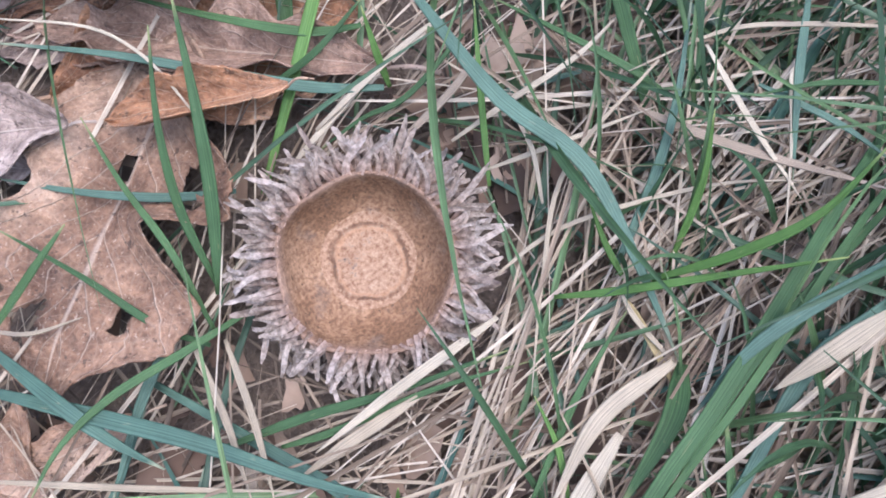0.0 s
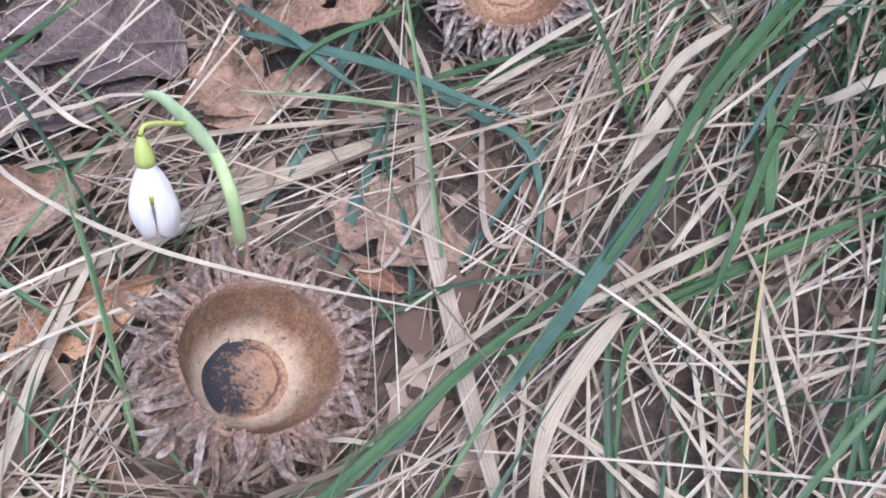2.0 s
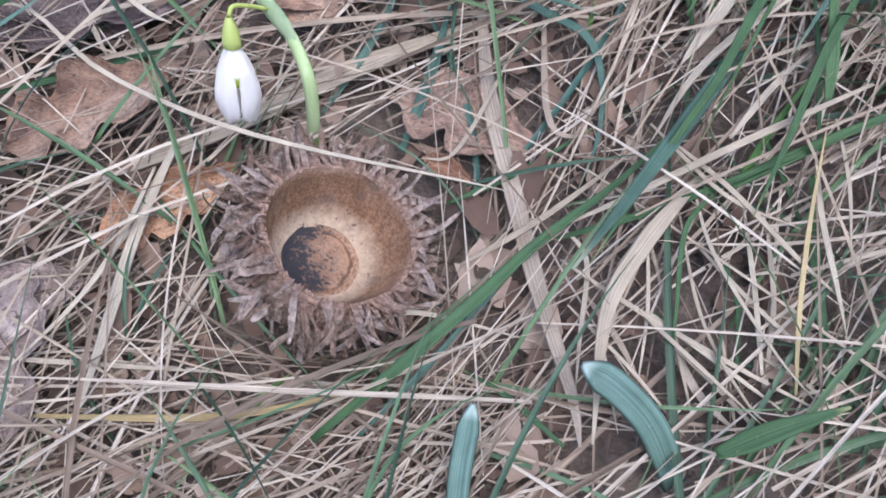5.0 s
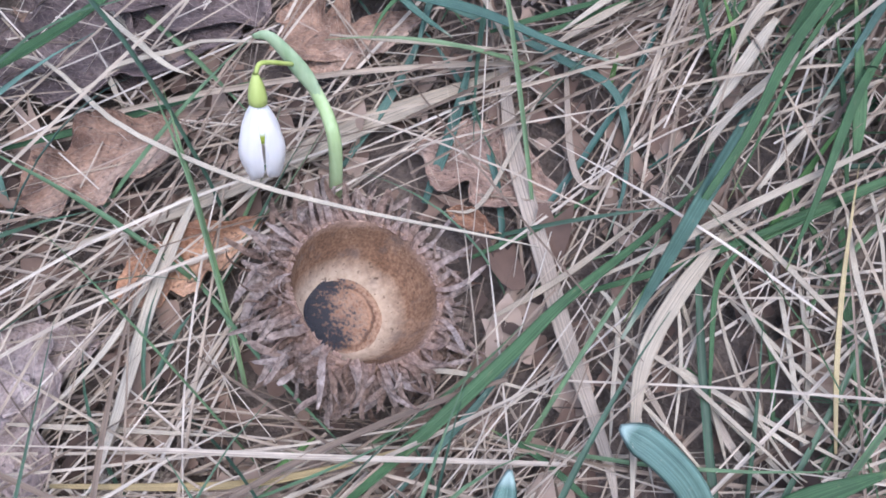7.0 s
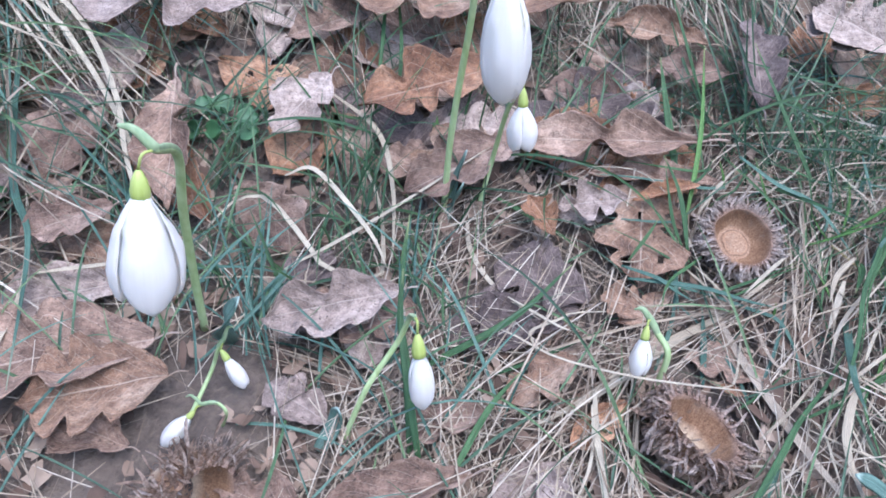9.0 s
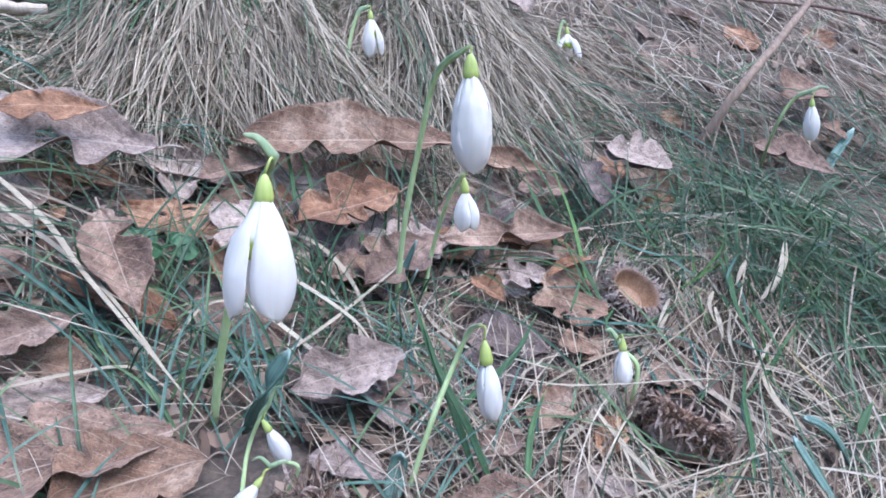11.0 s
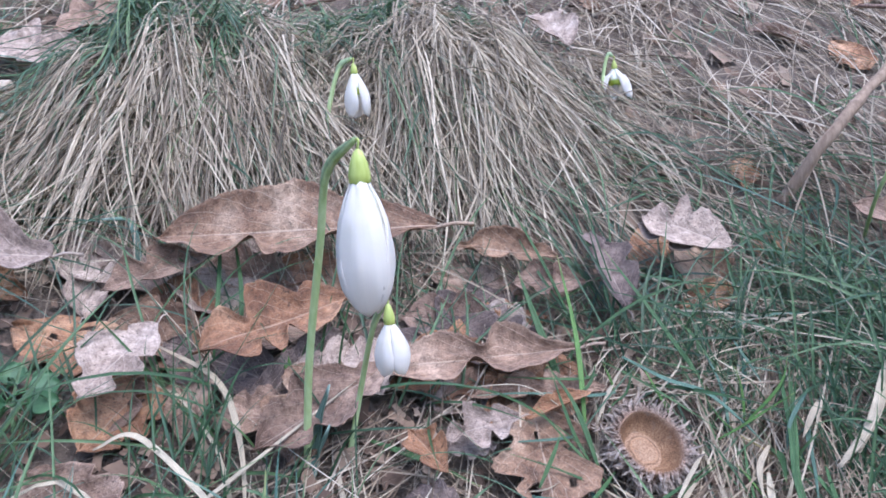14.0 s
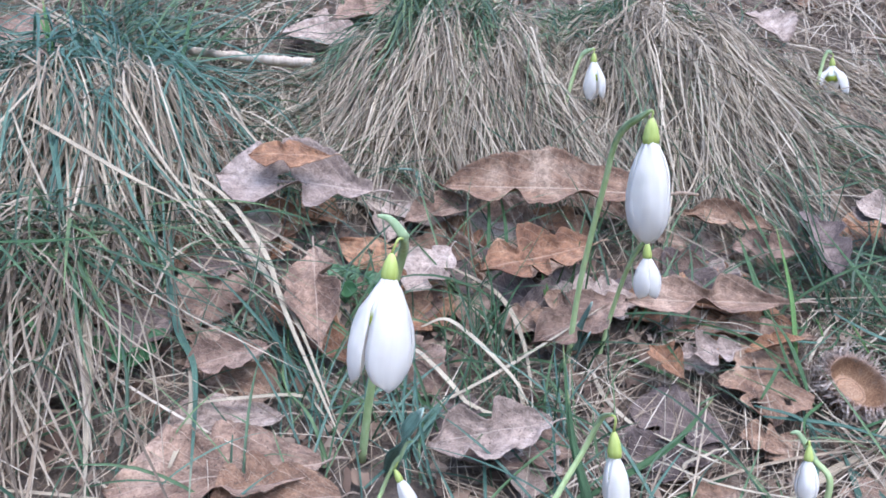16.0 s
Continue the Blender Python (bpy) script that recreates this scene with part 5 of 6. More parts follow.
straw(0.00103, (-0.0062, -0.0632, -0.0156), (0.0050, -0.0536, -0.0121), (0.0186, -0.0396, -0.0060))
straw(0.00073, (-0.0041, -0.0779, -0.0224), (0.0082, -0.0779, -0.0241), (0.0271, -0.0728, -0.0244))
straw(0.00072, (-0.0047, -0.0278, 0.0001), (-0.0104, -0.0467, -0.0074), (-0.0162, -0.0492, -0.0087))
straw(0.00085, (-0.0335, -0.0943, -0.0223), (-0.0279, -0.0890, -0.0205), (-0.0203, -0.0824, -0.0205))
straw(0.00077, (-0.0675, -0.0943, -0.0153), (-0.0525, -0.0910, -0.0170), (-0.0363, -0.0876, -0.0186))
straw(0.00082, (0.0377, -0.0475, -0.0125), (0.0402, -0.0594, -0.0185), (0.0396, -0.0754, -0.0258))
straw(0.00105, (0.0303, -0.0377, -0.0054), (0.0354, -0.0295, -0.0012), (0.0407, -0.0230, 0.0023))
grey(0.00110, (-0.0021, -0.0196, 0.0027), (0.0028, -0.0393, -0.0057), (0.0101, -0.0405, -0.0068))
straw(0.00123, (0.0369, -0.0154, 0.0081), (0.0246, -0.0289, 0.0010), (0.0185, -0.0412, -0.0057))
straw(0.00214, (0.0297, -0.0141, 0.0095), (0.0246, -0.0236, 0.0046), (0.0212, -0.0294, 0.0008))
green(0.00193, (-0.0204, -0.0927, -0.0219), (-0.0112, -0.0822, -0.0168), (-0.0019, -0.0695, -0.0136), (0.0047, -0.0602, -0.0108), (0.0155, -0.0481, -0.0067), (0.0250, -0.0356, -0.0013))
blue(0.00113, (-0.0149, -0.0907, -0.0232), (-0.0048, -0.0749, -0.0182), (0.0020, -0.0623, -0.0143), (0.0093, -0.0541, -0.0117))
green(0.00151, (0.0581, 0.0226, 0.0298), (0.0502, 0.0088, 0.0266), (0.0391, -0.0115, 0.0193), (0.0306, -0.0253, 0.0128), (0.0254, -0.0391, 0.0060), (0.0206, -0.0487, 0.0017), (0.0156, -0.0585, -0.0042), (0.0125, -0.0643, -0.0083))
green(0.00086, (0.0616, 0.0190, 0.0275), (0.0524, 0.0071, 0.0260), (0.0410, -0.0114, 0.0185), (0.0329, -0.0236, 0.0127), (0.0283, -0.0355, 0.0057), (0.0249, -0.0443, -0.0025))
blue(0.00175, (0.0613, 0.0049, 0.0218), (0.0532, -0.0025, 0.0202), (0.0470, -0.0080, 0.0177), (0.0412, -0.0190, 0.0105), (0.0369, -0.0267, 0.0022))
green(0.00102, (0.0586, 0.0133, 0.0266), (0.0451, -0.0036, 0.0219), (0.0375, -0.0153, 0.0172), (0.0322, -0.0252, 0.0109))
green(0.00184, (0.0307, -0.0444, -0.0098), (0.0329, -0.0437, -0.0075), (0.0491, -0.0350, -0.0008), (0.0619, -0.0297, 0.0037))
green(0.00097, (0.0435, -0.0342, -0.0056), (0.0411, -0.0245, 0.0025), (0.0379, -0.0151, 0.0104))
blue(0.00148, (-0.0282, -0.0149, 0.0075), (-0.0129, -0.0196, 0.0057), (-0.0009, -0.0231, 0.0030), (0.0063, -0.0266, 0.0018), (0.0098, -0.0316, -0.0027), (0.0107, -0.0397, -0.0075), (0.0092, -0.0472, -0.0117))
blue(0.00204, (-0.0199, -0.0473, -0.0095), (-0.0177, -0.0337, -0.0021), (-0.0170, -0.0235, 0.0043))
blue(0.00150, (-0.0342, -0.0448, -0.0065), (-0.0278, -0.0311, 0.0013), (-0.0251, -0.0193, 0.0082))
blue(0.0026, (0.0330, -0.0140, -0.0010), (0.0275, -0.0290, -0.0010), (0.0172, -0.0580, 0.0036), (0.0100, -0.0800, 0.0105))
green(0.00133, (0.0450, -0.0185, 0.0110), (0.0407, -0.0285, 0.0064), (0.0373, -0.0408, -0.0011), (0.0345, -0.0502, -0.0087))
green(0.00118, (0.0048, -0.0572, -0.0146), (0.0206, -0.0501, -0.0109), (0.0358, -0.0423, -0.0058), (0.0490, -0.0357, -0.0013))
green(0.00144, (-0.0850, -0.0582, -0.0005), (-0.0727, -0.0517, 0.0008), (-0.0593, -0.0431, 0.0020), (-0.0495, -0.0361, 0.0023))
fresh(0.00121, (0.0319, -0.0446, -0.0119), (0.0357, -0.0368, -0.0040), (0.0411, -0.0282, 0.0036))
green(0.00188, (0.0427, -0.0333, -0.0001), (0.0418, -0.0252, 0.0062), (0.0396, -0.0119, 0.0141))
green(0.00285, (0.0327, -0.0826, -0.0200), (0.0392, -0.0793, -0.0163), (0.0472, -0.0754, -0.0135))
green(0.00075, (0.0364, -0.0693, -0.0238), (0.0344, -0.0574, -0.0172), (0.0269, -0.0485, -0.0126))
fresh(0.00139, (-0.0325, -0.0948, -0.0226), (-0.0294, -0.0894, -0.0204), (-0.0263, -0.0842, -0.0202))
green(0.00106, (-0.0106, -0.0543, -0.0125), (-0.0003, -0.0473, -0.0098), (0.0099, -0.0388, -0.0060))
fresh(0.00083, (0.0061, -0.0239, 0.0001), (0.0064, -0.0226, 0.0057))
green(0.00095, (0.0136, -0.0841, -0.0251), (0.0042, -0.0797, -0.0222), (-0.0034, -0.0774, -0.0213))
blue(0.00530, (-0.3404, 0.1280, 0.1465), (-0.3367, 0.1569, 0.1728), (-0.3223, 0.1839, 0.1955), (-0.3008, 0.2086, 0.2115))
blue(0.00560, (-0.3358, 0.1228, 0.1426), (-0.3260, 0.1495, 0.1660), (-0.3095, 0.1756, 0.1878), (-0.2903, 0.2146, 0.2142))
green(0.00315, (-0.3151, 0.1300, 0.1416), (-0.3220, 0.1632, 0.1789), (-0.3314, 0.2015, 0.2132))
fresh(0.00427, (-0.3652, 0.0877, 0.1327), (-0.3850, 0.1263, 0.1669), (-0.4241, 0.1812, 0.2165))
fresh(0.00296, (-0.3631, 0.1044, 0.1410), (-0.3795, 0.1231, 0.1622), (-0.4196, 0.1683, 0.2047))
blue(0.00299, (-0.3657, 0.0696, 0.1340), (-0.3400, 0.0512, 0.1266), (-0.3147, 0.0193, 0.1040), (-0.2966, -0.0063, 0.0805))
green(0.00239, (-0.2922, -0.0510, 0.0809), (-0.2757, -0.0447, 0.0803), (-0.2624, -0.0380, 0.0806))
blue(0.00377, (-0.3761, 0.1450, 0.1749), (-0.3229, 0.0873, 0.1390), (-0.2929, 0.0638, 0.1159), (-0.2818, 0.0509, 0.0997))
straw(0.00297, (-0.4390, 0.1817, 0.2155), (-0.3862, 0.1539, 0.1888), (-0.3355, 0.1283, 0.1618), (-0.3112, 0.1174, 0.1496), (-0.2928, 0.1048, 0.1315))
straw(0.00220, (-0.3713, 0.0605, 0.1388), (-0.3242, 0.0338, 0.1199), (-0.2838, 0.0140, 0.1019), (-0.2606, 0.0170, 0.0887), (-0.2391, 0.0260, 0.0748))
blue(0.00178, (-0.3101, 0.0826, 0.1244), (-0.3020, 0.0967, 0.1345), (-0.2845, 0.1095, 0.1349), (-0.2684, 0.1005, 0.1192))
straw(0.00181, (-0.3752, 0.1465, 0.1757), (-0.3222, 0.0889, 0.1397), (-0.3000, 0.0688, 0.1236))
green(0.00180, (-0.2928, -0.0457, 0.0606), (-0.2789, -0.0524, 0.0536), (-0.2675, -0.0598, 0.0411))
green(0.00294, (-0.3117, 0.1738, 0.1768), (-0.2979, 0.1881, 0.1927), (-0.2817, 0.2090, 0.2071))
straw(0.00266, (-0.3352, 0.2099, 0.2097), (-0.2890, 0.2063, 0.2002), (-0.2350, 0.2045, 0.1895))
straw(0.00384, (-0.4289, 0.1901, 0.2115), (-0.3672, 0.1608, 0.1804), (-0.3112, 0.1293, 0.1446))
straw(0.00203, (-0.3443, 0.0780, 0.1241), (-0.2850, 0.0576, 0.1055), (-0.2516, 0.0407, 0.0896), (-0.2233, 0.0080, 0.0682), (-0.2087, -0.0183, 0.0531), (-0.1894, -0.0469, 0.0332), (-0.1750, -0.0657, 0.0164))
straw(0.00204, (-0.3147, 0.0510, 0.1037), (-0.2714, 0.0447, 0.0950), (-0.2404, 0.0229, 0.0737), (-0.2050, -0.0175, 0.0487), (-0.1809, -0.0542, 0.0212))
straw(0.00184, (-0.1606, -0.0032, 0.0407), (-0.1488, -0.0031, 0.0428), (-0.1280, -0.0199, 0.0283), (-0.1206, -0.0279, 0.0179))
straw(0.00201, (-0.1542, 0.0433, 0.0573), (-0.1319, 0.0235, 0.0482), (-0.1224, -0.0009, 0.0355), (-0.1195, -0.0250, 0.0179))
straw(0.00145, (-0.1546, -0.0358, 0.0207), (-0.1280, -0.0170, 0.0295), (-0.0838, 0.0236, 0.0453))
straw(0.00286, (-0.2887, -0.0065, 0.0669), (-0.2605, -0.0546, 0.0431), (-0.2336, -0.1015, 0.0210))
blue(0.00253, (-0.2785, 0.0411, 0.0826), (-0.2451, -0.0264, 0.0511), (-0.2280, -0.0497, 0.0378), (-0.2104, -0.0943, 0.0177))
straw(0.00161, (-0.2252, -0.0552, 0.0296), (-0.2104, -0.0510, 0.0299), (-0.1944, -0.0435, 0.0273), (-0.1832, -0.0521, 0.0203))
straw(0.00210, (-0.2214, -0.0824, 0.0210), (-0.2250, -0.0595, 0.0302), (-0.2391, -0.0313, 0.0441))
green(0.00235, (-0.1058, -0.0859, -0.0089), (-0.1078, -0.0708, 0.0102), (-0.1105, -0.0598, 0.0244), (-0.1103, -0.0368, 0.0427))
green(0.00228, (-0.1022, -0.0892, -0.0105), (-0.1058, -0.0790, 0.0062), (-0.1096, -0.0648, 0.0205), (-0.1104, -0.0522, 0.0330))
green(0.00245, (-0.1128, -0.0625, -0.0002), (-0.0796, -0.0464, 0.0120), (-0.0605, -0.0289, 0.0219))
green(0.00198, (-0.0951, -0.0919, -0.0107), (-0.0851, -0.0751, 0.0008), (-0.0758, -0.0660, 0.0082))
green(0.00234, (-0.0862, 0.0111, 0.0266), (-0.0705, 0.0026, 0.0213), (-0.0558, -0.0065, 0.0151))
green(0.00189, (0.0316, 0.0199, 0.0216), (0.0199, 0.0367, 0.0479), (0.0118, 0.0621, 0.0701))
fresh(0.00180, (-0.0180, 0.0085, 0.0175), (-0.0108, 0.0339, 0.0440), (-0.0078, 0.0597, 0.0701))
green(0.00136, (-0.0063, 0.0551, 0.0474), (-0.0134, 0.0639, 0.0691), (-0.0210, 0.0900, 0.0958))
green(0.00164, (-0.1362, 0.0428, 0.0504), (-0.1353, 0.0672, 0.0773), (-0.1364, 0.0944, 0.1033))
green(0.00164, (-0.1278, 0.0478, 0.0519), (-0.1277, 0.0644, 0.0728), (-0.1323, 0.0873, 0.0965))
green(0.00145, (-0.1541, 0.0378, 0.0505), (-0.1355, 0.0301, 0.0519), (-0.1162, 0.0421, 0.0672))
fresh(0.00259, (-0.1102, 0.0299, 0.0392), (-0.1110, 0.0354, 0.0471), (-0.1125, 0.0402, 0.0537))
straw(0.00246, (0.0474, -0.0212, 0.0117), (0.0632, -0.0144, 0.0208), (0.0764, -0.0031, 0.0320))
straw(0.00178, (-0.1825, -0.0242, 0.0301), (-0.1759, -0.0147, 0.0356), (-0.1645, -0.0138, 0.0369), (-0.1499, -0.0245, 0.0282), (-0.1404, -0.0314, 0.0199), (-0.1239, -0.0300, 0.0156), (-0.1242, -0.0160, 0.0213), (-0.1291, 0.0022, 0.0319), (-0.1441, 0.0242, 0.0444), (-0.1598, 0.0314, 0.0502))
straw(0.00173, (-0.0965, 0.0034, 0.0245), (-0.0941, -0.0133, 0.0177), (-0.0847, -0.0264, 0.0107), (-0.0700, -0.0354, 0.0047))
blue(0.00429, (-0.1574, -0.0515, 0.0136), (-0.1536, -0.0447, 0.0203), (-0.1499, -0.0402, 0.0252))
green(0.00294, (-0.0183, 0.0260, 0.0255), (-0.0219, 0.0423, 0.0476), (-0.0244, 0.0573, 0.0663))
straw(0.00192, (0.0556, -0.0187, 0.0137), (0.0712, -0.0095, 0.0241), (0.0819, 0.0015, 0.0326))
straw(0.00085, (0.0210, -0.0398, -0.0052), (0.0312, -0.0465, -0.0076), (0.0420, -0.0544, -0.0119), (0.0494, -0.0581, -0.0153))
straw(0.00060, (0.0261, -0.0456, -0.0092), (0.0290, -0.0533, -0.0117), (0.0335, -0.0592, -0.0148), (0.0410, -0.0670, -0.0189), (0.0477, -0.0713, -0.0226))
straw(0.00055, (0.0247, -0.0489, -0.0116), (0.0284, -0.0605, -0.0160), (0.0322, -0.0671, -0.0192), (0.0381, -0.0735, -0.0226), (0.0416, -0.0744, -0.0245))
straw(0.00080, (0.0341, -0.0458, -0.0116), (0.0367, -0.0568, -0.0158), (0.0386, -0.0653, -0.0199), (0.0408, -0.0735, -0.0250))
straw(0.00090, (0.0426, -0.0393, -0.0053), (0.0441, -0.0481, -0.0088), (0.0470, -0.0563, -0.0131), (0.0496, -0.0623, -0.0174))
straw(0.00060, (0.0208, -0.0532, -0.0143), (0.0222, -0.0637, -0.0178), (0.0225, -0.0742, -0.0235))
straw(0.00070, (0.0216, -0.0541, -0.0158), (0.0251, -0.0618, -0.0183), (0.0284, -0.0700, -0.0221), (0.0318, -0.0774, -0.0268))
straw(0.00070, (0.0209, -0.0643, -0.0172), (0.0290, -0.0696, -0.0191), (0.0398, -0.0751, -0.0236))
straw(0.00060, (0.0107, -0.0649, -0.0184), (0.0212, -0.0721, -0.0212), (0.0300, -0.0781, -0.0259))
straw(0.00080, (0.0082, -0.0542, -0.0137), (0.0123, -0.0589, -0.0148), (0.0132, -0.0695, -0.0193), (0.0139, -0.0763, -0.0232))
straw(0.00070, (0.0335, -0.0632, -0.0208), (0.0355, -0.0713, -0.0234), (0.0373, -0.0761, -0.0268))
straw(0.00080, (0.0223, -0.0636, -0.0180), (0.0323, -0.0685, -0.0199), (0.0445, -0.0730, -0.0242))
straw(0.00070, (0.0182, -0.0382, -0.0043), (0.0305, -0.0474, -0.0080), (0.0417, -0.0493, -0.0105))
straw(0.00050, (0.0396, -0.0724, -0.0244), (0.0457, -0.0694, -0.0224), (0.0512, -0.0670, -0.0229))
straw(0.00050, (0.0350, -0.0554, -0.0163), (0.0393, -0.0547, -0.0149), (0.0429, -0.0543, -0.0161))
straw(0.00060, (0.0171, -0.0459, -0.0118), (0.0224, -0.0561, -0.0156), (0.0262, -0.0655, -0.0212))
straw(0.00060, (0.0159, -0.0680, -0.0192), (0.0176, -0.0733, -0.0203), (0.0207, -0.0807, -0.0248))
grey(0.00130, (0.0258, -0.0649, -0.0209), (0.0310, -0.0723, -0.0234), (0.0379, -0.0759, -0.0268))
grey(0.00100, (0.0130, -0.0623, -0.0186), (0.0185, -0.0678, -0.0202), (0.0234, -0.0729, -0.0240))
straw(0.00060, (0.0450, -0.0328, -0.0028), (0.0475, -0.0425, -0.0068), (0.0494, -0.0519, -0.0131))
straw(0.00070, (0.0383, -0.0655, -0.0212), (0.0441, -0.0676, -0.0215), (0.0515, -0.0711, -0.0249))
green(0.00080, (0.0294, -0.0455, -0.0092), (0.0257, -0.0524, -0.0111), (0.0259, -0.0631, -0.0159), (0.0266, -0.0690, -0.0197))
green(0.00170, (0.0434, -0.0390, -0.0091), (0.0452, -0.0517, -0.0147), (0.0481, -0.0643, -0.0211), (0.0502, -0.0718, -0.0261))
green(0.00090, (0.0221, -0.0619, -0.0193), (0.0304, -0.0666, -0.0209), (0.0389, -0.0693, -0.0240))
green(0.00090, (0.0358, -0.0344, -0.0068), (0.0402, -0.0426, -0.0098), (0.0445, -0.0497, -0.0148))

# ---- shoots, twigs, a seedling ----
shoot([(0.0304, -0.0832, -0.0320), (0.0247, -0.0808, -0.0203), (0.0191, -0.0789, -0.0149), (0.0138, -0.0776, -0.0127)], 0.0042, "blunt blue-green bulb leaf pushing through the straw")
shoot([(0.0017, -0.1019, -0.0284), (0.0008, -0.0936, -0.0196), (0.0009, -0.0863, -0.0131)], 0.0028, "pale green bulb leaf tip in the straw")
shoot([(-0.1700, 0.0877, 0.0796), (-0.1701, 0.0908, 0.0895), (-0.1732, 0.0945, 0.0981), (-0.1810, 0.0888, 0.0998)], 0.0026, "small curled green shoot under the tussock")
shoot([(0.1944, 0.0886, 0.0498), (0.2150, 0.0974, 0.0632), (0.2424, 0.1088, 0.0790)], 0.0057, "blunt blue-green bulb leaf behind a snowdrop")
stick([(-0.3335, 0.1798, 0.1790), (-0.2966, 0.1802, 0.1727), (-0.2678, 0.1823, 0.1690), (-0.2476, 0.1839, 0.1672)], 0.0028, 0.0034, TWIG, "pale barkless dead twig lying in the grass")
stick([(-0.1118, 0.1252, 0.0920), (-0.1092, 0.1560, 0.1302), (-0.1056, 0.1889, 0.1846)], 0.0011, 0.0006, TWIG, "thin upright dry flower stalk in the tussock", name="dry_stalk")
stick([(0.1246, 0.1184, 0.0731), (0.1465, 0.1067, 0.1077), (0.1866, 0.1188, 0.1372), (0.2395, 0.1370, 0.1762), (0.2905, 0.1558, 0.2136)], 0.0031, 0.0019, TAN_TWIG, "slender light brown dead twig leaning up the bank")
stick([(0.2983, 0.2753, 0.1963), (0.3955, 0.2515, 0.1809), (0.4548, 0.1920, 0.1409)], 0.0014, 0.0018, RED_TWIG, "dark dead twig lying across dry grass")
stick([(-0.1046, 0.3019, 0.2267), (-0.0617, 0.3196, 0.2370), (-0.0122, 0.3421, 0.2507)], 0.0016, 0.0012, RED_TWIG, "dark dead twig on top of the bank")
weed((-0.1945, 0.0185, 0.0455), 0.012, 5, "round-leaved green seedling between oak leaves")
weed((-0.2573, -0.0418, 0.0363), 0.011, 9, "small green seedling in leaf litter")


# ---- more leaf litter in the hollow and on the bank ----
def leaf_litter():
    pick = random.Random(77)
    looks = [(LEAF_BROWN, "brown oak leaf in the litter"), (LEAF_GREY, "grey-brown oak leaf in the litter"), (LEAF_DARK, "dark oak leaf in the litter"),
             (LEAF_RUST, "rust-brown oak leaf in the litter"), (LEAF_TAN, "tan oak leaf in the litter"), (LEAF_BROWN, "brown crumpled oak leaf in the litter")]
    for k in range(58):
        if k < 30:
            x, y = pick.uniform(-0.28, -0.005), pick.uniform(-0.035, 0.115)
        elif k < 36:
            x, y = pick.uniform(0.0, 0.28), pick.uniform(0.06, 0.16)
        else:
            x, y = pick.uniform(-0.4, 0.4), pick.uniform(0.18, 0.42)
        a, length = pick.uniform(0, 2 * math.pi), pick.uniform(0.026, 0.05)
        if math.hypot(x + 0.045, y - 0.012) < 0.05 or math.hypot(x, y) < 0.035 or math.hypot(x + 0.023, y + 0.068) < 0.035:
            continue
        tx, ty = x + math.cos(a) * length, y + 0.8 * math.sin(a) * length
        h0, h1 = pick.uniform(0.0005, 0.004), pick.uniform(0.0005, 0.005)
        m, label = looks[pick.randrange(len(looks))]
        oak_leaf((x, y, ground_z(x, y) + h0), (tx, ty, ground_z(tx, ty) + h1), length * pick.uniform(0.5, 0.75), m, label, curl=pick.uniform(0.1, 0.5) * pick.choice((1, 1, -1)),
                 lobes=pick.uniform(2.2, 3.6), depth=pick.uniform(0.2, 0.5), holes=pick.choice((0, 0, 1, 2)), seed=200 + k, wave=pick.uniform(0.8, 1.8),
                 up=(pick.uniform(-0.4, 0.4), -0.75 + pick.uniform(-0.3, 0.3), 0.8))


leaf_litter()


def leaf_bed():
    """Broad leaves packed flat in the hollow between the cups and the tussocks."""
    pick = random.Random(41)
    looks = [(LEAF_BROWN, "broad brown oak leaf packed in the hollow"), (LEAF_GREY, "broad grey-brown oak leaf packed in the hollow"),
             (LEAF_DARK, "dark rotting oak leaf packed in the hollow"), (LEAF_RUST, "orange-brown oak leaf packed in the hollow")]
    for k in range(26):
        x, y = pick.uniform(-0.17, -0.02), pick.uniform(0.012, 0.095)
        a, length = pick.uniform(-0.7, 0.7) + pick.choice((0, math.pi)), pick.uniform(0.034, 0.055)
        tx, ty = x + math.cos(a) * length, y + math.sin(a) * length
        if min(math.hypot(x, y), math.hypot(tx, ty)) < 0.034 or math.hypot((x + tx) / 2 + 0.1, (y + ty) / 2 - 0.005) < 0.02:
            continue
        m, label = looks[pick.randrange(len(looks))]
        oak_leaf((x, y, ground_z(x, y) + pick.uniform(0.001, 0.006)), (tx, ty, ground_z(tx, ty) + pick.uniform(0.001, 0.006)), length * pick.uniform(0.55, 0.8), m, label,
                 curl=pick.uniform(0.05, 0.3), lobes=pick.uniform(2.2, 3.4), depth=pick.uniform(0.2, 0.45), holes=pick.choice((0, 0, 1)), seed=300 + k, wave=pick.uniform(0.5, 1.1),
                 up=(pick.uniform(-0.2, 0.2), -0.6 + pick.uniform(-0.2, 0.2), 0.8))


leaf_bed()


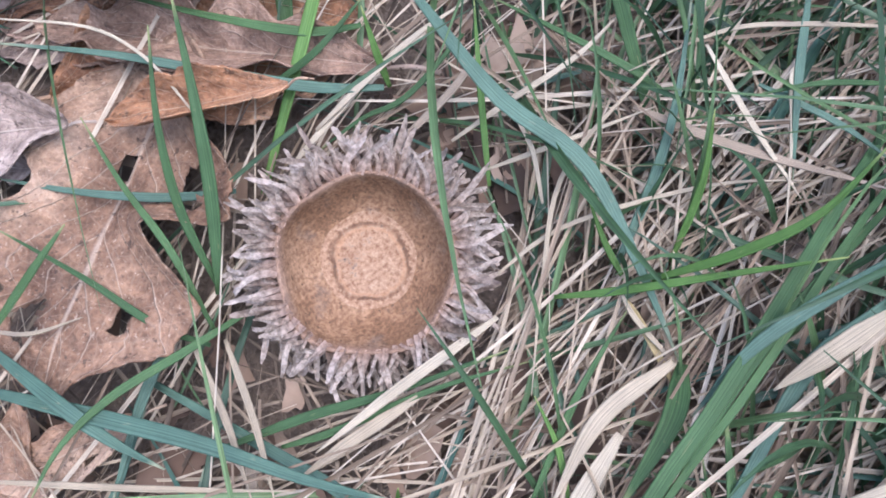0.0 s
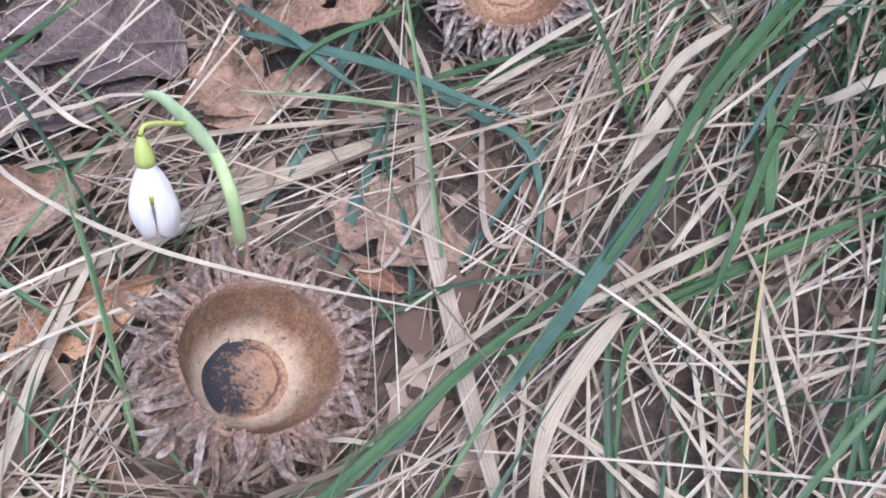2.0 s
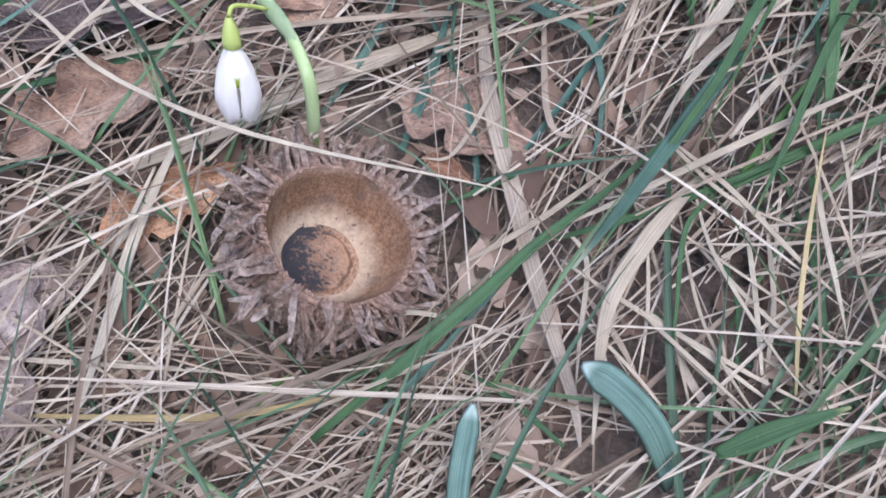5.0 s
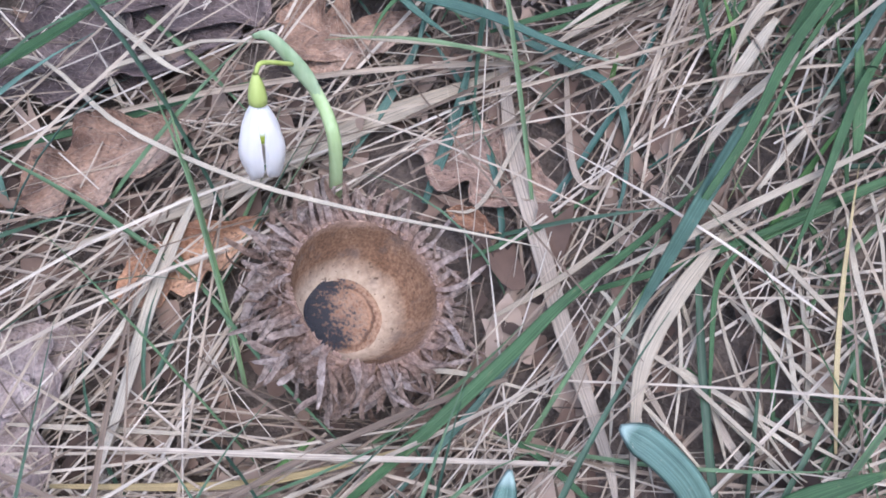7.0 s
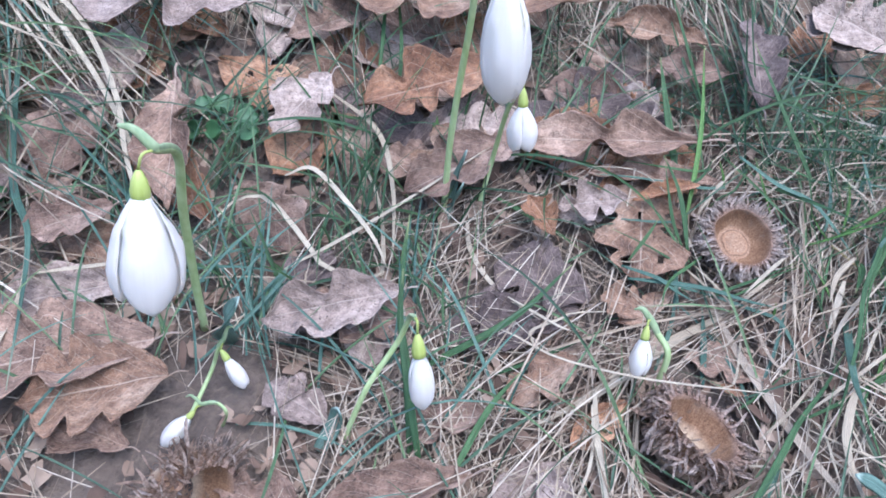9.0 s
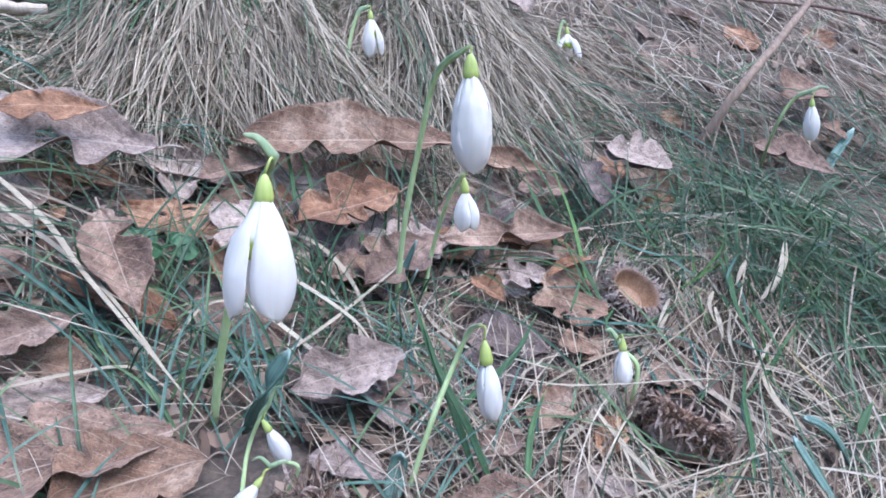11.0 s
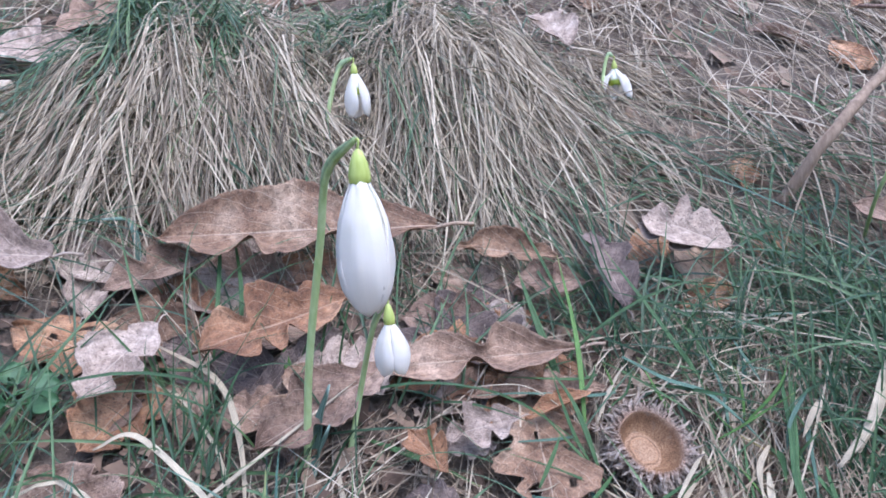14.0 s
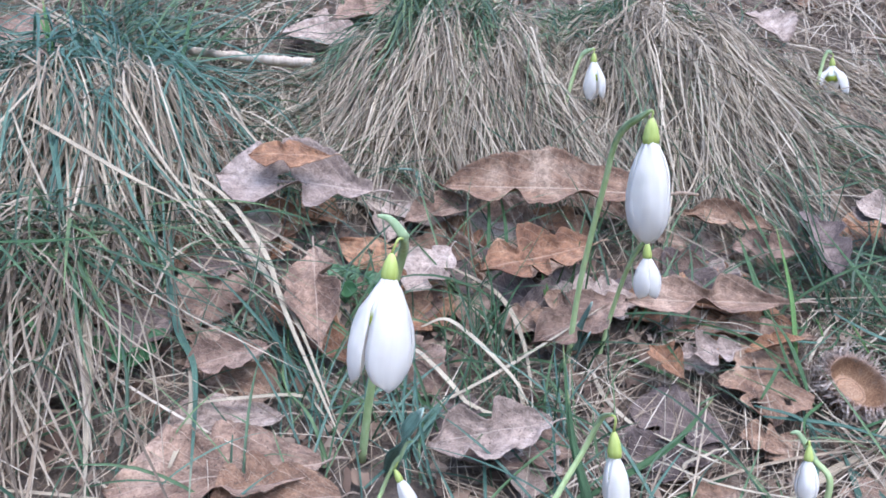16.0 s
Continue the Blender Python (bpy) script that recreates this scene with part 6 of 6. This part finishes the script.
def leaf_crumbs(name, label, n, box, size, seed):
    """Torn bits of leaf: small bent patches, too many to count."""
    q = np.random.RandomState(seed)
    x, y = q.uniform(box[0], box[1], n), q.uniform(box[2], box[3], n)
    s = q.uniform(size[0], size[1], n) * q.uniform(0.5, 1, n)
    a = q.uniform(0, 2 * np.pi, n)
    ci, cj = np.meshgrid([-1, -0.35, 0.35, 1], [-1, -0.35, 0.35, 1], indexing="ij")
    u = ci.ravel()[None] * (1 + q.uniform(-0.35, 0.35, (n, 16)))
    v = cj.ravel()[None] * (1 + q.uniform(-0.35, 0.35, (n, 16))) * q.uniform(0.35, 0.8, (n, 1))
    h = q.uniform(-0.35, 0.5, (n, 1)) * u * u + q.uniform(-0.5, 0.6, (n, 1)) * v * v + q.normal(0, 0.06, (n, 16))
    tx, ty = q.normal(0, 0.35, (n, 1)), q.normal(0.45, 0.35, (n, 1))
    px = x[:, None] + s[:, None] * (u * np.cos(a)[:, None] - v * np.sin(a)[:, None]) * 0.5
    py = y[:, None] + s[:, None] * (u * np.sin(a)[:, None] + v * np.cos(a)[:, None]) * 0.5
    lift = q.uniform(0.0002, 0.003, n)[:, None] + s[:, None] * 0.5 * (h + tx * u + ty * v * 0.5)
    pz = ground_z(px, py) + np.maximum(lift, 0.0002)
    c = np.stack([px, py, pz], -1)
    ok = free_of_things(c, 0.25)
    c = c[ok]
    one = np.array(grid_faces(4, 4))
    faces = (one[None] + (np.arange(len(c)) * 16)[:, None, None]).reshape(-1, 4)
    ob = new(name, mesh_of(name, c.reshape(-1, 3), [tuple(map(int, f)) for f in faces], LITTER))
    tagged(ob, label, "leaf litter", kind="stuff")


leaf_crumbs("leaf_crumbs", "torn brown leaf bits between straw and grass", 2600, (-0.3, 0.02, -0.14, 0.12), (0.003, 0.009), 5)
leaf_crumbs("near_crumbs", "small brown leaf bits under the straw", 700, (-0.1, 0.12, -0.15, 0.06), (0.003, 0.009), 6)
leaf_crumbs("bank_crumbs", "brown leaf bits in the dry bank", 1600, (-0.5, 0.55, 0.08, 0.6), (0.006, 0.02), 7)


# ---- straw mat, grass and tussocks ----
def straw_mat():
    """Layers of dry straw; most of it combed one way near the cups, loose between the leaves, thick up the bank."""
    def lay(name, label, n, box, length, width, heading, spread, lift, material=STRAW, clump=0.4, segs=7, arch=0.03, single="", share=0.3):
        p = scatter(n, *box, clump=clump)
        m = len(p)
        L = R.uniform(length[0], length[1], m)
        h = heading + R.normal(0, spread, m) + math.pi * R.randint(0, 2, m)
        p = p - np.stack([np.cos(h), np.sin(h)], 1) * L[:, None] * 0.5
        stay = thinned(p[:, 0] + np.cos(h) * L * 0.5, p[:, 1] + np.sin(h) * L * 0.5, 0.22)
        p, h, L = p[stay], h[stay], L[stay]
        m = len(p)
        strands(name, label, material, p, h, L, R.uniform(width[0], width[1], m), R.uniform(lift[0], lift[1], m), R.uniform(-arch, arch * 2, m), R.normal(0, 0.09, m), segs, R.normal(0, 0.03, m), "straw", single=single, leaf_share=share)

    lay("dark_thatch", "old brown thatch under the straw", 4200, (-0.16, 0.13, -0.16, 0.09), (0.012, 0.035), (0.0003, 0.0007), 0.8, 0.9, (0.0, 0.0025), THATCH)
    lay("straw", "dry tan straw combed over the ground beside the cups", 1650, (-0.11, 0.075, -0.17, 0.055), (0.035, 0.11), (0.00022, 0.0006), 0.85, 0.42, (0.001, 0.006), share=0.07)
    lay("cross_straw", "thin pale straw lying crosswise", 560, (-0.11, 0.08, -0.17, 0.05), (0.03, 0.09), (0.0002, 0.00045), -0.9, 0.8, (0.001, 0.006), share=0.15)
    lay("straw_blade", "flat tan straw blade lying over the litter", 280, (-0.06, 0.09, -0.12, 0.05), (0.04, 0.11), (0.0003, 0.0009), 0.85, 0.55, (0.003, 0.008), STRAW_SINGLE, 0.2, 9, single="straw_blade", share=0.2)
    lay("pale_straw", "thin pale straw crossing green grass", 70, (0.005, 0.06, -0.03, 0.035), (0.04, 0.08), (0.0003, 0.0006), 0.6, 0.7, (0.004, 0.010), STRAW_SINGLE, 0.2, 9, single="straw_blade", share=0.2)
    lay("loose_straw", "loose thin straw between the oak leaves", 900, (-0.30, 0.0, -0.14, 0.12), (0.015, 0.05), (0.00025, 0.0006), 0.7, 1.0, (0.0, 0.006), STRAW, 0.6, share=0.15)
    lay("hollow_straw", "thin straw lying over leaves and soil beside small buds", 420, (-0.22, -0.09, -0.13, -0.02), (0.03, 0.08), (0.0002, 0.0005), 1.5, 0.8, (0.001, 0.006), STRAW, 0.3, share=0.3)
    lay("bank_thatch", "brown thatch on the bank", 9000, (-0.55, 0.6, 0.08, 0.65), (0.02, 0.06), (0.0004, 0.001), 1.3, 1.0, (0.0, 0.006), OLD_STRAW, 0.3, 5)
    lay("bank_straw", "dry straw lying on the bank", 8000, (-0.55, 0.65, 0.14, 0.65), (0.03, 0.08), (0.0005, 0.0012), 1.45, 0.6, (0.002, 0.012), STRAW, 0.4, 6, 0.06)
    lay("side_straw", "dry straw in the grass", 1000, (0.07, 0.35, -0.06, 0.16), (0.04, 0.11), (0.0003, 0.0008), -0.6, 0.9, (0.002, 0.014), OLD_STRAW, 0.4, 7, 0.05)
    lay("foot_straw", "dry straw at the foot of the bank", 3500, (-0.55, 0.45, -0.6, -0.14), (0.03, 0.08), (0.0004, 0.0009), 0.8, 0.8, (0.0, 0.008), STRAW, 0.3, 4)
    lay("left_straw", "dry straw beside the hanging grass", 1400, (-0.55, -0.22, -0.12, 0.14), (0.03, 0.09), (0.0004, 0.001), -0.8, 0.6, (0.002, 0.012), STRAW, 0.4, 6, share=0.2)


straw_mat()


def green_grass():
    def sow(name, label, n, box, length, width, heading, spread, rise, material, clump=0.7, segs=7, lift=(0, 0.002), bend=0.25, arch=(0.0, 0.08), hollow=0.0):
        p = scatter(n, *box, clump=clump)
        if hollow:
            p = p[(np.abs(p[:, 0]) > hollow) | (p[:, 1] < -hollow) | (p[:, 1] > hollow + 0.1)]
        m = len(p)
        h = heading + R.normal(0, spread, m)
        stay = thinned(p[:, 0], p[:, 1], 0.2)
        p, h = p[stay], h[stay]
        m = len(p)
        strands(name, label, material, p, h, R.uniform(length[0], length[1], m), R.uniform(width[0], width[1], m), R.uniform(lift[0], lift[1], m), R.uniform(arch[0], arch[1], m), R.normal(0, bend, m), segs, R.uniform(rise[0], rise[1], m))

    sow("fine_grass", "fine green grass growing through the straw", 260, (0.015, 0.13, -0.03, 0.08), (0.02, 0.06), (0.0004, 0.0012), 0.9, 1.0, (0.0, 0.35), GRASS)
    sow("slope_grass", "short dark green grass between straw on the slope", 150, (0.07, 0.16, -0.05, 0.06), (0.02, 0.05), (0.0005, 0.0012), -2.2, 1.4, (0.1, 0.7), DARK_GRASS, 0.6)
    sow("slope_uprights", "thin upright green grass blades through the straw", 150, (0.05, 0.14, -0.03, 0.06), (0.010, 0.024), (0.0005, 0.0011), 1.2, 1.6, (1.4, 2.8), DARK_GRASS, 0.5)
    sow("cup_uprights", "thin upright green grass blades beside an acorn cup", 120, (0.024, 0.06, -0.03, 0.05), (0.008, 0.019), (0.0004, 0.0009), 1.2, 1.6, (1.4, 2.6), DARK_GRASS, 0.5)
    sow("hollow_uprights", "thin upright green grass blades among fallen leaves", 150, (-0.22, -0.09, -0.05, 0.045), (0.008, 0.017), (0.0005, 0.0011), 1.2, 1.6, (1.2, 2.6), DARK_GRASS, 0.5)
    sow("thin_grass", "thin green grass growing through the straw", 70, (-0.03, 0.12, -0.13, -0.02), (0.02, 0.06), (0.0004, 0.0011), 0.9, 0.9, (-0.02, 0.2), GRASS)
    sow("dark_grass", "dark green grass blades standing among the straw", 250, (-0.06, 0.16, 0.03, 0.075), (0.025, 0.07), (0.0005, 0.0013), 0.9, 1.3, (0.2, 0.8), DARK_GRASS)
    sow("corner_grass", "dark green grass blades arching through the straw", 230, (0.03, 0.13, -0.11, -0.015), (0.03, 0.08), (0.0005, 0.0013), 0.9, 0.6, (0.0, 0.4), DARK_GRASS)
    sow("blue_fescue", "blue-green grass lying in the straw", 120, (-0.02, 0.14, -0.06, 0.09), (0.03, 0.07), (0.0006, 0.0014), 0.8, 0.8, (-0.02, 0.2), BLUE_GRASS)
    sow("sparse_grass", "sparse green grass among leaves and straw", 850, (-0.30, 0.02, -0.13, 0.11), (0.014, 0.05), (0.0004, 0.0010), 1.4, 1.4, (0.15, 0.9), GRASS)
    sow("hollow_grass", "blue-green grass blades among leaves and small buds", 130, (-0.22, -0.09, -0.13, -0.02), (0.025, 0.06), (0.0005, 0.0012), 1.6, 0.9, (0.1, 0.7), BLUE_GRASS)
    sow("leaf_grass", "dark green grass blades rising between fallen leaves", 150, (-0.18, 0.03, 0.0, 0.09), (0.03, 0.065), (0.0005, 0.0012), 1.4, 1.3, (0.5, 1.2), DARK_GRASS)
    sow("side_grass", "tall green grass leaning over", 320, (0.115, 0.36, -0.03, 0.16), (0.04, 0.09), (0.0007, 0.0016), -2.6, 1.1, (0.05, 0.55), DARK_GRASS, arch=(0.0, 0.16))
    sow("combed_grass", "long dark green grass combed over the slope", 170, (0.135, 0.30, -0.05, 0.12), (0.05, 0.09), (0.0006, 0.0014), -2.9, 0.7, (0.0, 0.35), DARK_GRASS, 0.6, 9, arch=(0.02, 0.18))
    sow("hollow_tuft", "dark green grass over brown leaves in the hollow", 130, (-0.21, -0.10, -0.03, 0.04), (0.02, 0.055), (0.0005, 0.0011), 1.3, 1.5, (0.2, 0.9), DARK_GRASS, 0.6)
    sow("high_grass", "green grass above the cups", 110, (0.03, 0.2, 0.055, 0.16), (0.03, 0.08), (0.0005, 0.0013), -2.4, 1.0, (0.1, 0.6), DARK_GRASS)
    sow("side_fescue", "blue-green grass leaning over", 60, (0.08, 0.36, -0.03, 0.16), (0.04, 0.095), (0.0005, 0.0012), -2.8, 0.8, (0.05, 0.45), BLUE_GRASS)
    sow("upright_grass", "upright green grass blades in the straw", 200, (0.075, 0.17, -0.03, 0.08), (0.02, 0.05), (0.0005, 0.0012), -1.5, 1.6, (0.45, 1.1), DARK_GRASS, 0.5)
    sow("bank_grass", "green grass in the dry bank", 1700, (-0.5, 0.6, 0.14, 0.6), (0.02, 0.06), (0.0004, 0.0011), 1.4, 1.6, (0.1, 0.8), GRASS, 0.85)
    sow("left_grass", "green grass in the hanging tuft", 1100, (-0.55, -0.22, 0.0, 0.2), (0.03, 0.08), (0.0005, 0.0013), -0.6, 0.9, (0.1, 0.7), GRASS, 0.8)
    sow("foot_grass", "green grass at the foot of the bank", 900, (-0.5, 0.4, -0.6, -0.13), (0.02, 0.06), (0.0005, 0.0012), 0.5, 2.0, (0.1, 0.8), GRASS, 0.6, 5)


    sow("far_turf", "rough turf on the bank all round", 9000, (-1.6, 1.6, -1.6, 1.8), (0.05, 0.11), (0.0015, 0.003), -1.3, 1.5, (0.05, 0.5), OLD_STRAW, 0.3, 4, hollow=0.5)
    sow("far_green", "rough green turf on the bank all round", 5000, (-1.6, 1.6, -1.6, 1.8), (0.05, 0.10), (0.0015, 0.003), -1.3, 1.8, (0.15, 0.8), GRASS, 0.8, 4, hollow=0.5)


green_grass()


tussock("straw_tussock", (-0.152, 0.172), (0.074, 0.062), 2700, (0.035, 0.105), "pale dry straw tussock hanging down the bank", HANGING_STRAW, 0.040, fan=0.6, loose=0.6, seed=3, width=(0.0003, 0.0010))
tussock("straw_tussock", (-0.028, 0.188), (0.066, 0.062), 2400, (0.035, 0.105), "pale dry straw tussock with drooping tips", HANGING_STRAW, 0.038, fan=0.7, loose=0.6, seed=4, width=(0.0003, 0.0010))
tussock("grass_tussock", (-0.165, 0.182), (0.062, 0.048), 950, (0.018, 0.05), "green grass tuft on the crown of a straw tussock", GRASS, 0.046, fan=0.8, loose=0.6, seed=9, back=1.6, rise=0.6)
tussock("grass_tussock", (-0.04, 0.225), (0.070, 0.034), 600, (0.02, 0.05), "sparse green tuft behind the straw", GRASS, 0.030, fan=0.8, loose=0.8, seed=10, rise=0.5)
tussock("straw_tussock", (0.0585, 0.2128), (0.030, 0.030), 700, (0.03, 0.06), "low grey straw tussock on the bank", HANGING_STRAW, 0.012, (0.1, -1), fan=0.8, loose=0.5, seed=5)
tussock("straw_tussock", (-0.3416, 0.0742), (0.075, 0.055), 750, (0.05, 0.12), "long straw tussock falling forwards over the leaves", HANGING_STRAW, 0.040, (0.4, -0.92), fan=0.35, loose=0.25, seed=6, width=(0.0005, 0.0013))
tussock("grass_tussock", (-0.3793, 0.1215), (0.075, 0.06), 430, (0.05, 0.11), "blue-green grass tuft mixed with straw", BLUE_GRASS, 0.03, (0.4, -0.9), fan=0.9, loose=0.6, seed=8, width=(0.0006, 0.0018), rise=0.5)
tussock("grass_tussock", (-0.3400, 0.0740), (0.080, 0.058), 230, (0.05, 0.12), "long blue-green blades falling with dry straw", BLUE_GRASS, 0.043, (0.4, -0.92), fan=0.45, loose=0.35, seed=20, width=(0.0006, 0.0014))
tussock("straw_tussock", (-0.2010, 0.1458), (0.03, 0.03), 450, (0.04, 0.08), "dry straw tuft bowing down the bank", HANGING_STRAW, 0.012, (-0.3, -1), fan=0.6, loose=0.3, seed=12)
tussock("straw_tussock", (-0.3038, -0.0184), (0.045, 0.045), 420, (0.05, 0.12), "long straw bowing over dark leaves", OLD_STRAW, 0.016, (0.35, -0.93), fan=0.3, loose=0.35, seed=13, width=(0.0004, 0.0011))
tussock("grass_tussock", (-0.3074, -0.0197), (0.04, 0.035), 170, (0.05, 0.11), "green grass leaning over dark leaves", GRASS, 0.012, (0.5, -0.8), fan=0.6, loose=0.6, seed=14, width=(0.0006, 0.0014), rise=0.6)
tussock("grass_tussock", (-0.09, 0.17), (0.13, 0.06), 420, (0.025, 0.07), "thin green blades among hanging straw", GRASS, 0.036, fan=0.5, loose=0.6, seed=15, width=(0.0003, 0.0008), rise=0.3)
tussock("straw_tussock", (-0.2712, 0.1665), (0.035, 0.03), 420, (0.025, 0.07), "tangled thin straw between two tussocks", HANGING_STRAW, 0.006, fan=0.8, loose=0.9, seed=16)
tussock("straw_tussock", (-0.3840, 0.2278), (0.06, 0.03), 420, (0.03, 0.08), "tangled straw high on the bank", OLD_STRAW, 0.008, fan=0.8, loose=0.9, seed=17)
tussock("grass_tussock", (-0.3652, 0.1967), (0.06, 0.035), 170, (0.04, 0.09), "broad green blades above a fallen twig", GRASS, 0.006, (0.6, 0.8), fan=0.8, loose=0.7, seed=18, width=(0.0007, 0.0018), rise=0.6)
